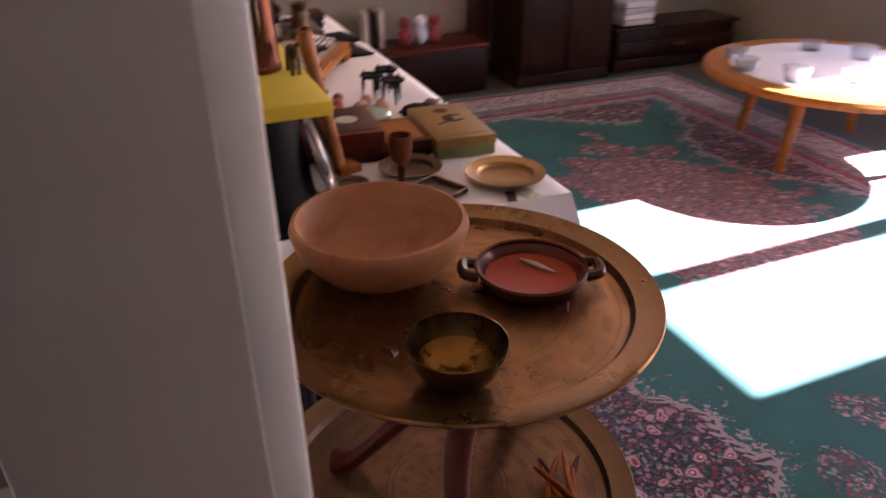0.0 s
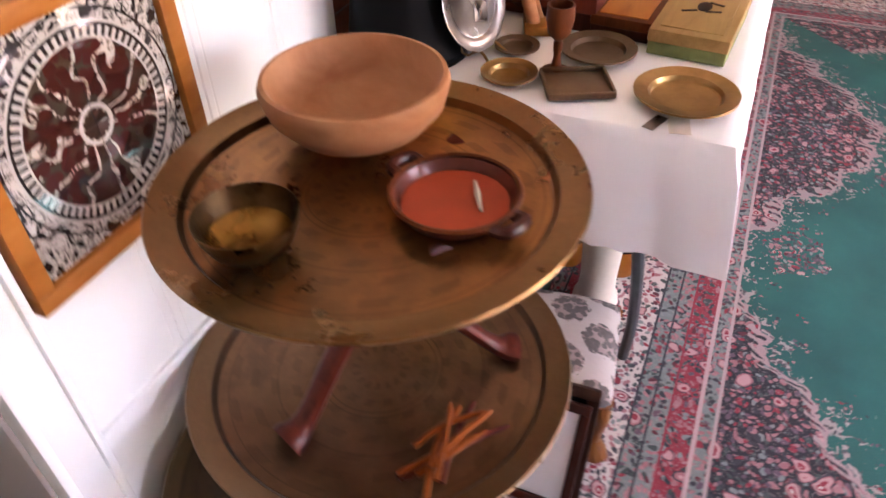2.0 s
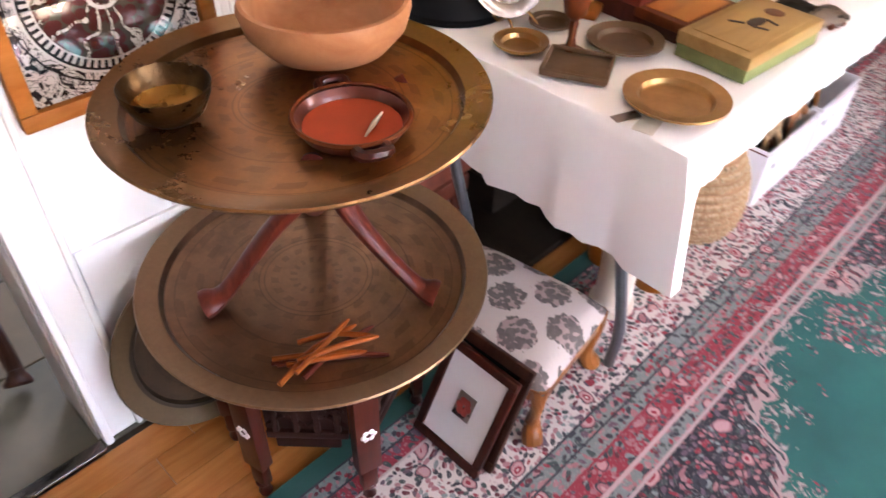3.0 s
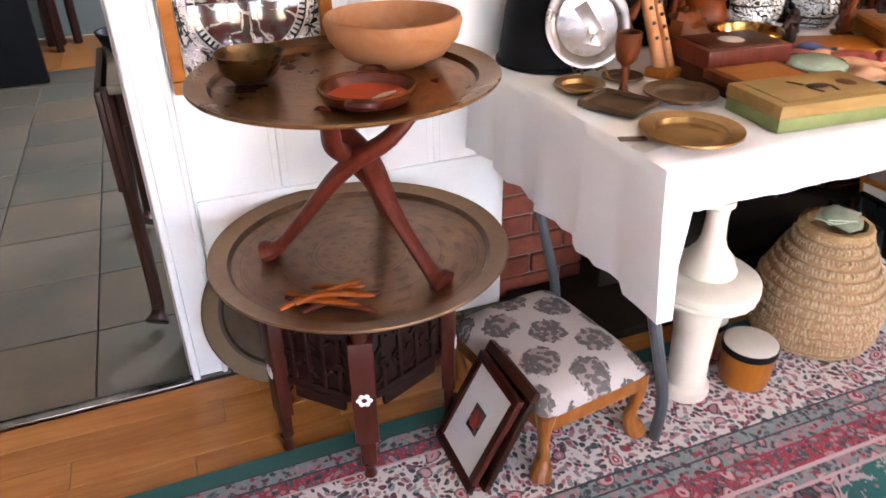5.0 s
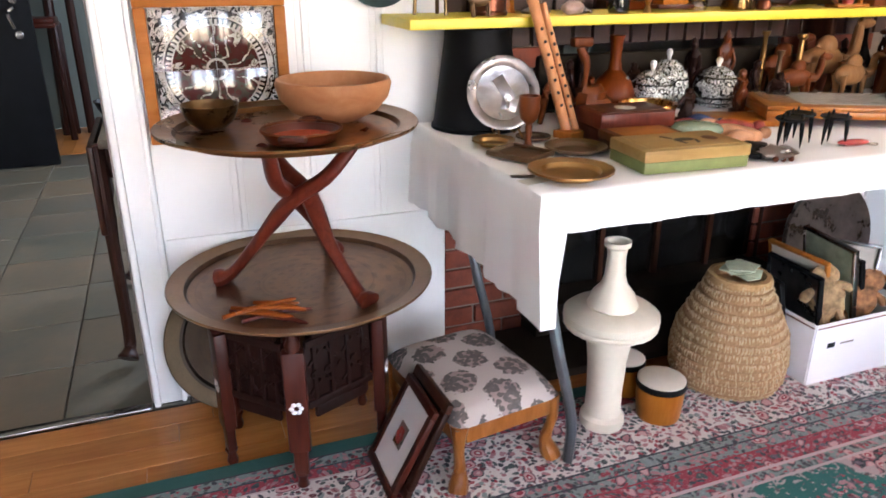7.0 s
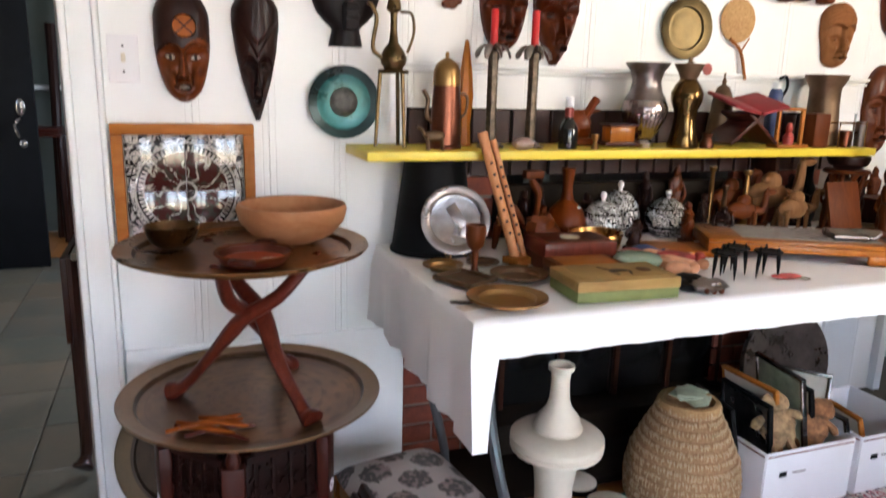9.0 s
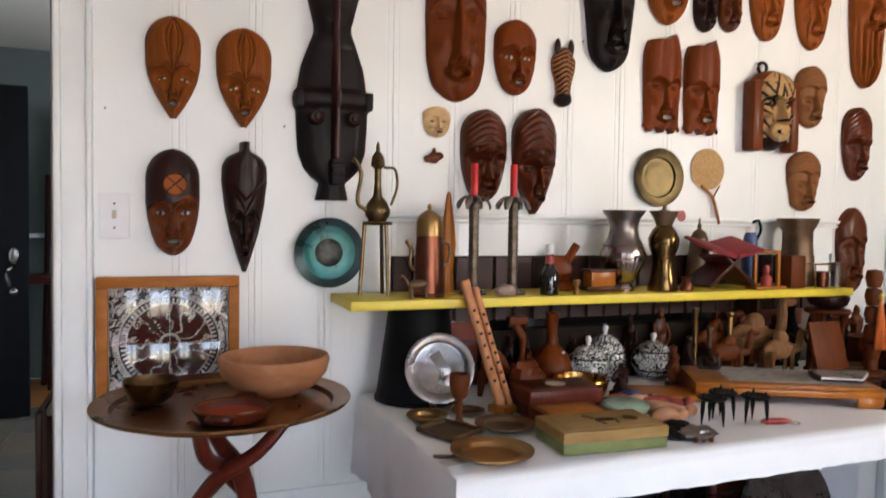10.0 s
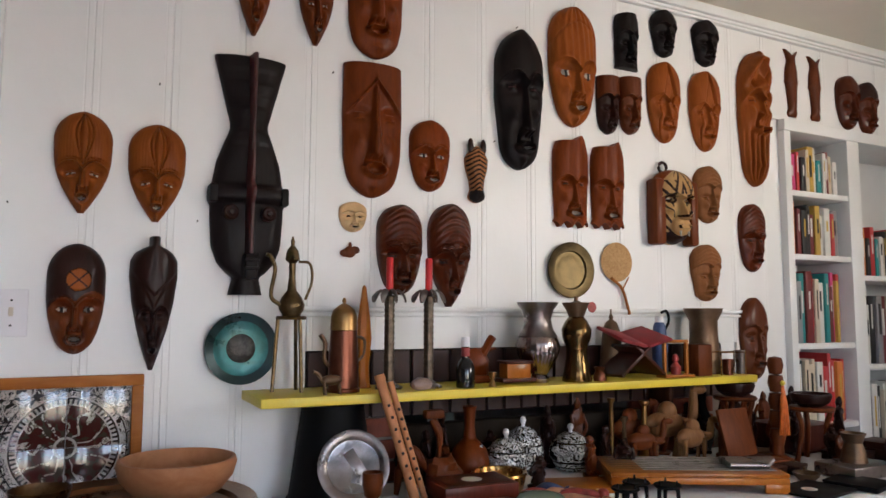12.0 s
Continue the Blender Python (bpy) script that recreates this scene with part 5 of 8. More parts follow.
part("outside", lathe([(0, 0.0), (0.026, 0.0), (0.033, 0.003), (0.052, 0.018), (0.063, 0.042), (0.0665, 0.056), (0.067, 0.0585), (0.0658, 0.059)], 56), M["smallbowl"], sb, "dark tarnished outside")
part("inside", lathe([(0.0658, 0.059), (0.064, 0.052), (0.06, 0.04), (0.0535, 0.0282)], 56), M["smallbowl"], sb, "brown tarnished inner wall")
part("bottom", lathe([(0.0535, 0.0282), (0.047, 0.02), (0.038, 0.0125), (0.024, 0.0075), (0.01, 0.0065), (0, 0.0085)], 56, flute=14, depth=0.02, fz=(0.007, 0.024)), M["bowl_gold"], sb, "dimpled bottom coloured gold for the glow inside the bowl")
M["dish_wall"] = surface("dark_red_copper", (0.11, 0.022, 0.01), 0.35, 0.4, scale=20, var=0.3, coat=0.2)
dish = thing("red_dish", "shallow red-brown dish with two small handles on the tray", "dish", pose(0.45, 1.297, tz + 0.001, 0, 0, 8))
part("pan", lathe([(0, 0.0), (0.06, 0.0), (0.07, 0.004), (0.08, 0.02), (0.081, 0.024), (0.078, 0.024), (0.074, 0.017), (0.0705, 0.0095), (0.069, 0.005), (0, 0.005)], 56), M["dish_wall"], dish, "dark red-brown sides")
part("bottom", lathe([(0, 0.0075), (0.05, 0.0078), (0.069, 0.0098), (0.069, 0.0055), (0, 0.0055)], 56), M["reddish"], dish, "glossy orange-red enamel bottom")
part("rim", lathe([(0.0785, 0.024), (0.0835, 0.023), (0.085, 0.0265), (0.082, 0.0295), (0.078, 0.028)], 56), M["cedar"], dish, "dark rolled rim")
for a in (150, -30):
    c, s = math.cos(radians(a)), math.sin(radians(a))
    pts = [(0.08 * c - 0.02 * s, 0.08 * s + 0.02 * c, 0.02), (0.1 * c - 0.016 * s, 0.1 * s + 0.016 * c, 0.024), (0.1 * c + 0.016 * s, 0.1 * s - 0.016 * c, 0.024), (0.08 * c + 0.02 * s, 0.08 * s - 0.02 * c, 0.02)]
    part("handle", tube(curve_points(pts, 12), 0.0085, 8), M["mahogany"], dish, "dark wooden handle")
solid("bone_stick", tube([(-0.03, 0, 0), (0.0, 0, 0.001), (0.034, 0, 0.0)], [0.002, 0.0042, 0.0015], 8), M["hide"], "pale pointed bone stick lying in the red dish", "stick", pose(0.472, 1.318, tz + 0.013, 0, 0, -62))

# ---- things on the lower tray and round the base ----
tz2 = TRAY_LOW[2]
M["stickwood"] = wood("red_orange_wood", (0.2, 0.05, 0.014), (0.36, 0.11, 0.03), 0.4, (40, 40, 40), 0.1)
rnd = random.Random(7)
for k in range(9):
    L = rnd.uniform(0.12, 0.19)
    a = rnd.uniform(50, 80) if k < 6 else rnd.uniform(85, 112)
    ca, sa = math.cos(radians(a)), math.sin(radians(a))
    zz = tz2 + 0.006 + 0.006 * (k % 4)
    cx, cy = 0.475 + rnd.uniform(-0.022, 0.022), 1.2 + rnd.uniform(-0.025, 0.025)
    bend = rnd.uniform(-0.014, 0.014)
    pts = curve_points([(cx - ca * L / 2, cy - sa * L / 2, zz), (cx + bend, cy, zz + 0.003), (cx + ca * L / 2, cy + sa * L / 2, zz)], 10)
    n = len(pts)
    solid("wooden_stick", tube(pts, [0.005 if i < n - 1 else 0.0025 for i in range(n)], 7), M["stickwood"] if k % 4 else M["redwood"], "thin curved orange-brown wooden stick in a loose pile", "stick", None, "sticks on the lower tray")
brass_tray(0.195, 0.016, 0.045, tray_metal("dark_brass_tray", (0.13, 0.085, 0.036), (0.1, 0.06, 0.024), (0.045, 0.028, 0.014), 0.195, 0.5, 0.5), "small tarnished brass tray leaning against the skirting", Matrix.Translation((0.075, 1.15, 0.196)) @ Matrix.Rotation(radians(76), 4, "Y"))

# footstool
fs = thing("footstool", "low oak footstool with cream floral upholstery", "footstool", pose(0.468, 1.672, 0.008, 0, 0, 8.5))


M["stool_wood"] = wood("brown_oak", (0.2, 0.07, 0.02), (0.34, 0.14, 0.045), 0.35, (40, 40, 8), 0.12, 0.2)


def medallion_cloth():
    m, nt, p = nodes_of("floral_upholstery")
    tc = nt.nodes.new("ShaderNodeTexCoord")
    mp = nt.nodes.new("ShaderNodeMapping")
    mp.inputs["Scale"].default_value = (9.4, 9.4, 0.0)
    mp.inputs["Rotation"].default_value = (0, 0, radians(45))
    link(nt, tc.outputs["Object"], mp.inputs["Vector"])
    v = node(nt, "ShaderNodeTexVoronoi", Scale=1.0, Randomness=0.0)
    v.voronoi_dimensions = "2D"
    link(nt, mp.outputs[0], v.inputs["Vector"])
    n = node(nt, "ShaderNodeTexNoise", Scale=85.0, Detail=2.0)
    link(nt, tc.outputs["Object"], n.inputs["Vector"])
    n2 = node(nt, "ShaderNodeTexVoronoi", Scale=75.0)
    link(nt, tc.outputs["Object"], n2.inputs["Vector"])
    d = arith(nt, "ADD", v.outputs["Distance"], arith(nt, "MULTIPLY", arith(nt, "SUBTRACT", n.outputs["Fac"], 0.5), 0.3))
    inside = mix(nt, arith(nt, "GREATER_THAN", n2.outputs["Distance"], 0.62), (0.06, 0.055, 0.05), (0.26, 0.19, 0.18))
    col = mix(nt, arith(nt, "LESS_THAN", d, 0.4), (0.42, 0.36, 0.33), inside)
    col = mix(nt, arith(nt, "MULTIPLY", n.outputs["Fac"], 0.25), col, (0.4, 0.33, 0.29))
    link(nt, col, p.inputs["Base Color"])
    p.inputs["Roughness"].default_value = 0.95
    bump(nt, p, n2.outputs["Distance"], 0.25)
    return m


b = bmesh.new()
SX, SY = 0.375, 0.295
gr = [[None] * 25 for _ in range(25)]
for i in range(25):
    for j in range(25):
        u, v = i / 12 - 1, j / 12 - 1
        k = (1 - abs(u) ** 4) * (1 - abs(v) ** 4)
        gr[i][j] = b.verts.new((u * SX / 2, v * SY / 2, 0.178 + 0.052 * max(0, k) ** 0.45))
for i in range(24):
    for j in range(24):
        b.faces.new((gr[i][j], gr[i + 1][j], gr[i + 1][j + 1], gr[i][j + 1]))
part("cushion", b, medallion_cloth(), fs, "cream cushion with dark floral medallions")
for yy in (-1, 1):
    part("apron", block(0, yy * (SY / 2 - 0.014), 0.155, SX - 0.06, 0.02, 0.045, 0.004), M["stool_wood"], fs)
for xx in (-1, 1):
    part("apron", block(xx * (SX / 2 - 0.014), 0, 0.155, 0.02, SY - 0.06, 0.045, 0.004), M["stool_wood"], fs)
    for yy in (-1, 1):
        pts = curve_points([(xx * (SX / 2 - 0.02), yy * (SY / 2 - 0.02), 0.178), (xx * (SX / 2 - 0.014), yy * (SY / 2 - 0.014), 0.12), (xx * (SX / 2 - 0.024), yy * (SY / 2 - 0.024), 0.05), (xx * (SX / 2 - 0.01), yy * (SY / 2 - 0.01), 0.0)], 12)
        n = len(pts)
        part("leg", tube(pts, [0.024 - 0.011 * math.sin(math.pi * min(1, i / (n - 1) * 1.15)) for i in range(n)], 10), M["stool_wood"], fs)


M["doll_red"] = surface("red_painted_wood", (0.32, 0.04, 0.03), 0.5, scale=40, var=0.5)
# framed pictures leaning on the stool
def picture_frame(w, h, frame_mat, bar, name="framed_picture", label="", m=None, mat_c="card", motif=True, group=""):
    t = thing(name, label, "picture", m, group)
    for xx, zz, sx, sz in ((0, h - bar / 2, w, bar), (0, bar / 2, w, bar), (w / 2 - bar / 2, h / 2, bar, h - 2 * bar), (-w / 2 + bar / 2, h / 2, bar, h - 2 * bar)):
        part("frame_bar", block(xx, 0, zz, sx, 0.016, sz, 0.003), M[frame_mat], t)
    part("mount", block(0, 0.002, h / 2, w - 2 * bar + 0.004, 0.006, h - 2 * bar + 0.004, 0), M[mat_c], t, "pale mount")
    if motif:
        part("print", block(0, -0.002, h / 2, w * 0.24, 0.003, h * 0.24, 0.0005), M["pewter"], t, "small grey print")
        b = None
        for k in range(6):
            a = 2 * math.pi * k / 6
            b = ball(0.011 * math.cos(a), -0.0045, h / 2 + 0.013 * math.sin(a), 0.009, 0.0015, 0.009, 8, b)
        part("motif", b, M["doll_red"], t, "red flower")
    return t


lean = pose(0.548, 1.408, 0.009, -28, 0, 0)
picture_frame(0.186, 0.24, "mahogany", 0.02, label="flower print in dark wood frame leaning on the stool", m=lean)
picture_frame(0.2, 0.255, "walnut", 0.024, label="dark framed picture leaning behind the flower print", m=pose(0.555, 1.436, 0.011, -26, 0, 2), motif=False, mat_c="black")

# ---- under the table ----
ped = thing("ceramic_pedestal", "cream crackled ceramic pedestal with broad disc and bottle neck", "pedestal", pose(0.543, 2.028, 0.009) @ Matrix.Scale(0.96, 4))
part("stem", lathe([(0, 0), (0.058, 0.0), (0.062, 0.012), (0.06, 0.03), (0.05, 0.04), (0.048, 0.1), (0.052, 0.2), (0.062, 0.28), (0.066, 0.3), (0, 0.3)], 48), M["ceramic"], ped)
part("disc", lathe([(0, 0.296), (0.075, 0.296), (0.095, 0.302), (0.118, 0.318), (0.126, 0.33), (0.125, 0.345), (0.11, 0.357), (0.07, 0.364), (0, 0.366)], 56), M["ceramic"], ped)
part("edge_band", lathe([(0.108, 0.306), (0.119, 0.308), (0.122, 0.316), (0.118, 0.322), (0.108, 0.32)], 64, flute=40, depth=0.03), M["ceramic"], ped, "nicked moulding under the disc")
part("neck", lathe([(0, 0.362), (0.064, 0.362), (0.067, 0.37), (0.062, 0.378), (0.055, 0.4), (0.035, 0.425), (0.027, 0.45), (0.024, 0.5), (0.026, 0.525), (0.034, 0.532), (0.034, 0.545), (0.026, 0.545), (0.022, 0.52), (0, 0.518)], 40), M["ceramic"], ped)


def bongo(x, y, r, h, name="small_drum"):
    t = thing(name, "small orange wooden drum with pale skin head", "drum", pose(x, y, 0.009), "small drums")
    part("shell", lathe([(0, 0), (r * 0.88, 0), (r * 0.93, 0.01), (r, h * 0.6), (r, h * 0.86), (0, h * 0.86)], 40), M["orange_wood"], t)
    part("hoop", lathe([(r * 0.98, h * 0.8), (r * 1.04, h * 0.8), (r * 1.05, h * 0.88), (r * 1.04, h * 0.95), (r * 0.98, h * 0.95)], 40), M["black"], t, "dark hoop")
    part("head", lathe([(0, h), (r * 0.9, h), (r * 1.0, h * 0.97), (r * 1.0, h * 0.87), (0, h * 0.87)], 40), M["hide"], t, "pale skin")


bongo(0.567, 2.192, 0.064, 0.118)
bongo(0.425, 2.175, 0.055, 0.11)

# coiled basket
M["coil"] = wood("brown_coil", (0.26, 0.15, 0.075), (0.45, 0.3, 0.17), 0.75, (120, 120, 120), 0.5)
bk = thing("coiled_basket", "large coiled straw basket with narrowing neck", "basket", pose(0.468, 2.503, 0.009) @ Matrix.Scale(0.95, 4))
prof = []
rows = 13
for k in range(rows * 6 + 1):
    t = k / (rows * 6)
    z = 0.345 * t
    r = float(np.interp(t, [0, 0.08, 0.3, 0.5, 0.75, 0.92, 1], [0.142, 0.162, 0.168, 0.156, 0.118, 0.088, 0.083]))
    prof.append((r + 0.006 * abs(math.sin(math.pi * rows * t)), z))
prof = [(0, 0)] + prof + [(0.075, 0.337), (0.07, 0.32), (0, 0.31)]
part("body", lathe(prof, 90, flute=56, depth=0.03), M["coil"], bk)
part("rim", lathe([(0.07, 0.325), (0.088, 0.322), (0.094, 0.335), (0.088, 0.35), (0.074, 0.352), (0.068, 0.34)], 60, flute=50, depth=0.03), M["straw"], bk)
M["stitch"] = wood("pale_straw_stitch", (0.42, 0.28, 0.15), (0.72, 0.57, 0.38), 0.7, (90, 90, 90), 0.4)
verts, faces = [], []
rs = random.Random(3)
for row in range(rows):
    t = (row + 0.5) / rows
    r = float(np.interp(t, [0, 0.08, 0.3, 0.5, 0.75, 0.92, 1], [0.142, 0.162, 0.168, 0.156, 0.118, 0.088, 0.083])) + 0.0055
    count = int(2 * math.pi * r / 0.0095)
    for k in range(count):
        a = 2 * math.pi * (k + 0.5 * (row % 2) + rs.uniform(-0.25, 0.25)) / count
        w, h, tilt = 0.0036 + rs.uniform(-0.0014, 0.0008), 0.0118 + rs.uniform(-0.003, 0.0025), rs.uniform(-0.25, 0.25)
        base, c0, s0 = len(verts), math.cos(a), math.sin(a)
        lift = rs.uniform(0.002, 0.0055)
        for u, v, d in ((-1, -1, -0.002), (1, -1, -0.002), (1, 1, -0.002), (-1, 1, -0.002), (-0.6, -0.6, lift), (0.6, -0.6, lift), (0.6, 0.6, lift), (-0.6, 0.6, lift)):
            q = u * w + v * h * tilt
            verts.append(((r + d) * c0 - q * s0, (r + d) * s0 + q * c0, 0.345 * t + v * h))
        faces += [tuple(base + i for i in f) for f in ((4, 5, 6, 7), (0, 1, 5, 4), (1, 2, 6, 5), (2, 3, 7, 6), (3, 0, 4, 7))]
me = bpy.data.meshes.new("stitches")
me.from_pydata(verts, [], faces)
tagged(part("stitches", me, M["stitch"], bk), kind="stuff")
M["celadon"] = surface("pale_green_paper", (0.42, 0.46, 0.32), 0.5, scale=20, var=0.3)
for k in range(7):
    part("paper_scrap", block(0.02 * math.cos(k * 0.9), 0.02 * math.sin(k * 1.7), 0.352 + 0.004 * k, 0.075, 0.05, 0.004, 0.001, None, Matrix.Rotation(k * 0.7, 4, "Z") @ Matrix.Rotation(0.15 * math.sin(k), 4, "X")), M["celadon"], bk, "pale green paper scrap")


def carton(y0, y1, x0, x1, h, label):
    t = thing("white_carton", label, "box", pose((x0 + x1) / 2, (y0 + y1) / 2, 0.009), "white cartons")
    w, l = x1 - x0, y1 - y0
    part("bottom", block(0, 0, 0.003, w, l, 0.005, 0.001), M["card"], t)
    for nm, cx, cy, sx, sy in (("side", w / 2, 0, 0.004, l), ("side", -w / 2, 0, 0.004, l), ("end", 0, l / 2, w - 0.005, 0.004), ("end", 0, -l / 2, w - 0.005, 0.004)):
        s = part(nm, block(cx, cy, h / 2, sx, sy, h, 0.001), M["card"], t)
        if nm == "side" and cx > 0:
            part("red_line", block(cx + 0.0026, 0, h - 0.012, 0.001, l - 0.01, 0.004, 0), M["m_red"], s, "thin red printed line")
            part("mark", block(cx + 0.0026, -l * 0.3, h * 0.62, 0.001, 0.028, 0.016, 0), M["black"], s, "small dark printed mark")
            part("printed_bar", block(cx + 0.0026, -l * 0.12, h * 0.62, 0.001, 0.05, 0.005, 0), M["pewter"], s, "grey printed bar")
        if nm == "end" and cy < 0:
            part("red_line", block(0, cy - 0.0026, h - 0.012, w - 0.01, 0.001, 0.004, 0), M["m_red"], s, "thin red printed line")
    return t


carton(2.686, 3.026, 0.29, 0.6, 0.195, "white cardboard carton full of picture frames under the table")
carton(3.056, 3.366, 0.29, 0.6, 0.19, "white cardboard carton with handles under the table")
for k, (x, y, w, h, tilt, fm, mc) in enumerate(((0.4, 2.726, 0.2, 0.25, 78, "black", "black"), (0.44, 2.786, 0.22, 0.27, 82, "black", "pewter"), (0.42, 2.846, 0.22, 0.31, 76, "honey", "hide"),
                                               (0.46, 2.916, 0.23, 0.34, 80, "silver", "celadon"), (0.45, 2.966, 0.2, 0.3, 78, "black", "hide"), (0.45, 3.096, 0.24, 0.22, 70, "silver", "card"), (0.45, 3.186, 0.24, 0.2, 72, "honey", "hide"))):
    picture_frame(w, h * 1.14, fm, 0.012, label="thin picture frame standing in a white carton", m=pose(x, y, 0.016, tilt - 90, 0, 90 + 80 + 6 * (k % 3)), mat_c=mc, motif=False, group="frames in cartons")
M["toy_tan"] = surface("tan_plush", (0.26, 0.12, 0.05), 0.95, scale=50, var=0.6)
M["toy_pale"] = surface("pale_plush", (0.34, 0.22, 0.11), 0.95, scale=45, var=0.6)


def cloth_doll(mt, label, m):
    """Flat stuffed figure with head, arms and legs."""
    b = ball(0, 0, 0.05, 0.022, 0.042, 0.05, 16, None, 0.35)
    ball(0.002, 0.004, 0.108, 0.02, 0.034, 0.031, 16, b, 0.35)
    for k in (-1, 1):
        tube(curve_points([(0, k * 0.02, 0.08), (0.002, k * 0.045, 0.075), (0.004, k * 0.062, 0.06)], 8), [0.013, 0.013, 0.013, 0.013, 0.013, 0.014, 0.014, 0.013, 0.009], 10, b, 0.8)
        tube(curve_points([(0, k * 0.016, 0.02), (0.003, k * 0.024, -0.02), (0.006, k * 0.03, -0.05)], 8), [0.015, 0.015, 0.015, 0.015, 0.015, 0.015, 0.016, 0.015, 0.01], 10, b, 0.8)
    return solid("cloth_doll", b, M[mt], label, "doll", m, "cloth dolls")


cloth_doll("toy_pale", "small pale stuffed cloth doll leaning in the carton", pose(0.55, 2.796, 0.185, 14, -14, -20) @ Matrix.Scale(1.2, 4))
cloth_doll("toy_tan", "small tan stuffed cloth doll leaning in the carton", pose(0.545, 2.891, 0.165, -20, -12, -20) @ Matrix.Scale(1.15, 4))
picture_frame(0.2, 0.345, "silver", 0.012, label="tall pale picture in thin silver frame in the carton", m=pose(0.44, 2.931, 0.016, -10, 0, 38), mat_c="hide", motif=False, group="frames in cartons")
picture_frame(0.17, 0.3, "black", 0.014, label="dark picture in black frame in the carton", m=pose(0.42, 2.776, 0.016, -10, 0, 44), mat_c="black", motif=False, group="frames in cartons")
# grey bin and folded chair behind the cartons
solid("grey_bin_lid", lathe([(0, 0.0), (0.2, 0.0), (0.205, 0.01), (0.2, 0.02), (0, 0.024)], 40), M["pewter"], "round grey lid standing behind the cartons", "lid", Matrix.Translation((0.14, 3.2, 0.245)) @ Matrix.Rotation(radians(80), 4, "Y"))

# ---- things on the table ----
def turned(name, label, category, x, y, z, prof, mt, seg=40, group="", **kw):
    return solid(name, lathe(prof, seg, **kw), M[mt], label, category, pose(x, y, z), group)


def plate(x, y, r, mt, label, z=TZ, h=0.016):
    return turned("brass_plate", label, "plate", x, y, z, [(0, 0.002), (r * 0.5, 0.002), (r * 0.66, 0.004), (r * 0.72, h * 0.8), (r * 0.97, h), (r, h + 0.001), (r, h - 0.003), (r * 0.72, h * 0.8 - 0.004), (r * 0.6, 0), (0, 0)], mt, 56, "plates on the table")


ls = thing("lamp_shade", "black tapered drum shade standing under the shelf", "shade", pose(0.132, 1.825, TZ))
part("shade", lathe([(0.117, 0.008), (0.085, 0.25), (0.083, 0.25), (0.114, 0.008)], 56), M["black"], ls)
part("rim", lathe([(0.114, 0.0), (0.122, 0.0), (0.122, 0.008), (0.116, 0.012), (0.113, 0.008)], 56), M["black"], ls, "folded black lower rim")
part("rim", lathe([(0.082, 0.249), (0.087, 0.249), (0.087, 0.256), (0.082, 0.256)], 56), M["black"], ls, "folded black upper rim")
sp = thing("display_plate", "round engraved silver plate propped on a wire stand", "plate", Matrix.Translation((0.258, 1.842, TZ + 0.106)) @ Matrix.Scale(0.9, 4) @ Matrix.Rotation(radians(-14), 4, "Z") @ Matrix.Rotation(radians(72), 4, "Y"))
part("rim", lathe([(0.074, 0.003), (0.078, 0.007), (0.1, 0.012), (0.103, 0.011), (0.1, 0.006), (0.074, 0.0)], 64, flute=48, depth=0.01), M["pewter"], sp, "chased dull rim")
part("well", lathe([(0, 0.003), (0.07, 0.003), (0.075, 0.004), (0.075, 0.0), (0, 0.0)], 64), M["silver"], sp, "bright silver centre")
b = block(-0.012, 0.004, 0.0036, 0.075, 0.034, 0.0012, 0.0004, None, Matrix.Rotation(0.55, 4, "Z"))
block(0.03, 0.018, 0.0034, 0.04, 0.044, 0.0012, 0.0004, b, Matrix.Rotation(-0.3, 4, "Z"))
part("engraving", b, M["pewter"], sp, "dull engraved patch")
st = tube(curve_points([(0.31, 1.81, TZ), (0.285, 1.82, TZ + 0.02), (0.25, 1.82, TZ + 0.01), (0.22, 1.83, TZ + 0.1)], 10), 0.0028, 6)
tube(curve_points([(0.325, 1.87, TZ), (0.295, 1.87, TZ + 0.02), (0.26, 1.87, TZ + 0.01), (0.22, 1.85, TZ + 0.1)], 10), 0.0028, 6, st)
solid("plate_stand", st, M["brass"], "bent brass wire stand holding the silver plate", "stand")

plate(0.36, 1.772, 0.052, "brass", "small orange-brown brass saucer on the tablecloth")
plate(0.335, 1.893, 0.044, "oldbrass", "small dull brass saucer on the tablecloth", h=0.01)
plate(0.487, 1.925, 0.073, "oldbrass", "round dull brass plate on the tablecloth")
plate(0.668, 1.806, 0.089, "brass", "round brass plate with broad rim on the tablecloth", h=0.018)
sq = thing("square_tray", "small square dented brass tray with turned corners", "tray", pose(0.483, 1.783, TZ + 0.006, 0, 0, -64))
part("sheet", block(0, 0, 0, 0.1, 0.115, 0.004, 0.0015), M["oldbrass"], sq)
for a in (-1, 1):
    part("rim", block(a * 0.05, 0, 0.004, 0.006, 0.118, 0.012, 0.002), M["oldbrass"], sq)
    part("rim", block(0, a * 0.0575, 0.004, 0.094, 0.006, 0.012, 0.002), M["oldbrass"], sq)
turned("wooden_goblet", "small turned wooden goblet beside the brass plates", "goblet", 0.432, 1.828, TZ, [(0, 0), (0.026, 0.0), (0.027, 0.004), (0.01, 0.012), (0.0065, 0.03), (0.009, 0.055), (0.007, 0.062), (0.02, 0.075), (0.025, 0.1), (0.0245, 0.128), (0.021, 0.128), (0.019, 0.1), (0, 0.085)], "cedar", 32)
solid("paper_slip", block(0, 0, 0, 0.035, 0.065, 0.001, 0), M["hide"], "cream paper slip lying by the plate", "paper", pose(0.672, 1.722, TZ + 0.001, 0, 0, 12))
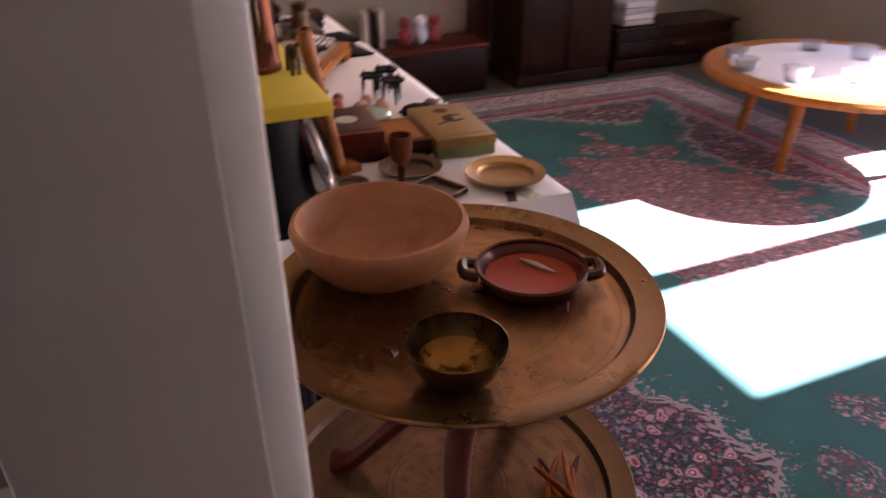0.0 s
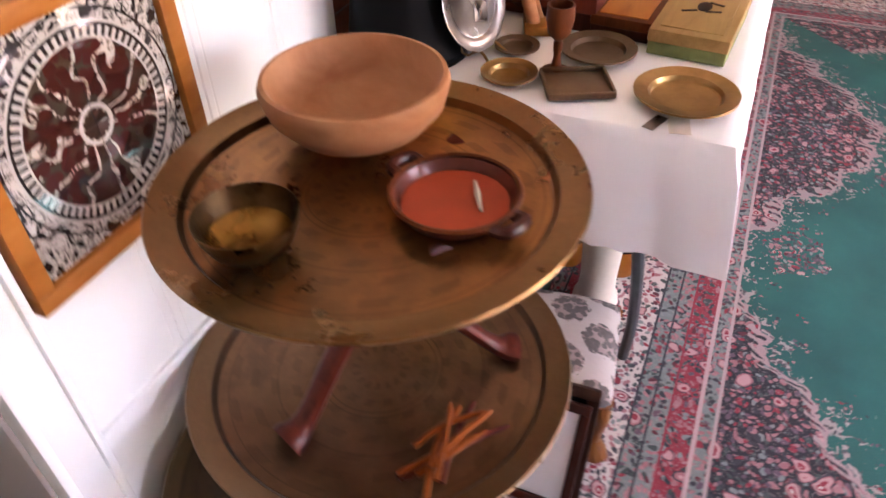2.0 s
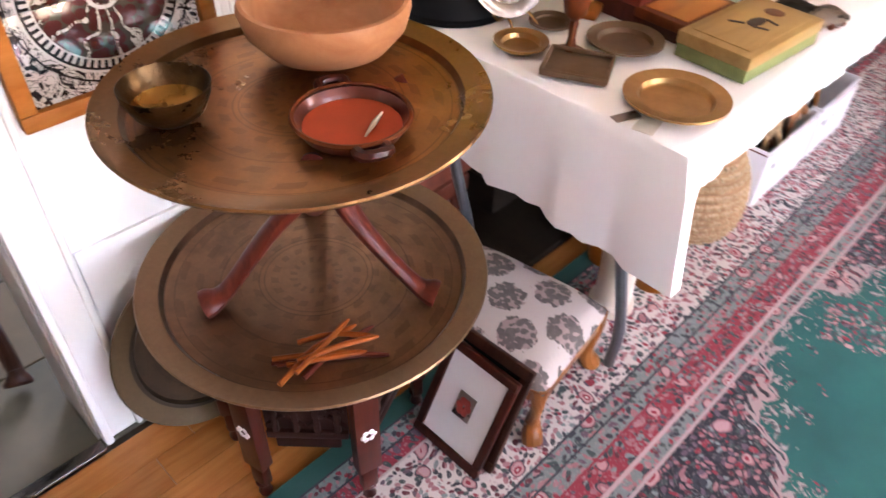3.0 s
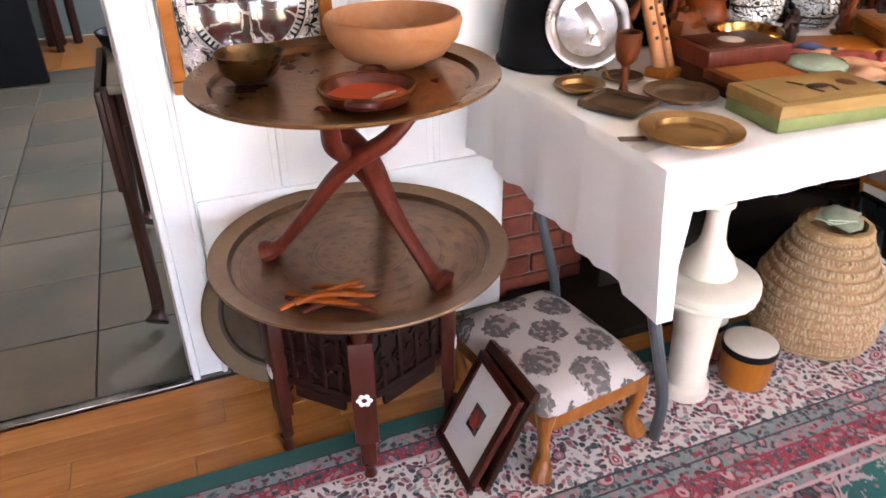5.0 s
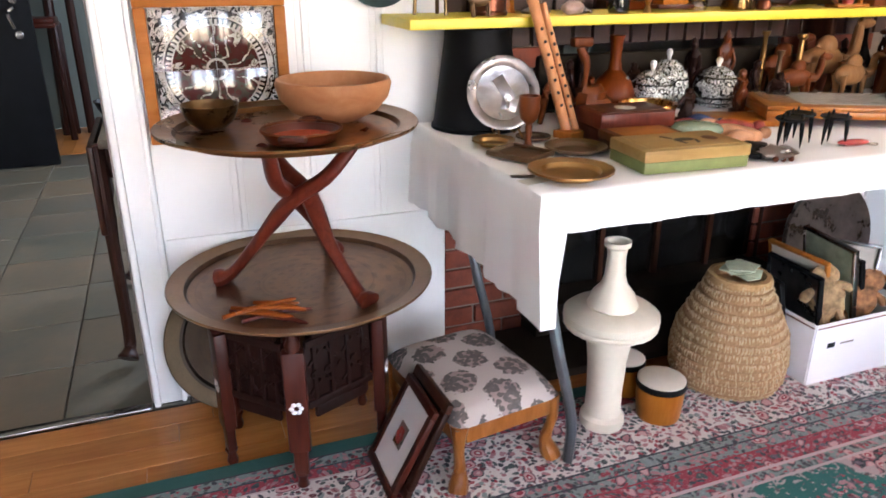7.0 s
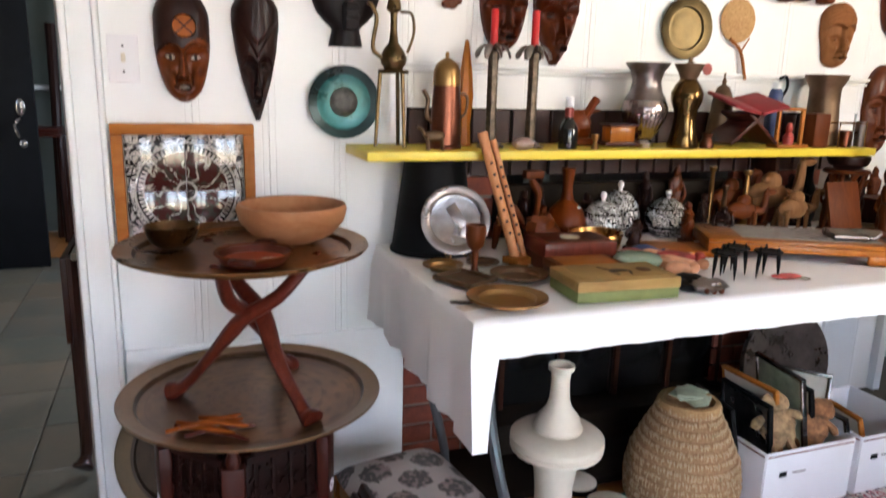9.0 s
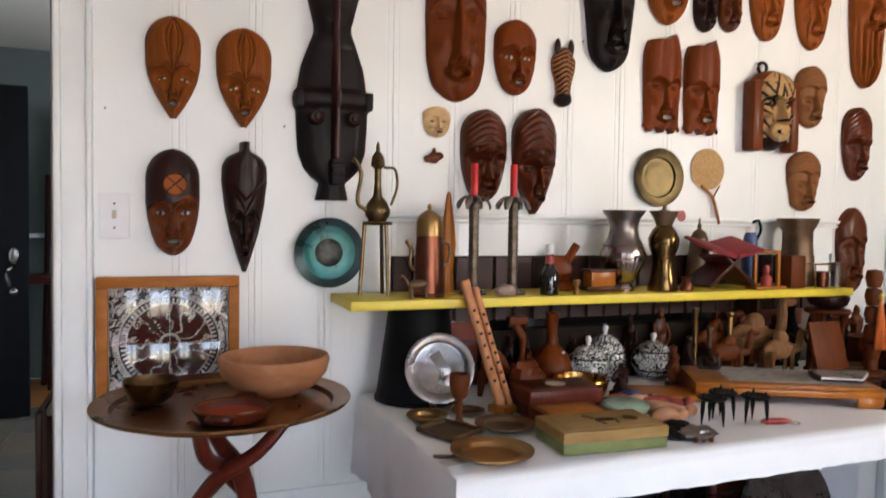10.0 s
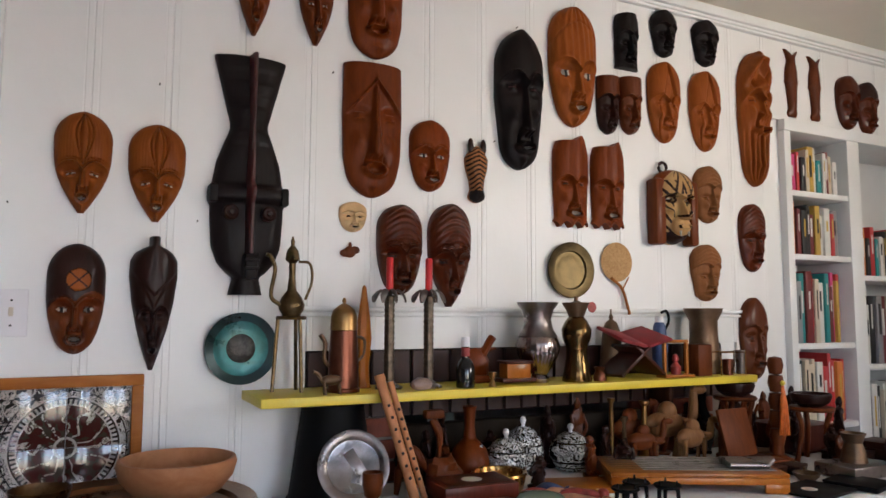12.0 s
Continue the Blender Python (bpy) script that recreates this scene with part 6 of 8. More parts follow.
solid("paper_slip", block(0, 0, 0, 0.02, 0.05, 0.001, 0), M["pewter"], "narrow grey paper slip by the table edge", "paper", pose(0.635, 1.712, TZ + 0.001, 0, 0, -20))


def flute(base, tip, r, holes, label):
    p0, p1 = Vector(base), Vector(tip)
    t = thing("wooden_flute", label, "flute", Matrix.Translation(p0) @ (p1 - p0).to_track_quat("Z", "X").to_matrix().to_4x4(), "flutes")
    L = (p1 - p0).length
    part("tube", lathe([(r * 0.6, 0), (r, 0), (r * 1.06, 0.01), (r, 0.02), (r * 0.96, L * 0.5), (r, L - 0.02), (r * 1.1, L - 0.01), (r, L), (r * 0.6, L)], 20), M["bowlwood"], t)
    side = t.matrix_basis.to_3x3().inverted() @ Vector((1.0, -0.25, 0.5))
    turn = Matrix.Rotation(math.atan2(side.y, side.x), 4, "Z")
    for k in range(holes):
        # small dark bead coloured like the shade inside an open hole
        hole = ball(r * 0.95, 0, L * (0.2 + 0.65 * k / holes), 0.002 + r * 0.1, 0.0045, 0.0045, 8)
        hole.transform(turn)
        part("finger_hole", hole, M["m_pit"], t, "dark finger hole")


flute((0.34, 1.985, TZ + 0.014), (0.27, 1.905, 1.088), 0.0135, 7, "thick bamboo flute leaning on the yellow shelf")
flute((0.345, 2.01, TZ + 0.014), (0.268, 1.938, 1.068), 0.0085, 8, "thin bamboo flute leaning on the yellow shelf")
solid("wooden_block", block(0, 0, 0.01, 0.06, 0.085, 0.02, 0.003), M["honey"], "small wooden block holding the flutes", "block", pose(0.345, 2.0, TZ, 0, 0, 20))


def lidded_box(x, y, w, l, h, rz, body, lid, label, motif=None, edge=None):
    t = thing("wooden_box", label, "box", pose(x, y, TZ, 0, 0, rz), "boxes on the table")
    part("body", block(0, 0, h * 0.25, w, l, h * 0.5, 0.002), M[body], t)
    part("lid", block(0, 0, h * 0.75, w + 0.004, l + 0.004, h * 0.5, 0.003), M[lid], t)
    part("panel", block(0, 0, h + 0.0005, w * 0.8, l * 0.84, 0.002, 0.0006), M[edge or lid], t, "inset lid panel")
    if motif == "deer":
        b = ball(0, 0.01, h + 0.002, 0.014, 0.026, 0.001, 12)
        for dx, dy, a in ((0.02, -0.01, 0.3), (0.02, 0.03, -0.3), (-0.024, -0.02, 0.5)):
            block(dx, dy, h + 0.002, 0.03, 0.006, 0.0015, 0, b, Matrix.Rotation(a, 4, "Z"))
        part("motif", b, M["m_dark"], t, "dark inlaid animal")
        part("motif", ball(0.0, 0.075, h + 0.002, 0.02, 0.018, 0.001, 12), M["m_brown"], t, "brown inlaid leaf")
    elif motif == "disc":
        part("inlay", lathe([(0, h + 0.003), (0.026, h + 0.002), (0.026, h), (0, h)], 24, flute=12, depth=0.08), M["hide"], t, "pale round inlay")
    return t


M["greenbox"] = surface("green_painted_side", (0.16, 0.19, 0.055), 0.6, scale=14, var=0.3)
M["straw_lid"] = wood("straw_marquetry", (0.28, 0.17, 0.06), (0.45, 0.3, 0.12), 0.4, (30, 5, 30), 0.1)
lidded_box(0.652, 2.085, 0.145, 0.255, 0.05, -4, "greenbox", "straw_lid", "flat marquetry box with green sides and inlaid deer", "deer", "straw_lid")
lidded_box(0.515, 2.09, 0.12, 0.17, 0.042, -4, "mahogany", "cedar", "flat dark wooden box with carved lid", None, "honey")
lidded_box(0.395, 2.115, 0.135, 0.2, 0.075, -4, "mahogany", "redwood", "red-brown wooden box with round pale inlay", "disc", "mahogany")
turned("brass_bowl", "dull brass bowl on the table behind the boxes", "bowl", 0.285, 2.265, TZ, [(0, 0), (0.055, 0), (0.066, 0.01), (0.072, 0.035), (0.076, 0.055), (0.079, 0.056), (0.077, 0.062), (0.07, 0.06), (0.064, 0.03), (0.05, 0.012), (0, 0.008)], "gold", 48)
gb = thing("lidded_dish", "pale celadon green lidded dish", "dish", pose(0.492, 2.262, TZ))
M["celadon_glaze"] = surface("celadon_glaze", (0.24, 0.32, 0.24), 0.25, scale=10, var=0.15, coat=0.4)
part("bowl", lathe([(0, 0), (0.04, 0), (0.056, 0.012), (0.062, 0.03), (0, 0.03)], 48), M["celadon_glaze"], gb)
part("lid", lathe([(0, 0.048), (0.03, 0.048), (0.056, 0.042), (0.064, 0.034), (0.064, 0.028), (0, 0.028)], 48), M["celadon_glaze"], gb)
# rolled painted fans and figures
M["doll_peach"] = surface("peach_painted_wood", (0.5, 0.24, 0.12), 0.5, scale=30, var=0.3)
M["doll_blue"] = surface("blue_painted_wood", (0.05, 0.08, 0.2), 0.5, scale=30, var=0.4)
for k, (x, y, L, a, mt) in enumerate(((0.4, 2.315, 0.1, 70, "doll_red"), (0.42, 2.36, 0.09, 95, "doll_peach"), (0.5, 2.365, 0.13, 60, "doll_peach"), (0.45, 2.41, 0.12, 75, "doll_red"), (0.37, 2.38, 0.08, 40, "doll_blue"), (0.56, 2.34, 0.07, 80, "doll_peach"))):
    ca, sa = math.cos(radians(a)) * L / 2, math.sin(radians(a)) * L / 2
    b = tube(curve_points([(-ca, -sa, 0.012), (0, 0, 0.02), (ca, sa, 0.014)], 10), [0.01, 0.013, 0.016, 0.018, 0.018, 0.017, 0.015, 0.014, 0.013, 0.012, 0.008][:11], 12)
    ball(ca * 1.25, sa * 1.25, 0.017, 0.016, 0.016, 0.015, 12, b)
    solid("painted_figurine", b, M[mt], "small painted wooden figurine lying on the cloth", "figurine", pose(x, y, TZ), "figurines lying on the table")
b = ball(0, 0, 0.012, 0.055, 0.045, 0.014, 16, None, 0.35)
ball(0.02, -0.03, 0.01, 0.035, 0.03, 0.012, 14, b, 0.3)
solid("black_pouch", b, M["black"], "soft black cloth pouch on the table", "pouch", pose(0.655, 2.3, TZ))
b = ball(0, 0, 0.014, 0.035, 0.045, 0.015, 14, None, 0.5)
solid("fur_scrap", b, M["pewter"], "grey fur trinket with copper beads", "trinket", pose(0.705, 2.31, TZ))
for k in range(3):
    solid("copper_bead", ball(0, 0, 0.007, 0.008, 0.006, 0.007, 10), M["copper"], "small bright copper bead", "bead", pose(0.728 + 0.004 * k, 2.29 + 0.018 * k, TZ), "copper beads")
for k, (x, y) in enumerate(((0.62, 2.43), (0.58, 2.5), (0.64, 2.55))):
    t = thing("black_stool_figure", "small black wooden stool with thin carved legs", "miniature stool", pose(x, y, TZ), "miniature stools")
    part("seat", lathe([(0, 0.062), (0.03, 0.062), (0.036, 0.067), (0.033, 0.071), (0.012, 0.068), (0, 0.068)], 24), M["black"], t)
    for a in range(3):
        c, s = math.cos(a * 2.09 + 0.5), math.sin(a * 2.09 + 0.5)
        part("leg", tube([(0.024 * c, 0.024 * s, 0.082), (0.026 * c, 0.026 * s, 0.06), (0.028 * c, 0.028 * s, 0.035), (0.03 * c, 0.03 * s, 0.0)], [0.002, 0.0055, 0.005, 0.0012], 8), M["black"], t)
kn = thing("pocket_knife", "red pocket knife with small key ring", "knife", pose(0.668, 2.59, TZ, 0, 0, -14))
part("handle", ball(0, 0, 0.008, 0.011, 0.042, 0.008, 14), M["doll_red"], kn)
part("ring", tube([(0.012 * math.cos(a * 0.63), 0.052 + 0.012 * math.sin(a * 0.63), 0.002) for a in range(11)], 0.0012, 6), M["silver"], kn, "thin steel ring")

M["sheet"] = surface("printed_grey_paper", (0.4, 0.385, 0.36), 0.7, scale=60, var=0.45, fine=200)
# plucked zither with printed sheet
zi = thing("lap_zither", "honey-coloured wooden lap zither with a printed sheet", "zither", pose(0.43, 2.83, TZ, 0, 0, -28))
part("soundboard", block(0, 0, 0.05, 0.24, 0.5, 0.012, 0.003), M["orange_wood"], zi)
for xx in (-0.115, 0.115):
    part("side_rail", block(xx, 0, 0.034, 0.012, 0.5, 0.02, 0.003), M["orange_wood"], zi)
    for yy in (-1, 1):
        part("foot", block(xx, yy * 0.215, 0.0145, 0.014, 0.07, 0.029, 0.006), M["orange_wood"], zi)
part("end_block", block(0, 0.235, 0.031, 0.218, 0.03, 0.026, 0.004), M["orange_wood"], zi)
part("end_block", block(0, -0.235, 0.031, 0.218, 0.03, 0.026, 0.004), M["orange_wood"], zi)
part("music_sheet", block(-0.01, 0.04, 0.0575, 0.19, 0.38, 0.001, 0), M["sheet"], zi, "grey printed sheet")
for k in range(7):
    part("printed_bar", block(-0.01 - 0.07 + 0.022 * k, 0.03 + 0.02 * (k % 3), 0.0585, 0.004, 0.2 - 0.02 * (k % 4), 0.0006, 0), M["pewter"], zi, "grey printed bar")
for k in range(8):
    part("string", tube([(-0.09 + 0.025 * k, -0.24, 0.062), (-0.09 + 0.025 * k, 0.24, 0.062)], 0.0007, 5), M["silver"], zi)
pp = thing("pan_pipes", "row of grey metal pipes lying side by side", "pan pipes", pose(0.536, 2.966, TZ + 0.0595, 0, 0, -28))
for k in range(5):
    part("pipe", lathe([(0.006, 0), (0.0095, 0), (0.0095, 0.16 - 0.012 * k), (0.006, 0.16 - 0.012 * k), (0.006, 0.01)], 14, None, Matrix.Translation((-0.04 + 0.02 * k, -0.07, 0.0105)) @ Matrix.Rotation(radians(-90), 4, "X")), M["pewter"], pp)
solid("black_booklet", block(0, 0, 0.004, 0.15, 0.2, 0.008, 0.002), M["black"], "black leather booklet with a pale oval print", "booklet", pose(0.655, 3.09, TZ, 0, 0, 10))
def dark_case(x, y, w, l, h, rz, mt, label):
    t = thing("flat_case", label, "case", pose(x, y, TZ, 0, 0, rz), "dark cases on the table")
    part("base", block(0, 0, h * 0.3, w, l, h * 0.6, 0.003), M[mt], t)
    part("cover", block(0, 0, h * 0.8, w + 0.003, l + 0.003, h * 0.38, 0.003), M[mt], t)
    part("clasp", block(w / 2 + 0.003, 0, h * 0.6, 0.004, 0.02, h * 0.4, 0.001), M["oldbrass"], t, "small brass clasp")


dark_case(0.67, 3.27, 0.15, 0.14, 0.016, 14, "black", "flat black leather case lying near the table edge")
dark_case(0.68, 3.77, 0.13, 0.15, 0.024, -6, "walnut", "flat dark walnut case on the cloth")
dark_case(0.45, 3.24, 0.1, 0.08, 0.03, 20, "m_dark", "small dark wooden case beside the zither")
solid("booklet_label", lathe([(0, 0.0015), (0.022, 0.001), (0.022, 0), (0, 0)], 20), M["hide"], "pale oval printed label on black booklet", "label", pose(0.655, 3.07, TZ + 0.008))
solid("wooden_tray", block(0, 0, 0.008, 0.14, 0.22, 0.016, 0.003), M["orange_wood"], "thin orange wooden board on the cloth", "board", pose(0.33, 2.5, TZ, 0, 0, -20))


# blue and white pots
def porcelain():
    m, nt, p = nodes_of("blue_white_glaze")
    n = node(nt, "ShaderNodeTexNoise", Scale=34.0, Detail=1.0, Distortion=1.8)
    link(nt, coords(nt), n.inputs["Vector"])
    info = nt.nodes.new("ShaderNodeObjectInfo")
    tc = nt.nodes.new("ShaderNodeTexCoord")
    sep = nt.nodes.new("ShaderNodeSeparateXYZ")
    link(nt, tc.outputs["Object"], sep.inputs[0])
    zz = sep.outputs[2]
    white = (0.58, 0.58, 0.56)
    blue = mix(nt, arith(nt, "GREATER_THAN", info.outputs["Random"], 0.72), (0.012, 0.012, 0.015), (0.02, 0.04, 0.13))
    vines = ramp(nt, n.outputs["Fac"], [(0.0, (0, 0, 0)), (0.4, (1, 1, 1)), (0.47, (0, 0, 0)), (0.53, (1, 1, 1)), (0.6, (0, 0, 0)), (0.66, (1, 1, 1))], True)
    col = mix(nt, vines, blue, white)
    for lo, hi in ((0.012, 0.016), (0.028, 0.034), (0.088, 0.092)):
        band = arith(nt, "MULTIPLY", arith(nt, "GREATER_THAN", zz, lo), arith(nt, "LESS_THAN", zz, hi))
        col = mix(nt, band, col, blue)
    link(nt, col, p.inputs["Base Color"])
    p.inputs["Roughness"].default_value = 0.2
    return m


M["porcelain"] = porcelain()


def pot(x, y, r, h, label, spout=False, knob="card"):
    t = thing("porcelain_pot", label, "pot", pose(x, y, TZ), "porcelain pots")
    part("body", lathe([(0, 0), (r * 0.62, 0), (r * 0.7, h * 0.05), (r * 0.98, h * 0.4), (r, h * 0.6), (r * 0.86, h * 0.85), (r * 0.62, h * 0.97), (0, h * 0.97)], 40), M["porcelain"], t)
    part("lid", lathe([(0, h * 1.16), (r * 0.3, h * 1.14), (r * 0.6, h * 1.03), (r * 0.66, h * 0.97), (0, h * 0.96)], 32), M["porcelain"], t)
    part("knob", lathe([(0, h * 1.42), (r * 0.12, h * 1.38), (r * 0.15, h * 1.3), (r * 0.08, h * 1.2), (r * 0.1, h * 1.13), (0, h * 1.13)], 16), M[knob], t, "white knob")
    if spout:
        part("spout", tube(curve_points([(0, -r * 0.8, h * 0.45), (0, -r * 1.2, h * 0.7), (0, -r * 1.35, h * 1.02)], 10), [0.012] * 4 + [0.009] * 7, 10), M["porcelain"], t)
        part("handle", tube(curve_points([(0, r * 0.7, h * 0.9), (0, r * 1.15, h * 0.9), (0, r * 1.25, h * 0.5), (0, r * 0.9, h * 0.3)], 12), 0.006, 8), M["porcelain"], t)


pot(0.16, 2.365, 0.068, 0.11, "blue and white porcelain teapot with domed lid", True)
pot(0.085, 2.475, 0.066, 0.125, "round blue and white porcelain pot")
pot(0.12, 2.635, 0.07, 0.105, "blue and white porcelain jar with flat lid")
turned("gourd_vase", "long-necked red gourd vase with painted scrolls", "vase", 0.13, 2.255, TZ, [(0, 0), (0.04, 0), (0.06, 0.03), (0.064, 0.06), (0.05, 0.1), (0.02, 0.13), (0.015, 0.16), (0.018, 0.21), (0.022, 0.225), (0.014, 0.225), (0, 0.2)], "m_red", 40)
# twisted root animal and skull-like bark carvings
b = tube(curve_points([(0, -0.06, 0.0), (0.01, -0.05, 0.09), (0, -0.01, 0.12), (0.02, 0.02, 0.07), (0.0, 0.06, 0.05), (0.01, 0.07, 0.15), (0, 0.05, 0.2)], 26), [0.007 + 0.006 * abs(math.sin(i * 0.5)) for i in range(30)][:25], 10)
block(0.01, 0.05, 0.215, 0.03, 0.06, 0.025, 0.006, b)
solid("root_carving", b, M["cedar"], "twisted tan root carving with raised head", "carving", pose(0.17, 2.06, TZ))
b = ball(0, 0, 0.075, 0.04, 0.055, 0.05, 16, None, 0.5)
ball(0.02, -0.03, 0.04, 0.03, 0.035, 0.03, 14, b, 0.4)
ball(0.02, 0.04, 0.035, 0.03, 0.03, 0.03, 14, b, 0.4)
block(0, 0, 0.012, 0.07, 0.1, 0.024, 0.006, b)
solid("bark_carving", b, M["m_brown"], "rough pale knotted wood carving on a base", "carving", pose(0.27, 2.1, TZ) @ Matrix.Scale(0.9, 4))
turned("brass_candlestick", "slim brass candlestick on the table", "candlestick", 0.2, 2.79, TZ, [(0, 0), (0.035, 0), (0.036, 0.006), (0.012, 0.014), (0.006, 0.03), (0.008, 0.09), (0.006, 0.15), (0.012, 0.162), (0.012, 0.17), (0, 0.168)], "oldbrass", 24, "candlesticks")
turned("brass_candlestick", "slim brass candlestick on the table", "candlestick", 0.1, 2.82, TZ, [(0, 0), (0.038, 0), (0.039, 0.006), (0.014, 0.014), (0.007, 0.04), (0.009, 0.12), (0.007, 0.2), (0.013, 0.21), (0.013, 0.218), (0, 0.216)], "brass", 24, "candlesticks")
turned("brass_candlestick", "slim brass candlestick on the table", "candlestick", 0.14, 2.93, TZ, [(0, 0), (0.045, 0), (0.046, 0.006), (0.03, 0.02), (0.009, 0.05), (0.01, 0.12), (0.008, 0.19), (0.016, 0.2), (0.016, 0.208), (0, 0.206)], "brass", 24, "candlesticks")


M["camelwood"] = wood("weathered_tan_wood", (0.17, 0.08, 0.033), (0.31, 0.165, 0.075), 0.5, (50, 50, 9), 0.2)


def camel(x, y, s, rz, mt, label, neck=1.0):
    b = ball(0, 0, 0.1, 0.028, 0.065, 0.036, 16)
    ball(0, 0.01, 0.135, 0.02, 0.03, 0.028, 12, b)
    for dx in (-0.014, 0.014):
        for dy in (-0.045, 0.045):
            tube(curve_points([(dx, dy, 0.1), (dx, dy + 0.006, 0.05), (dx, dy, 0.0)], 8), [0.014, 0.012, 0.009, 0.008, 0.007, 0.007, 0.008, 0.009, 0.009][:9], 8, b)
    pts = curve_points([(0, 0.055, 0.1), (0, 0.09, 0.1), (0, 0.1, 0.15 * neck), (0, 0.1, 0.185 * neck)], 12)
    tube(pts, [0.018 - 0.0006 * i for i in range(len(pts))], 10, b)
    ball(0, 0.118, 0.19 * neck, 0.012, 0.028, 0.013, 12, b)
    ball(0.008, 0.1, 0.203 * neck, 0.003, 0.004, 0.007, 8, b)
    b.transform(Matrix.Scale(s, 4))
    return solid("camel_figure", b, M[mt], label, "figurine", pose(x, y, TZ, 0, 0, rz), "carved camels")


camel(0.15, 3.01, 1.25, -6, "camelwood", "pale carved wooden camel with raised head")
camel(0.25, 3.03, 0.95, 2, "camelwood", "small pale carved wooden camel", 0.8)
camel(0.09, 2.9, 1.1, 8, "cedar", "red-brown carved wooden camel", 0.9)
camel(0.19, 2.87, 0.85, -10, "cedar", "small red-brown carved wooden camel", 0.9)
b = tube(curve_points([(0, 0, 0), (0.01, 0.02, 0.08), (0, 0.0, 0.16), (-0.01, 0.02, 0.22)], 14), [0.03 - 0.0014 * i for i in range(15)], 12)
solid("black_carving", b, M["black"], "tall black abstract carving under the shelf", "carving", pose(0.06, 3.28, TZ))
bs = thing("book_rest", "brown wooden panel propped on a low box", "book rest", pose(0.32, 3.165, TZ))
part("panel", block(0, 0, 0.112, 0.012, 0.135, 0.155, 0.003, None, Matrix.Rotation(radians(-16), 4, "Y")), M["cedar"], bs)
part("box", block(0.05, 0.02, 0.018, 0.14, 0.17, 0.036, 0.004), M["cedar"], bs, "open brown wooden box")
# carved totem with orange tassel, stands with dark bowls
t = thing("carved_totem", "carved tan wooden post with an orange tassel", "carving", pose(0.34, 3.34, TZ))
b = None
for k in range(5):
    b = lathe([(0, 0.06 * k + 0.06), (0.02, 0.06 * k + 0.06), (0.027, 0.06 * k + 0.09), (0.022, 0.06 * k + 0.115), (0, 0.06 * k + 0.12)], 16, b)
part("post", b, M["cedar"], t)
part("foot", lathe([(0, 0), (0.05, 0), (0.05, 0.015), (0.02, 0.03), (0.018, 0.065), (0, 0.065)], 20), M["cedar"], t)
b = None
for k in range(14):
    a = k * 0.45
    b = tube([(0.035, -0.01, 0.27), (0.038 + 0.008 * math.cos(a), -0.012 + 0.012 * math.sin(a), 0.2), (0.038 + 0.011 * math.cos(a), -0.012 + 0.02 * math.sin(a), 0.1)], [0.003, 0.003, 0.002], 5, b)
M["tassel"] = surface("orange_silk", (0.62, 0.14, 0.01), 0.5, scale=60, var=0.3)
part("tassel", b, M["tassel"], t, "orange silk tassel")
part("bead", ball(0.036, -0.011, 0.272, 0.009, 0.009, 0.009, 10), M["yellow"], t, "yellow bead")
for x, y, h in ((0.2, 3.3, 0.2), (0.36, 3.49, 0.17)):
    t = thing("bowl_stand", "three-legged wooden stand with a dark bowl", "stand", pose(x, y, TZ), "bowl stands")
    part("top", lathe([(0, h), (0.07, h), (0.075, h + 0.006), (0.07, h + 0.014), (0, h + 0.014)], 32), M["cedar"], t)
    for a in range(3):
        c, s = math.cos(a * 2.09 + 0.4), math.sin(a * 2.09 + 0.4)
        part("leg", tube(curve_points([(0.06 * c, 0.06 * s, h), (0.045 * c, 0.045 * s, h * 0.6), (0.07 * c, 0.07 * s, 0)], 8), 0.009, 8), M["cedar"], t)
    part("bowl", lathe([(0, h + 0.014), (0.035, h + 0.014), (0.06, h + 0.03), (0.068, h + 0.05), (0.066, h + 0.06), (0.06, h + 0.06), (0.056, h + 0.042), (0.04, h + 0.026), (0, h + 0.022)], 32), M["m_dark"], t, "dark turned bowl")
t = thing("coffee_grinder", "brass pot standing on a grey stone block", "pot", pose(0.57, 3.4, TZ))
part("block", block(0, 0, 0.02, 0.14, 0.2, 0.04, 0.006), M["pewter"], t, "grey stone block")
part("pot", lathe([(0, 0.04), (0.04, 0.04), (0.035, 0.07), (0.026, 0.1), (0.038, 0.13), (0.03, 0.13), (0.02, 0.1), (0, 0.06)], 28), M["oldbrass"], t, "flared brass pot")
solid("dark_chest", block(0, 0, 0.05, 0.2, 0.24, 0.1, 0.006), M["mahogany"], "dark wooden chest at the end of the table", "chest", pose(0.18, 3.62, TZ))

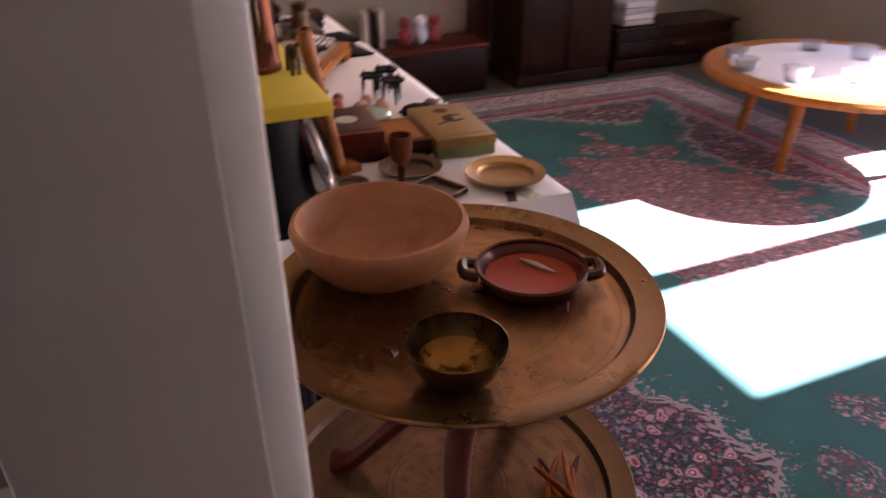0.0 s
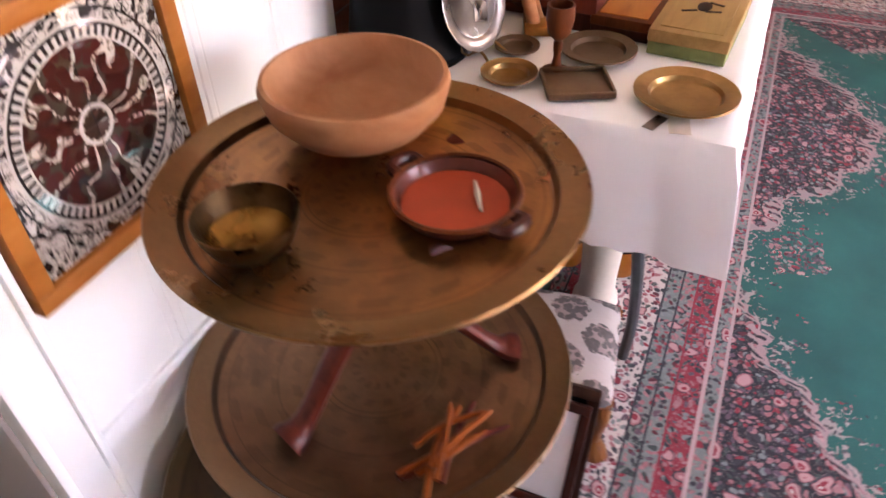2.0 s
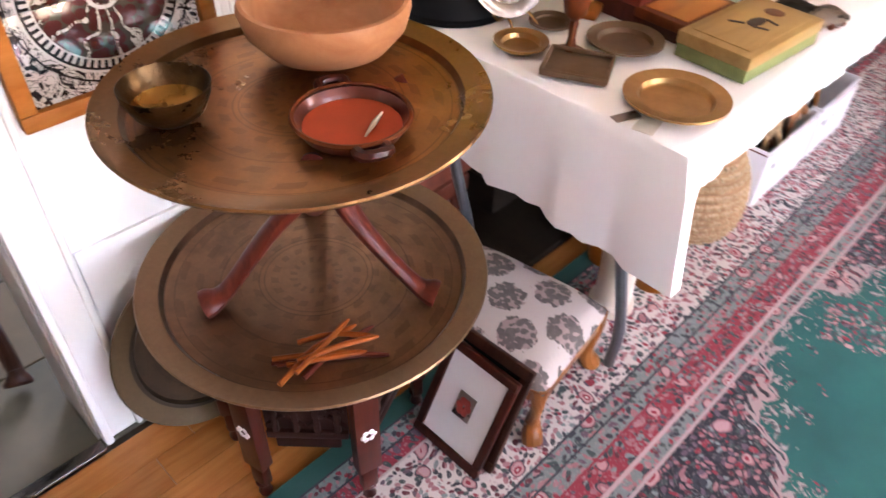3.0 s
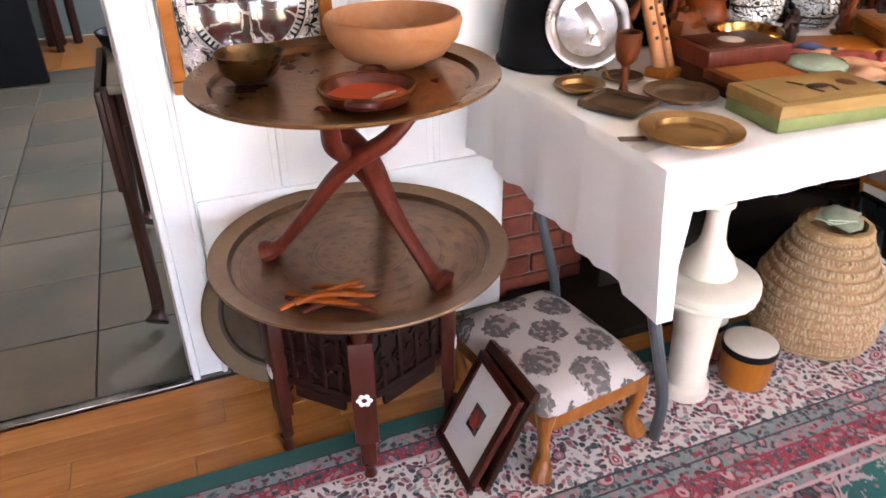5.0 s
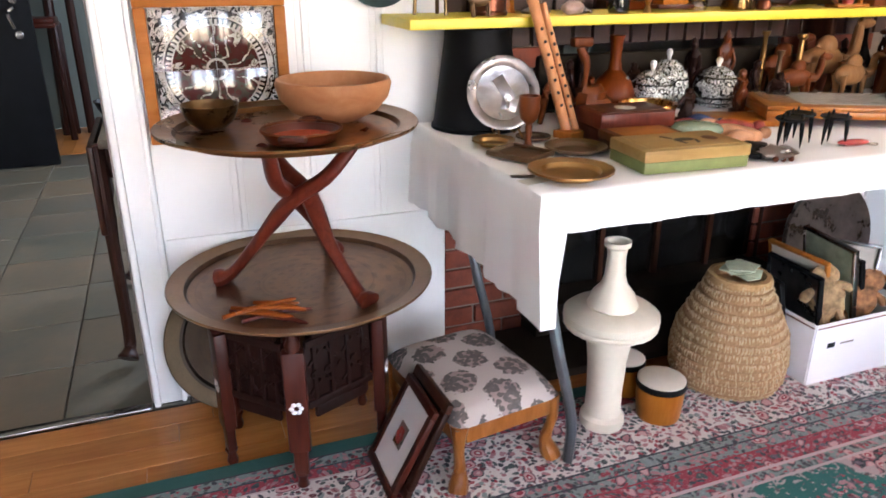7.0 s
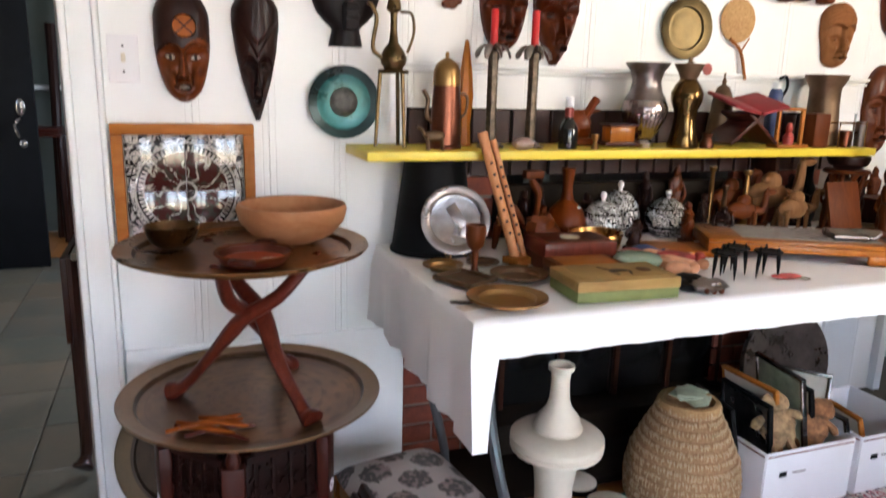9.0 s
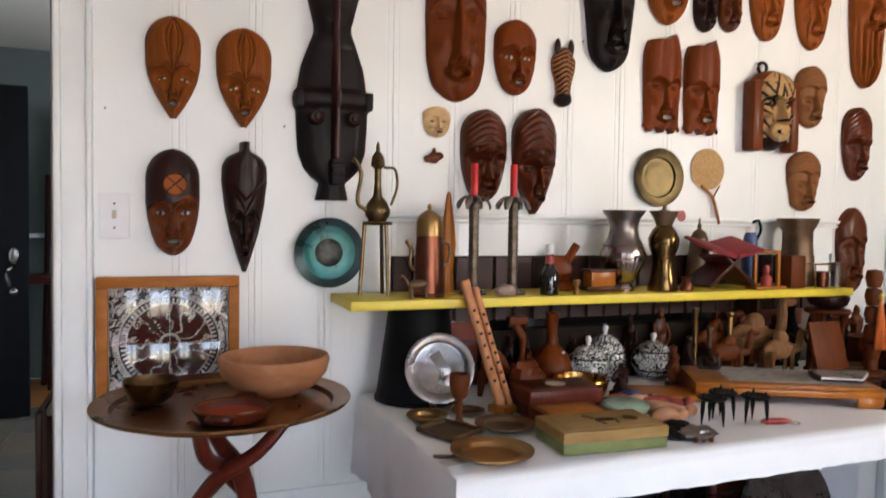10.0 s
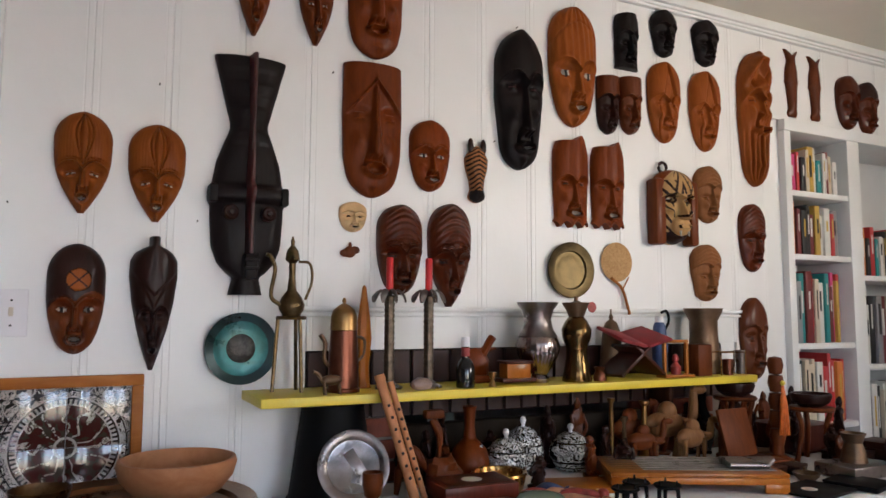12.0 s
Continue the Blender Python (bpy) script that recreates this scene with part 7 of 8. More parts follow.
# crowd of carvings and boxes towards the far end
def figure_on_base(x, y, h, mt, label, seed):
    rr = random.Random(seed)
    b = block(0, 0, 0.006, 0.045, 0.05, 0.012, 0.003)
    k = h / 0.2
    lean = rr.uniform(-0.01, 0.01)
    ball(0, lean * 0.4, 0.075 * k, 0.017, 0.021, 0.065 * k, 14, b, 0.5)
    ball(0.002, lean, 0.135 * k, 0.015, 0.024, 0.035 * k, 14, b, 0.5)
    ball(0.004, lean * 1.3, 0.18 * k, 0.012, 0.011, 0.02 * k, 12, b, 0.35)
    for side in (-1, 1):
        tube(curve_points([(0.002, lean + side * 0.022, 0.15 * k), (0.008, side * 0.028, 0.11 * k), (0.014, side * rr.uniform(0.004, 0.02), 0.085 * k)], 8), 0.006, 8, b)
        tube(curve_points([(0.002, side * 0.01, 0.07 * k), (0.008, side * 0.014, 0.04 * k), (0.0, side * 0.012, 0.008)], 8), 0.008, 8, b)
    return solid("small_carving", b, M[mt], label, "carving", pose(x, y, TZ, 0, 0, 40 * seed), "small carvings on the table")


for k, (x, y, h, mt) in enumerate(((0.05, 3.1, 0.2, "m_brown"), (0.07, 3.2, 0.18, "m_dark"), (0.07, 3.4, 0.24, "m_dark"), (0.05, 3.62, 0.2, "m_brown"), (0.06, 3.52, 0.26, "m_brown"),
                                   (0.13, 3.46, 0.18, "m_dark"), (0.27, 3.42, 0.15, "m_brown"), (0.42, 3.52, 0.12, "m_dark"), (0.46, 3.5, 0.12, "m_brown"), (0.3, 3.72, 0.2, "m_dark"), (0.1, 2.12, 0.16, "m_dark"), (0.17, 2.15, 0.12, "m_brown"), (0.08, 2.35, 0.14, "m_dark"), (0.28, 2.4, 0.09, "m_dark"), (0.24, 2.62, 0.13, "m_brown"), (0.05, 2.6, 0.2, "m_dark"), (0.28, 2.72, 0.12, "m_dark"), (0.05, 2.72, 0.22, "m_brown"), (0.16, 2.74, 0.14, "m_dark"), (0.05, 2.2, 0.2, "m_dark"), (0.18, 3.26, 0.2, "m_brown"), (0.1, 3.24, 0.14, "m_dark"), (0.16, 3.36, 0.22, "m_dark"), (0.27, 3.52, 0.16, "m_dark"), (0.52, 3.7, 0.1, "m_dark"), (0.08, 3.74, 0.22, "m_dark"))):
    figure_on_base(x, y, h, mt, "small dark carved wooden figure among the collection", k + 1)
for k, (x, y, w, l, h, rz, mt) in enumerate(((0.45, 3.12, 0.1, 0.14, 0.03, 12, "walnut"), (0.62, 3.6, 0.16, 0.14, 0.02, -8, "black"), (0.4, 3.62, 0.14, 0.12, 0.03, 20, "m_dark"), (0.46, 3.76, 0.16, 0.12, 0.06, 8, "walnut"))):
    lb = thing("flat_box", "flat dark lidded box lying on the white cloth", "box", pose(x, y, TZ, 0, 0, rz), "flat boxes on the table")
    part("body", block(0, 0, h * 0.3, w, l, h * 0.6, 0.002), M[mt], lb)
    part("lid", block(0, 0, h * 0.8, w + 0.003, l + 0.003, h * 0.4, 0.002), M[mt], lb)
for k, (x, y, r) in enumerate(((0.35, 3.02, 0.045), (0.24, 3.4, 0.05), (0.55, 3.2, 0.04))):
    turned("dark_dish", "small dark metal dish on the cloth", "dish", x, y, TZ, [(0, 0), (r * 0.6, 0), (r * 0.9, 0.012), (r, 0.022), (r * 0.92, 0.022), (r * 0.6, 0.006), (0, 0.005)], "oldbrass", 28, "dark dishes")

# ---- things on the yellow shelf ----
Z = SH_Z + 0.001
M["ewer"] = surface("dark_engraved_brass", (0.13, 0.085, 0.035), 0.32, 0.9, scale=40, var=0.5, fine=160, bumps=0.4)
ew = thing("brass_ewer", "tall brass ewer with curved spout on a wire tripod", "ewer", pose(0.1, 1.712, Z))
for a in (0, 120, 240):
    c, s = math.cos(radians(a - 95)), math.sin(radians(a - 95))
    part("stand_leg", tube([(0.048 * c, 0.048 * s, 0), (0.036 * c, 0.036 * s, 0.2)], [0.005, 0.0055], 8), M["ewer"], ew)
part("stand_ring", lathe([(0.03, 0.196), (0.04, 0.195), (0.043, 0.2), (0.04, 0.205), (0.03, 0.204)], 32), M["ewer"], ew)
part("body", lathe([(0, 0.2), (0.025, 0.2), (0.026, 0.21), (0.034, 0.222), (0.036, 0.236), (0.028, 0.256), (0.013, 0.275), (0.009, 0.31), (0.0095, 0.35), (0.02, 0.36), (0.019, 0.368), (0.016, 0.385), (0.005, 0.4), (0.006, 0.41), (0.002, 0.425), (0, 0.425)], 36), M["ewer"], ew)
part("spout", tube(curve_points([(0.01, -0.035, 0.235), (0.01, -0.06, 0.26), (0.01, -0.05, 0.33), (0.01, -0.062, 0.365), (0.01, -0.075, 0.372)], 16), 0.0055, 8), M["ewer"], ew)
part("handle", tube(curve_points([(0, 0.018, 0.355), (0, 0.05, 0.35), (0, 0.056, 0.3), (0, 0.038, 0.25)], 14), 0.004, 8), M["ewer"], ew)
cp = thing("coffee_pot", "tall copper coffee pot with brass lid and spout", "coffee pot", pose(0.165, 1.842, Z))
part("body", lathe([(0, 0), (0.045, 0), (0.046, 0.008), (0.042, 0.012), (0.04, 0.1), (0.036, 0.168), (0, 0.168)], 40), M["copper"], cp)
part("lid", lathe([(0.036, 0.166), (0.038, 0.168), (0.036, 0.205), (0.03, 0.222), (0.014, 0.235), (0.004, 0.24), (0.006, 0.247), (0.003, 0.255), (0, 0.255)], 36), M["brass"], cp, "domed brass lid")
part("spout", tube(curve_points([(0.0, -0.038, 0.07), (0, -0.055, 0.09), (0, -0.052, 0.13), (0, -0.066, 0.155)], 12), 0.006, 8), M["oldbrass"], cp, "brass spout")
part("handle", tube(curve_points([(0, 0.034, 0.15), (0, 0.06, 0.14), (0, 0.058, 0.1), (0, 0.04, 0.08)], 12), 0.004, 8), M["oldbrass"], cp, "brass handle")
b = ball(0, 0, 0.038, 0.012, 0.03, 0.014, 12)
for dy in (-0.02, 0.02):
    for dx in (-0.006, 0.006):
        tube([(dx, dy, 0.034), (dx, dy + 0.004, 0.0)], 0.0035, 6, b)
tube(curve_points([(0, -0.026, 0.04), (0, -0.036, 0.055), (0, -0.048, 0.06)], 6), 0.005, 6, b)
solid("brass_animal", b, M["oldbrass"], "small dark brass animal figure on the shelf", "figurine", pose(0.222, 1.79, Z))
turned("wooden_spire", "tapering red-brown carved wooden spire", "carving", 0.085, 1.93, Z, [(0, 0), (0.024, 0), (0.02, 0.01), (0.016, 0.06), (0.02, 0.09), (0.024, 0.14), (0.019, 0.2), (0.006, 0.29), (0, 0.295)], "orange_wood", 8)
M["trunk"] = surface("antiqued_metal", (0.13, 0.1, 0.07), 0.35, 0.8, scale=60, var=0.6, fine=200, bumps=0.5)
M["shell"] = surface("grey_pink_shell", (0.3, 0.21, 0.18), 0.4, scale=40, var=0.25)
M["candle"] = surface("red_candle_wax", (0.5, 0.012, 0.012), 0.4, scale=8, var=0.15)
for x, y in ((0.145, 1.985), (0.165, 2.1)):
    t = thing("palm_candlestick", "metal candlestick shaped like a palm with red candle", "candlestick", pose(x, y, Z), "palm candlesticks")
    part("foot", lathe([(0, 0), (0.038, 0), (0.04, 0.006), (0.018, 0.016), (0.012, 0.025), (0, 0.025)], 28), M["pewter"], t)
    prof = [(0, 0.02)] + [(0.0125 + 0.0018 * (k % 2), 0.022 + 0.008 * k) for k in range(31)] + [(0, 0.272)]
    part("trunk", lathe(prof, 24, flute=6, depth=0.12), M["trunk"], t)
    for k in range(8):
        c, s = math.cos(k * 0.785), math.sin(k * 0.785)
        part("frond", tube(curve_points([(0.006 * c, 0.006 * s, 0.268), (0.026 * c, 0.026 * s, 0.28), (0.045 * c, 0.045 * s, 0.262), (0.05 * c, 0.05 * s, 0.245)], 8), [0.004, 0.007, 0.009, 0.01, 0.01, 0.009, 0.008, 0.005, 0.003][:7], 8, None, 0.3), M["pewter"], t)
    part("candle", lathe([(0, 0.27), (0.0105, 0.27), (0.0105, 0.37), (0.008, 0.374), (0, 0.374)], 20), M["candle"], t, "red wax candle")
solid("sea_shell", ball(0, 0, 0.016, 0.022, 0.032, 0.018, 20, None, 0.15), M["shell"], "pinkish domed sea shell on the shelf", "shell", pose(0.215, 2.055, Z))
bt = thing("dark_bottle", "small dark bottle with white cap and red label", "bottle", pose(0.205, 2.2, Z))
part("glass", lathe([(0, 0), (0.026, 0), (0.028, 0.006), (0.028, 0.055), (0.02, 0.075), (0.0115, 0.085), (0.011, 0.12), (0, 0.12)], 28), M["fireglass"], bt)
part("label", lathe([(0.0122, 0.09), (0.0124, 0.09), (0.0124, 0.115), (0.0122, 0.115)], 24), M["doll_red"], bt, "red paper label")
part("cap", lathe([(0, 0.118), (0.0125, 0.118), (0.0125, 0.145), (0, 0.146)], 20), M["card"], bt, "white cap")
b = ball(0, 0, 0.06, 0.02, 0.045, 0.045, 14, None, 0.4)
tube(curve_points([(0, 0.02, 0.08), (0, 0.045, 0.12), (0, 0.06, 0.14)], 8), 0.013, 8, b)
tube([(0, 0.03, 0.1), (0, 0.07, 0.105)], [0.009, 0.004], 8, b)
block(0, 0, 0.012, 0.05, 0.1, 0.024, 0.005, b)
solid("winged_carving", b, M["m_red"], "red-brown carved animal on the shelf", "carving", pose(0.09, 2.3, Z))
wg = thing("toy_wagon", "small red-brown carved wooden cart with roof", "toy", pose(0.165, 2.395, Z))
part("bed", block(0, 0, 0.012, 0.06, 0.12, 0.012, 0.003), M["mahogany"], wg)
part("cabin", block(0, 0, 0.04, 0.05, 0.085, 0.045, 0.003), M["orange_wood"], wg)
part("roof", block(0, 0, 0.066, 0.062, 0.1, 0.008, 0.003), M["mahogany"], wg, "dark overhanging roof")
turned("metal_cup", "tiny brass stand on the shelf", "stand", 0.215, 2.285, Z, [(0, 0), (0.012, 0), (0.01, 0.006), (0.005, 0.02), (0.012, 0.035), (0.012, 0.042), (0, 0.042)], "brass", 16)
M["urn"] = surface("pinkish_tinned_copper", (0.34, 0.28, 0.26), 0.24, 1.0, scale=14, var=0.45, fine=90, bumps=0.2)
ur = thing("fluted_urn", "large dull silver urn with fluted belly and flared neck", "urn", pose(0.15, 2.49, Z))
part("belly", lathe([(0, 0), (0.034, 0), (0.036, 0.012), (0.028, 0.024), (0.045, 0.05), (0.062, 0.085), (0.068, 0.115), (0.06, 0.14)], 72, flute=24, depth=0.05, fz=(0.03, 0.13)), M["urn"], ur)
part("neck", lathe([(0.06, 0.14), (0.062, 0.143), (0.048, 0.165), (0.042, 0.195), (0.05, 0.225), (0.064, 0.244), (0.066, 0.25), (0.058, 0.248), (0.044, 0.225), (0, 0.21)], 48), M["pewter"], ur, "chased dull neck")
M["jug"] = surface("shiny_old_brass", (0.13, 0.078, 0.026), 0.2, 0.95, scale=12, var=0.4, fine=90, bumps=0.15)
jg = thing("brass_jug", "tall waisted brass jug with lid", "jug", pose(0.185, 2.615, Z))
part("body", lathe([(0, 0), (0.046, 0), (0.048, 0.006), (0.04, 0.04), (0.033, 0.085), (0.034, 0.11), (0.046, 0.14), (0.048, 0.165), (0.036, 0.19), (0.024, 0.205), (0, 0.205)], 44), M["jug"], jg)
part("lid", lathe([(0.024, 0.204), (0.032, 0.225), (0.044, 0.245), (0.045, 0.25), (0.02, 0.25), (0.006, 0.256), (0.006, 0.268), (0, 0.27)], 36), M["oldbrass"], jg, "flared lid")
part("sticker", lathe([(0, 0.003), (0.017, 0.002), (0.017, 0), (0, 0)], 20, None, Matrix.Translation((0.035, 0.035, 0.235)) @ TO_WALL), M["doll_red"], jg, "round red sticker")
turned("copper_cup", "tiny polished copper pot on the shelf", "pot", 0.205, 2.69, Z, [(0, 0), (0.02, 0), (0.022, 0.01), (0.017, 0.025), (0.013, 0.032), (0.018, 0.045), (0.014, 0.045), (0, 0.03)], "copper", 24)
fb = thing("folding_book_stand", "red leather folding book stand on crossed legs", "book stand", pose(0.15, 2.87, Z))
M["red_leather"] = surface("red_leather", (0.22, 0.012, 0.016), 0.7, scale=20, var=0.3)
for a in (-1, 1):
    part("leg", block(0, a * 0.03, 0.06, 0.13, 0.012, 0.16, 0.003, None, Matrix.Rotation(radians(a * 52), 4, "X")), M["mahogany"], fb)
    part("flap", block(0.012, a * 0.052, 0.138, 0.15, 0.108, 0.012, 0.005, None, Matrix.Rotation(radians(a * 12), 4, "X") @ Matrix.Rotation(radians(16), 4, "Y")), M["red_leather"], fb, "red leather flap")
turned("brass_bell", "small dark brass bell with knob on the shelf", "bell", 0.06, 2.86, Z, [(0, 0), (0.046, 0), (0.044, 0.02), (0.034, 0.12), (0.03, 0.16), (0.02, 0.185), (0.006, 0.195), (0.008, 0.205), (0.003, 0.215), (0.003, 0.23), (0, 0.232)], "oldbrass", 28)
t = thing("blue_pipe_bottle", "dark blue bottle with white cap and curved handle", "bottle", pose(0.085, 3.06, Z))
part("body", lathe([(0, 0), (0.026, 0), (0.028, 0.1), (0.022, 0.17), (0.016, 0.185), (0, 0.185)], 24), M["doll_blue"], t)
part("cap", lathe([(0, 0.184), (0.015, 0.184), (0.015, 0.205), (0, 0.206)], 18), M["card"], t, "white cap")
part("handle", tube(curve_points([(0, 0.02, 0.15), (0, 0.045, 0.19), (0, 0.035, 0.225), (0, 0.01, 0.22)], 12), 0.005, 8), M["black"], t)
ab = thing("toy_swing", "small wooden open frame with a red figure", "toy", pose(0.2, 3.02, Z))
part("post", block(0, -0.05, 0.06, 0.012, 0.012, 0.12, 0.002), M["honey"], ab)
part("post", block(0, 0.05, 0.06, 0.012, 0.012, 0.12, 0.002), M["honey"], ab)
part("rail", block(0, 0, 0.122, 0.012, 0.112, 0.01, 0.002), M["honey"], ab)
part("base", block(0, 0, 0.005, 0.05, 0.13, 0.01, 0.002), M["honey"], ab)
part("figure", lathe([(0, 0.01), (0.016, 0.01), (0.018, 0.035), (0.008, 0.05), (0.012, 0.062), (0.008, 0.076), (0, 0.08)], 18), M["doll_red"], ab, "tiny red figure")
solid("carved_box", block(0, 0, 0.055, 0.06, 0.065, 0.11, 0.004), M["cedar"], "upright carved brown box on the shelf", "box", pose(0.19, 3.14, Z))
turned("brass_vase", "wide brass vase with flared rim", "vase", 0.11, 3.25, Z, [(0, 0), (0.062, 0), (0.064, 0.008), (0.056, 0.06), (0.05, 0.14), (0.05, 0.19), (0.066, 0.222), (0.07, 0.236), (0.064, 0.236), (0.046, 0.2), (0, 0.15)], "oldbrass", 44)
solid("paddle_carving", tube(curve_points([(0, 0, 0), (0, 0.004, 0.08), (0, 0.01, 0.15), (0, 0.012, 0.18)], 12), [0.012, 0.014, 0.017, 0.02, 0.022, 0.022, 0.018, 0.016, 0.016, 0.018, 0.02, 0.018, 0.008], 12, None, 0.4), M["m_dark"], "dark rounded wooden paddle on the shelf", "carving", pose(0.05, 3.335, Z))
tk = thing("wire_rack", "small gilt wire rack with amber glass", "rack", pose(0.2, 3.27, Z))
for dx, dy in ((-0.025, -0.06), (0.025, -0.06), (-0.025, 0.06), (0.025, 0.06)):
    part("post", tube([(dx, dy, 0), (dx, dy, 0.085)], 0.002, 6), M["gold"], tk)
for dx in (-0.025, 0.025):
    part("rail", tube([(dx, -0.06, 0.08), (dx, 0.06, 0.08)], 0.002, 6), M["gold"], tk)
part("glass", lathe([(0, 0), (0.018, 0), (0.02, 0.055), (0.017, 0.055), (0.015, 0.005), (0, 0.004)], 20), M["copper"], tk, "amber cup")
turned("drinking_glass", "slim clear glass at the shelf end", "glass", 0.19, 3.345, Z, [(0, 0), (0.016, 0), (0.018, 0.085), (0.016, 0.085), (0.0145, 0.005), (0, 0.004)], "pewter", 20)

# ---- bookcase set into the wall ----
bc = tagged(new("bookcase"), "white painted built-in bookcase full of books", "bookcase", "", "structure")
part("back", block(-0.27, (BOOK_Y0 + NORTH) / 2, BOOK_Z / 2, 0.02, NORTH - BOOK_Y0, BOOK_Z, 0), M["trim"], bc)
for y, w in ((BOOK_Y0 + 0.02, 0.04), (4.31, 0.085), (NORTH - 0.02, 0.04)):
    part("upright", block(-0.12, y, (BOOK_Z - 0.05) / 2, 0.28, w, BOOK_Z - 0.05, 0.003), M["trim"], bc)
part("top", block(-0.12, (BOOK_Y0 + NORTH) / 2, BOOK_Z - 0.025, 0.29, NORTH - BOOK_Y0 + 0.004, 0.05, 0.004), M["trim"], bc)
BAYS = [(3.89, 4.267, (1.785, 1.51, 1.13, 0.79, 0.4)), (4.353, 5.06, (1.43, 1.03, 0.63, 0.3))]
for y0, y1, shelves in BAYS:
    for z in shelves:
        part("shelf", block(-0.12, (y0 + y1) / 2, z - 0.012, 0.27, y1 - y0, 0.024, 0.002), M["trim"], bc)
BOOK_C = []
for nm, c in (("maroon", (0.14, 0.02, 0.02)), ("black", (0.015, 0.015, 0.016)), ("cream", (0.55, 0.48, 0.36)), ("white", (0.65, 0.64, 0.6)), ("teal", (0.03, 0.22, 0.22)), ("pink", (0.55, 0.06, 0.2)), ("red", (0.42, 0.03, 0.03)), ("navy", (0.03, 0.05, 0.14)), ("orange", (0.55, 0.18, 0.03)), ("olive", (0.18, 0.15, 0.06)), ("mustard", (0.5, 0.33, 0.05)), ("grey", (0.25, 0.25, 0.26))):
    BOOK_C.append((nm, surface("cover_" + nm, c, 0.45, scale=20, var=0.12)))
rnd = random.Random(21)
for y0, y1, shelves in BAYS:
    for si, z in enumerate(shelves):
        room = ((shelves[si - 1] if si else BOOK_Z - 0.05) - z) - 0.04
        if si == 0 and y0 > 4.3:
            room = 0.24
        y = y0 + 0.012
        while y < y1 - 0.05:
            w = rnd.choice((0.018, 0.022, 0.026, 0.03, 0.038))
            h = min(0.31, room * rnd.uniform(0.72, 0.98))
            d = rnd.uniform(0.14, 0.18)
            k = rnd.choice((0, 0, 1, 1, 1, 2, 2, 2, 3, 3, 3, 5, 6, 6, 6, 8, 8, 10, 10, 4, 11))
            nm, mt = BOOK_C[k]
            bk = thing("book", "upright book with %s cover on the white shelf" % nm, "book", pose(-0.002 - rnd.uniform(0, 0.02), y + w / 2, z, rnd.choice((0, 0, 0, 0, 0)), 0, 0), "books in the bookcase")
            part("cover", block(-d / 2, 0, h / 2, d, w, h, 0.002), mt, bk)
            pale = BOOK_C[3][1] if k in (0, 1, 4, 5, 6, 7, 8, 9) else BOOK_C[1][1]
            part("title_bar", block(0.0006, 0, h * rnd.uniform(0.55, 0.7), 0.001, w * rnd.uniform(0.2, 0.4), h * rnd.uniform(0.2, 0.5), 0), pale if rnd.random() < 0.7 else BOOK_C[10][1], bk, "printed spine title")
            y += w + 0.0015 + 0

# ---- far end of the room ----
bn = thing("low_bench", "low red-brown wooden bench against the end wall", "bench", pose(1.62, 4.88, 0))
part("top", block(0, 0, 0.3, 0.85, 0.36, 0.03, 0.006), M["redwood"], bn)
part("front", block(0, -0.15, 0.145, 0.82, 0.03, 0.28, 0.004), M["walnut"], bn)
for a in (-1, 1):
    part("side", block(a * 0.4, 0.02, 0.145, 0.03, 0.3, 0.28, 0.004), M["mahogany"], bn)
for k, (x, c) in enumerate(((1.52, "doll_red"), (1.62, "card"), (1.72, "doll_red"))):
    b = ball(0, 0, 0.06, 0.05, 0.05, 0.06, 14, None, 0.15)
    ball(0, 0, 0.14, 0.04, 0.04, 0.04, 14, b, 0.1)
    solid("soft_toy", b, M[c], "red and white cloth doll on the bench", "toy", pose(x, 4.85, 0.316), "dolls on the bench")
for k in range(3):
    solid("book", block(0, 0, 0.11, 0.16, 0.03, 0.22, 0.003), M["m_dark"] if k % 2 else M["hide"], "large book standing on the bench", "book", pose(1.27 + 0.05 * k, 4.9, 0.316, 0, 0, 82), "books on the bench")


def cupboard(x0, x1, y0, h, mt, label):
    t = thing("cupboard", label, "cupboard", pose((x0 + x1) / 2, (y0 + NORTH) / 2, 0))
    w, d = x1 - x0, NORTH - y0 - 0.01
    part("plinth", block(0, 0.01, 0.04, w, d - 0.02, 0.08, 0.004), M[mt], t)
    part("carcass", block(0, 0.01, 0.08 + (h - 0.1) / 2, w - 0.02, d - 0.04, h - 0.1, 0.004), M[mt], t)
    part("top", block(0, 0, h - 0.01, w + 0.03, d, 0.025, 0.006), M[mt], t)
    for a in (-1, 1):
        dr = part("door", block(a * w / 4, -d / 2 + 0.02, h * 0.5, w / 2 - 0.02, 0.022, h - 0.2, 0.004), M[mt], t)
        part("door_panel", block(a * w / 4, -d / 2 + 0.012, h * 0.5, w / 2 - 0.12, 0.014, h - 0.34, 0.008), M[mt], dr)
        part("knob", ball(a * 0.03, -d / 2 - 0.004, h * 0.55, 0.012, 0.014, 0.012, 12), M["brass"], dr, "brass knob")


cupboard(2.23, 2.93, 4.62, 1.3, "walnut", "tall dark wooden cupboard with panelled doors")
cupboard(3.05, 4.1, 4.72, 0.3, "walnut", "low dark wooden cabinet by the end wall")
for k in range(4):
    solid("folded_cloth", block(0, 0, 0.02, 0.26, 0.2, 0.04, 0.012), M["linen"] if k % 2 else M["hide"], "folded pale cloth on the low cabinet", "cloth", pose(3.25 + 0.0 * k, 4.88, 0.305 + 0.041 * k), "folded cloths")
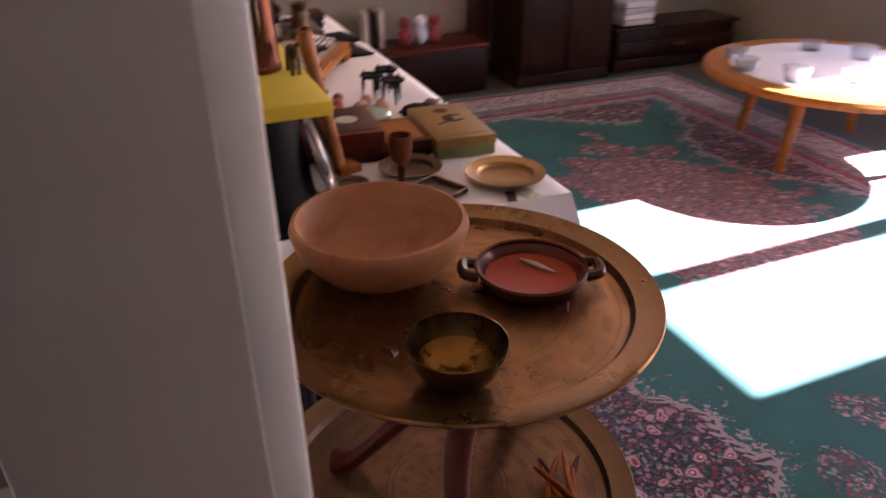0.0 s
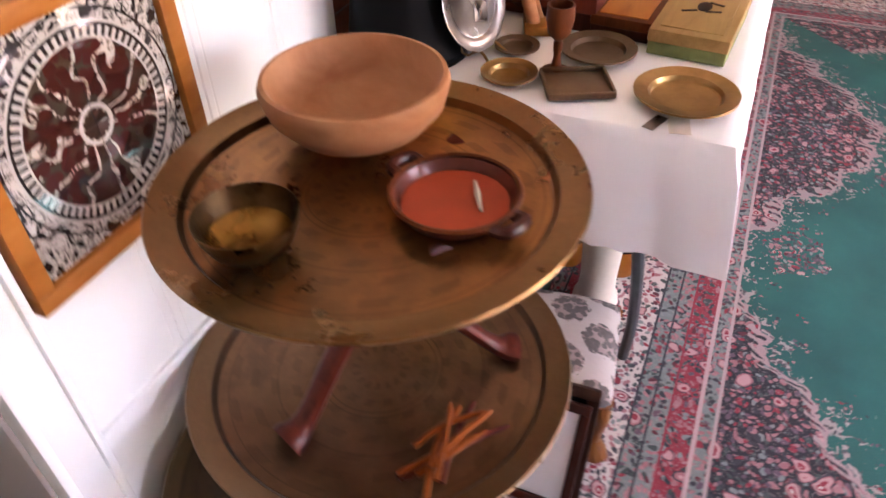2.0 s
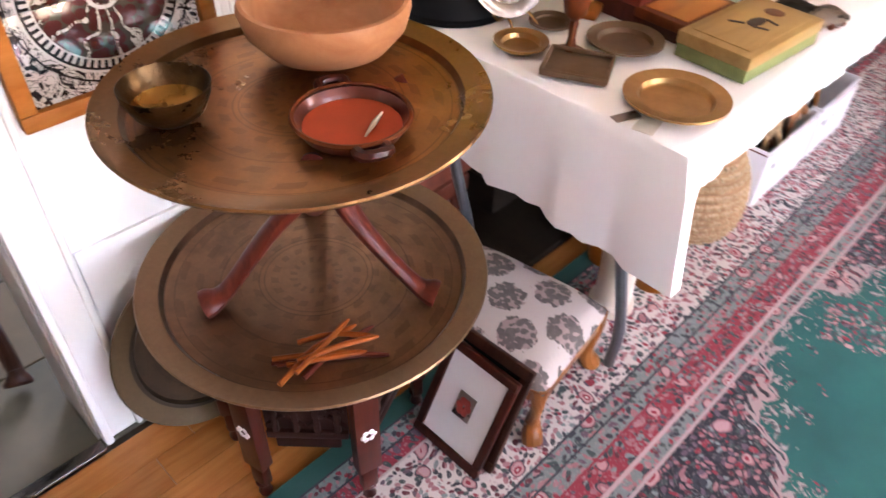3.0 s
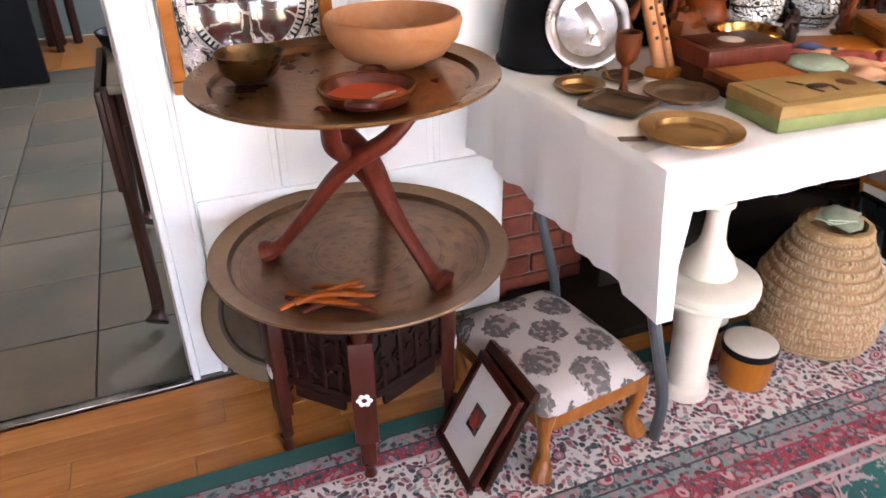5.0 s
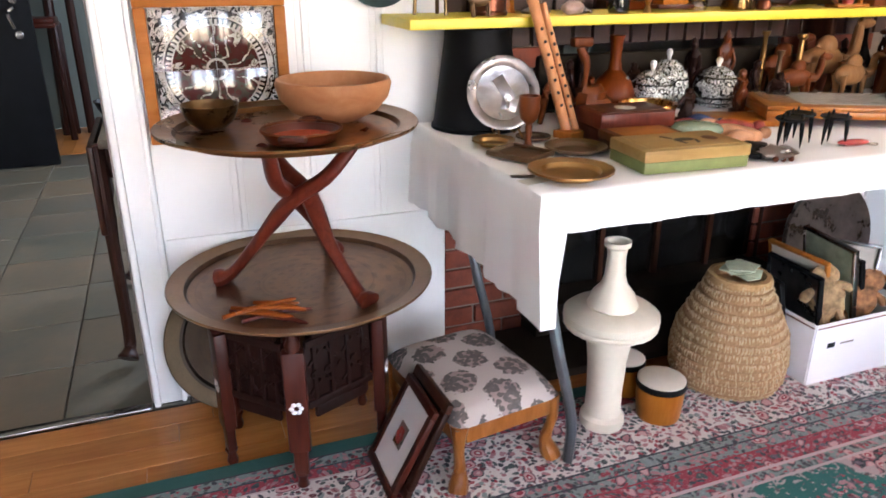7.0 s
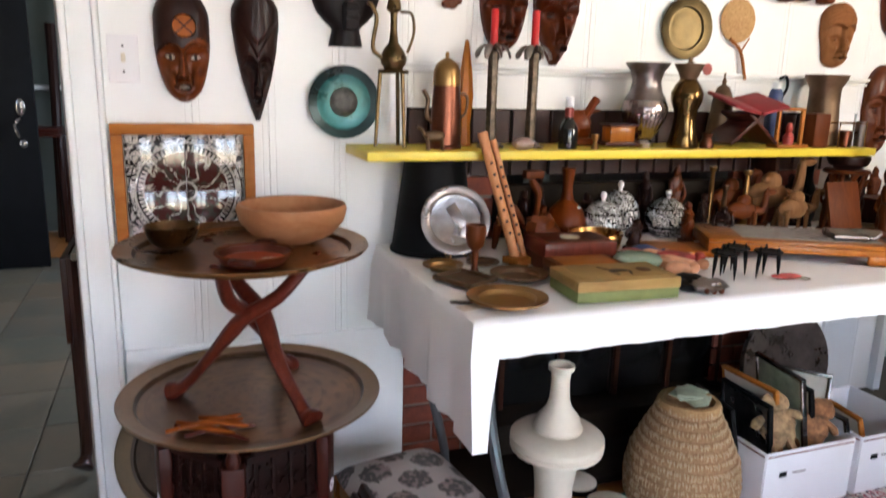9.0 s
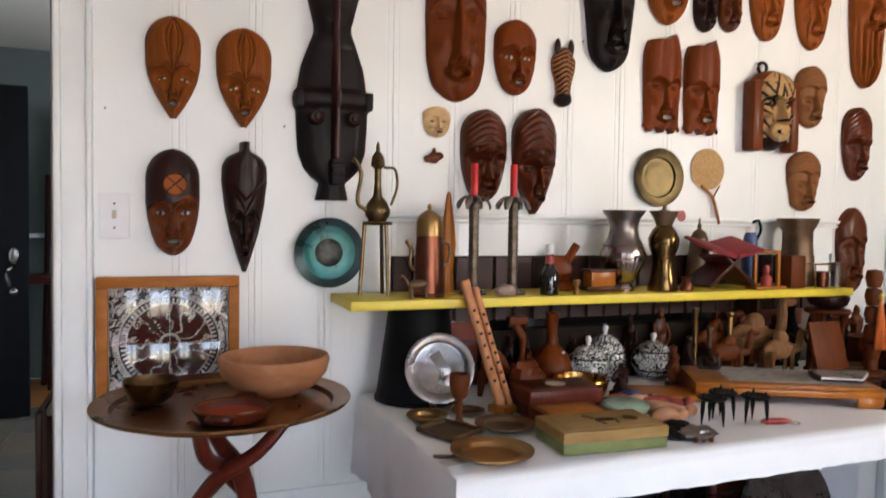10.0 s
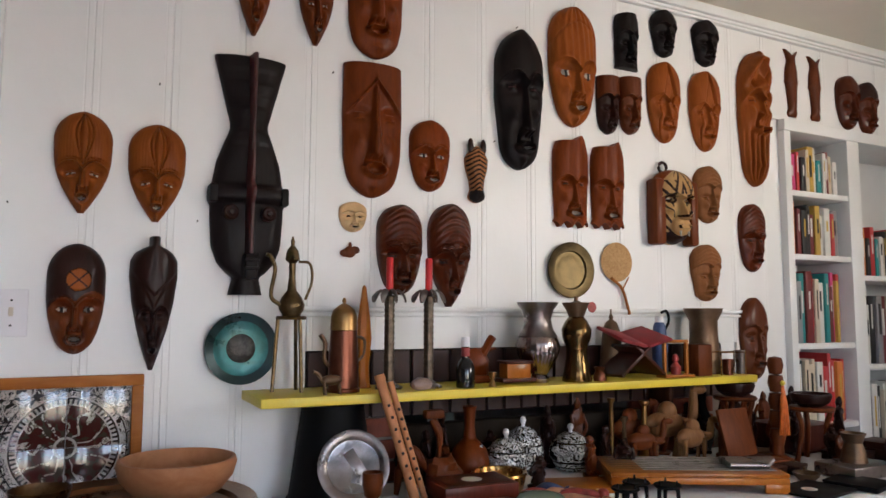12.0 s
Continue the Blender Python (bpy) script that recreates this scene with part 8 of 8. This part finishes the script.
# made-up board that darkens the shaded gap between bench and cupboard
solid("dark_curtain_panel", block(0, 0, 1.0, 0.16, 0.06, 2.0, 0.01), M["walnut"], "added dark board for the shaded gap beside the cupboard", "board", pose(2.11, 5.02, 0))

# round table in the sun
rt = thing("round_table", "round wooden coffee table with glossy pale top in sunlight", "table", pose(3.13, 3.02, 0))
part("top", lathe([(0, 0.4), (0.6, 0.4), (0.63, 0.41), (0.635, 0.43), (0.62, 0.445), (0, 0.445)], 72), M["honey"], rt)
part("runner", lathe([(0, 0.451), (0.5, 0.451), (0.505, 0.448), (0.505, 0.4455), (0, 0.4455)], 64), M["linen"], rt, "white round cloth")
for a in (50, 140, 230, 320):
    c, s = math.cos(radians(a + 150)), math.sin(radians(a + 150))
    part("leg", tube([(0.36 * c, 0.36 * s, 0.405), (0.43 * c, 0.43 * s, 0.009)], [0.035, 0.022], 12), M["honey"], rt)
M["crystal"] = surface("cut_crystal", (0.75, 0.78, 0.8), 0.08, scale=20, var=0.05)
M["crystal"].node_tree.nodes["Principled BSDF"].inputs["Transmission Weight"].default_value = 0.85
for k in range(7):
    a = k * 0.8
    turned("crystal_bowl", "small cut crystal dish on the round table", "glass dish", 3.0 + 0.35 * math.cos(a + 2.2), 3.1 + 0.33 * math.sin(a + 2.2), 0.452, [(0, 0), (0.04, 0), (0.045, 0.01), (0.06, 0.05 + 0.01 * (k % 3)), (0.055, 0.05 + 0.01 * (k % 3)), (0.04, 0.014), (0, 0.01)], "crystal", 20, "crystal dishes", flute=10, depth=0.08)

# ---- the next room ----
dr = tagged(new("door_1"), "open black painted door with silver lever handle", "door", "", "structure")
part("leaf", block(-3.02, -0.02, 1.02, 0.045, 0.8, 2.03, 0.003), M["black"], dr)
part("handle_plate", ball(-2.992, 0.3, 1.0, 0.006, 0.028, 0.05, 16), M["silver"], dr, "oval silver plate")
part("handle_plate", ball(-2.992, 0.3, 0.78, 0.006, 0.024, 0.024, 16), M["silver"], dr, "oval silver plate")
part("lever", tube(curve_points([(-2.99, 0.3, 0.93), (-2.955, 0.3, 0.93), (-2.95, 0.27, 0.9), (-2.96, 0.29, 0.82)], 10), 0.011, 8), M["silver"], dr, "silver lever")
ch = thing("carved_chair", "dark carved wooden chair with red seat in the next room", "chair", pose(-3.95, 0.34, 0))
part("back_post", tube(curve_points([(0, 0.0, 0.0), (0.02, 0.02, 0.5), (0.0, 0.03, 1.0), (0.02, 0.04, 1.55)], 12), [0.035] * 13, 10), M["m_dark"], ch)
part("seat", block(0.1, -0.05, 0.78, 0.3, 0.25, 0.03, 0.008), M["mahogany"], ch)
part("cushion", block(0.1, -0.05, 0.81, 0.28, 0.24, 0.035, 0.012), M["mahogany"], ch, "dark red cushion")
for dx, dy in ((0.2, -0.16), (-0.02, -0.16), (0.2, 0.06), (-0.02, 0.06)):
    part("leg", tube(curve_points([(dx, dy, 0.78), (dx + 0.03, dy, 0.4), (dx, dy, 0)], 8), 0.024, 8), M["m_dark"], ch)
b = None
for k in range(5):
    b = ball(0.02 * math.sin(k * 2), 0.01, 1.42 + 0.13 * k, 0.06, 0.055, 0.075, 14, b, 0.4)
solid("carved_pole", tube([(0, 0, 0), (0, 0, 1.4)], 0.03, 10, b), M["m_dark"], "tall carved red-brown pole with stacked heads", "carving", pose(-3.97, 0.5, 0))
b = None
for k in range(6):
    b = tube(curve_points([(0.07, 0.02 + 0.006 * k, 1.75), (0.09, 0.02 + 0.006 * k, 1.5), (0.08, 0.02 + 0.006 * k, 1.15)], 6), 0.004, 6, b)
solid("red_ribbon", b, M["doll_red"], "red ribbons hanging from the carved pole", "ribbon", pose(-3.97, 0.47, 0))
ws = tagged(part("wall_shelf_board", block(OX + 0.12, 0.6, 1.1, 0.2, 1.6, 0.03, 0.004), M["trim"]), "plain pale shelf on the far wall", "shelf")
dt = thing("drop_leaf_table", "dark wooden drop-leaf table behind the doorway", "table", pose(-0.6, 1.035, 0))
part("top", block(0, 0.03, 0.7, 0.78, 0.42, 0.025, 0.005), M["slate"], dt, "worn grey-brown top")
part("leaf", block(0.13, -0.205, 0.56, 0.46, 0.018, 0.26, 0.004), M["walnut"], dt)
part("apron", block(0, 0.0, 0.64, 0.66, 0.34, 0.1, 0.004), M["walnut"], dt)
for dx in (-0.32, 0.335):
    for dy in (-0.19, 0.2):
        pts = curve_points([(dx, dy, 0.69), (dx, dy, 0.4), (dx, dy, 0.1), (dx + 0.02, dy - 0.005, 0.05), (dx + 0.035, dy - 0.012, 0.03)], 16)
        part("leg", tube(pts, [0.022] * 4 + [0.018] * 8 + [0.02, 0.026, 0.03, 0.032, 0.03][: len(pts) - 12], 10), M["walnut"], dt)
turned("dark_bowl", "small dark metal bowl on the drop-leaf table", "bowl", -0.53, 0.905, 0.713, [(0, 0), (0.04, 0), (0.06, 0.03), (0.07, 0.055), (0.062, 0.055), (0.04, 0.015), (0, 0.01)], "black", 28)

# ---- pieces of walls and floors ----
# panelling boards with a double bead at each joint
def board_mesh(w, z0, z1):
    h = w / 2 - 0.0003
    pr = [(-h, -0.012), (-h, -0.0018), (-h + 0.003, 0.0), (-h + 0.014, 0.0), (-h + 0.017, -0.0011), (-h + 0.02, 0.0), (h - 0.02, 0.0), (h - 0.017, -0.0011), (h - 0.014, 0.0), (h - 0.003, 0.0), (h, -0.0018), (h, -0.012)]
    b = bmesh.new()
    lo, hi = ([b.verts.new((x, y, z)) for y, x in pr] for z in (z0, z1))
    for i in range(len(pr)):
        j = (i + 1) % len(pr)
        b.faces.new((lo[i], lo[j], hi[j], hi[i]))
    b.faces.new(lo[::-1]), b.faces.new(hi)
    me = finish(b, False)
    me.materials.append(M["wall"])
    return me


BW = 0.196
EDGES = [0.9]
y = 1.195
while y < NORTH - 0.05:
    EDGES.append(y)
    y += BW
EDGES.append(NORTH)
for a, b in zip(EDGES, EDGES[1:]):
    mid = (a + b) / 2
    z0 = BRICK_Z if BRICK_Y0 < mid < BRICK_Y1 else BOOK_Z if mid > BOOK_Y0 - 0.02 else 0.0
    ob = part("board", board_mesh(b - a, z0, CEIL), M["wall"], wall_west)
    ob.location = (0, mid, 0)
ob = part("board", board_mesh(DOOR_Y0 - SOUTH, 0, CEIL), M["wall"], wall_west)
ob.location = (0, (SOUTH + DOOR_Y0) / 2, 0)
ob = part("board", board_mesh(DOOR_Y1 - DOOR_Y0, DOOR_H, CEIL), M["wall"], wall_west)
ob.location = (0, (DOOR_Y1 + DOOR_Y0) / 2, 0)


def brick_mesh(sx, sy, sz, mt):
    me = finish(block(0, 0, 0, sx, sy, sz, 0.003), False)
    me.materials.append(mt)
    return me


rnd = random.Random(5)
# brick darkened to carry the shade behind and under the shelf
dark_brick = surface("shelf_shaded_brick", (0.034, 0.009, 0.006), 0.5, scale=20, var=0.4, fine=140, bumps=0.3)
full, half = brick_mesh(0.03, 0.2, 0.057, M["brick"]), brick_mesh(0.03, 0.095, 0.057, M["brick"])
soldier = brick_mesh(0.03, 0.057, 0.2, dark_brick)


def brick(me, y, z):
    ob = new("brick", me)
    ob.parent = fireplace
    ob.location = (-0.018 + rnd.uniform(-0.002, 0.002), y, z)


for y0, y1 in ((1.787, 2.095), (3.0, 3.468)):
    for r in range(14):
        z = 0.034 + 0.067 * r
        y = y0 + (0.0 if r % 2 else -0.0)
        first = half if r % 2 else full
        while y < y1 - 0.09:
            w = 0.2 if (first is full and y + 0.2 <= y1 + 0.005) else 0.095
            brick(full if w > 0.1 else half, y + w / 2, z)
            first = full
            y += w + 0.01
for k in range(25):
    brick(soldier, 1.82 + 0.0672 * k, 1.036)

# oak boards by the doorway
plank = finish(block(0, 0, 0, 0.083, 0.6, 0.01, 0.0012), False)
plank.materials.append(M["oak"])
short = finish(block(0, 0, 0, 0.083, 0.35, 0.01, 0.0012), False)
short.materials.append(M["oak"])
for r in range(6):
    y = -1.1 + 0.17 * (r * 3 % 5)
    while y < 3.2:
        me, L = (plank, 0.6) if rnd.random() < 0.7 else (short, 0.35)
        ob = new("plank", me)
        ob.parent = floor
        ob.location = (0.087 + 0.084 * r, y + L / 2, -0.0055)
        y += L + 0.001
# slate tiles of the next room
TL = 0.33
tile = finish(block(0, 0, 0, TL - 0.006, TL - 0.006, 0.012, 0.002), False)
tile.materials.append(M["slate"])
for i in range(10):
    for j in range(9):
        ob = new("tile", tile)
        ob.parent = floor
        ob.location = (0.025 - TL * (i + 0.5), 0.67 + TL * (3.5 - j), -0.007 + rnd.uniform(-0.001, 0.001))
hallplank = finish(block(0, 0, 0, 0.9, 0.083, 0.012, 0.0012), False)
hallplank.materials.append(M["oak"])
for j in range(26):
    ob = new("plank", hallplank)
    ob.parent = floor
    ob.location = (-3.75, -0.3 + 0.084 * j, -0.007)
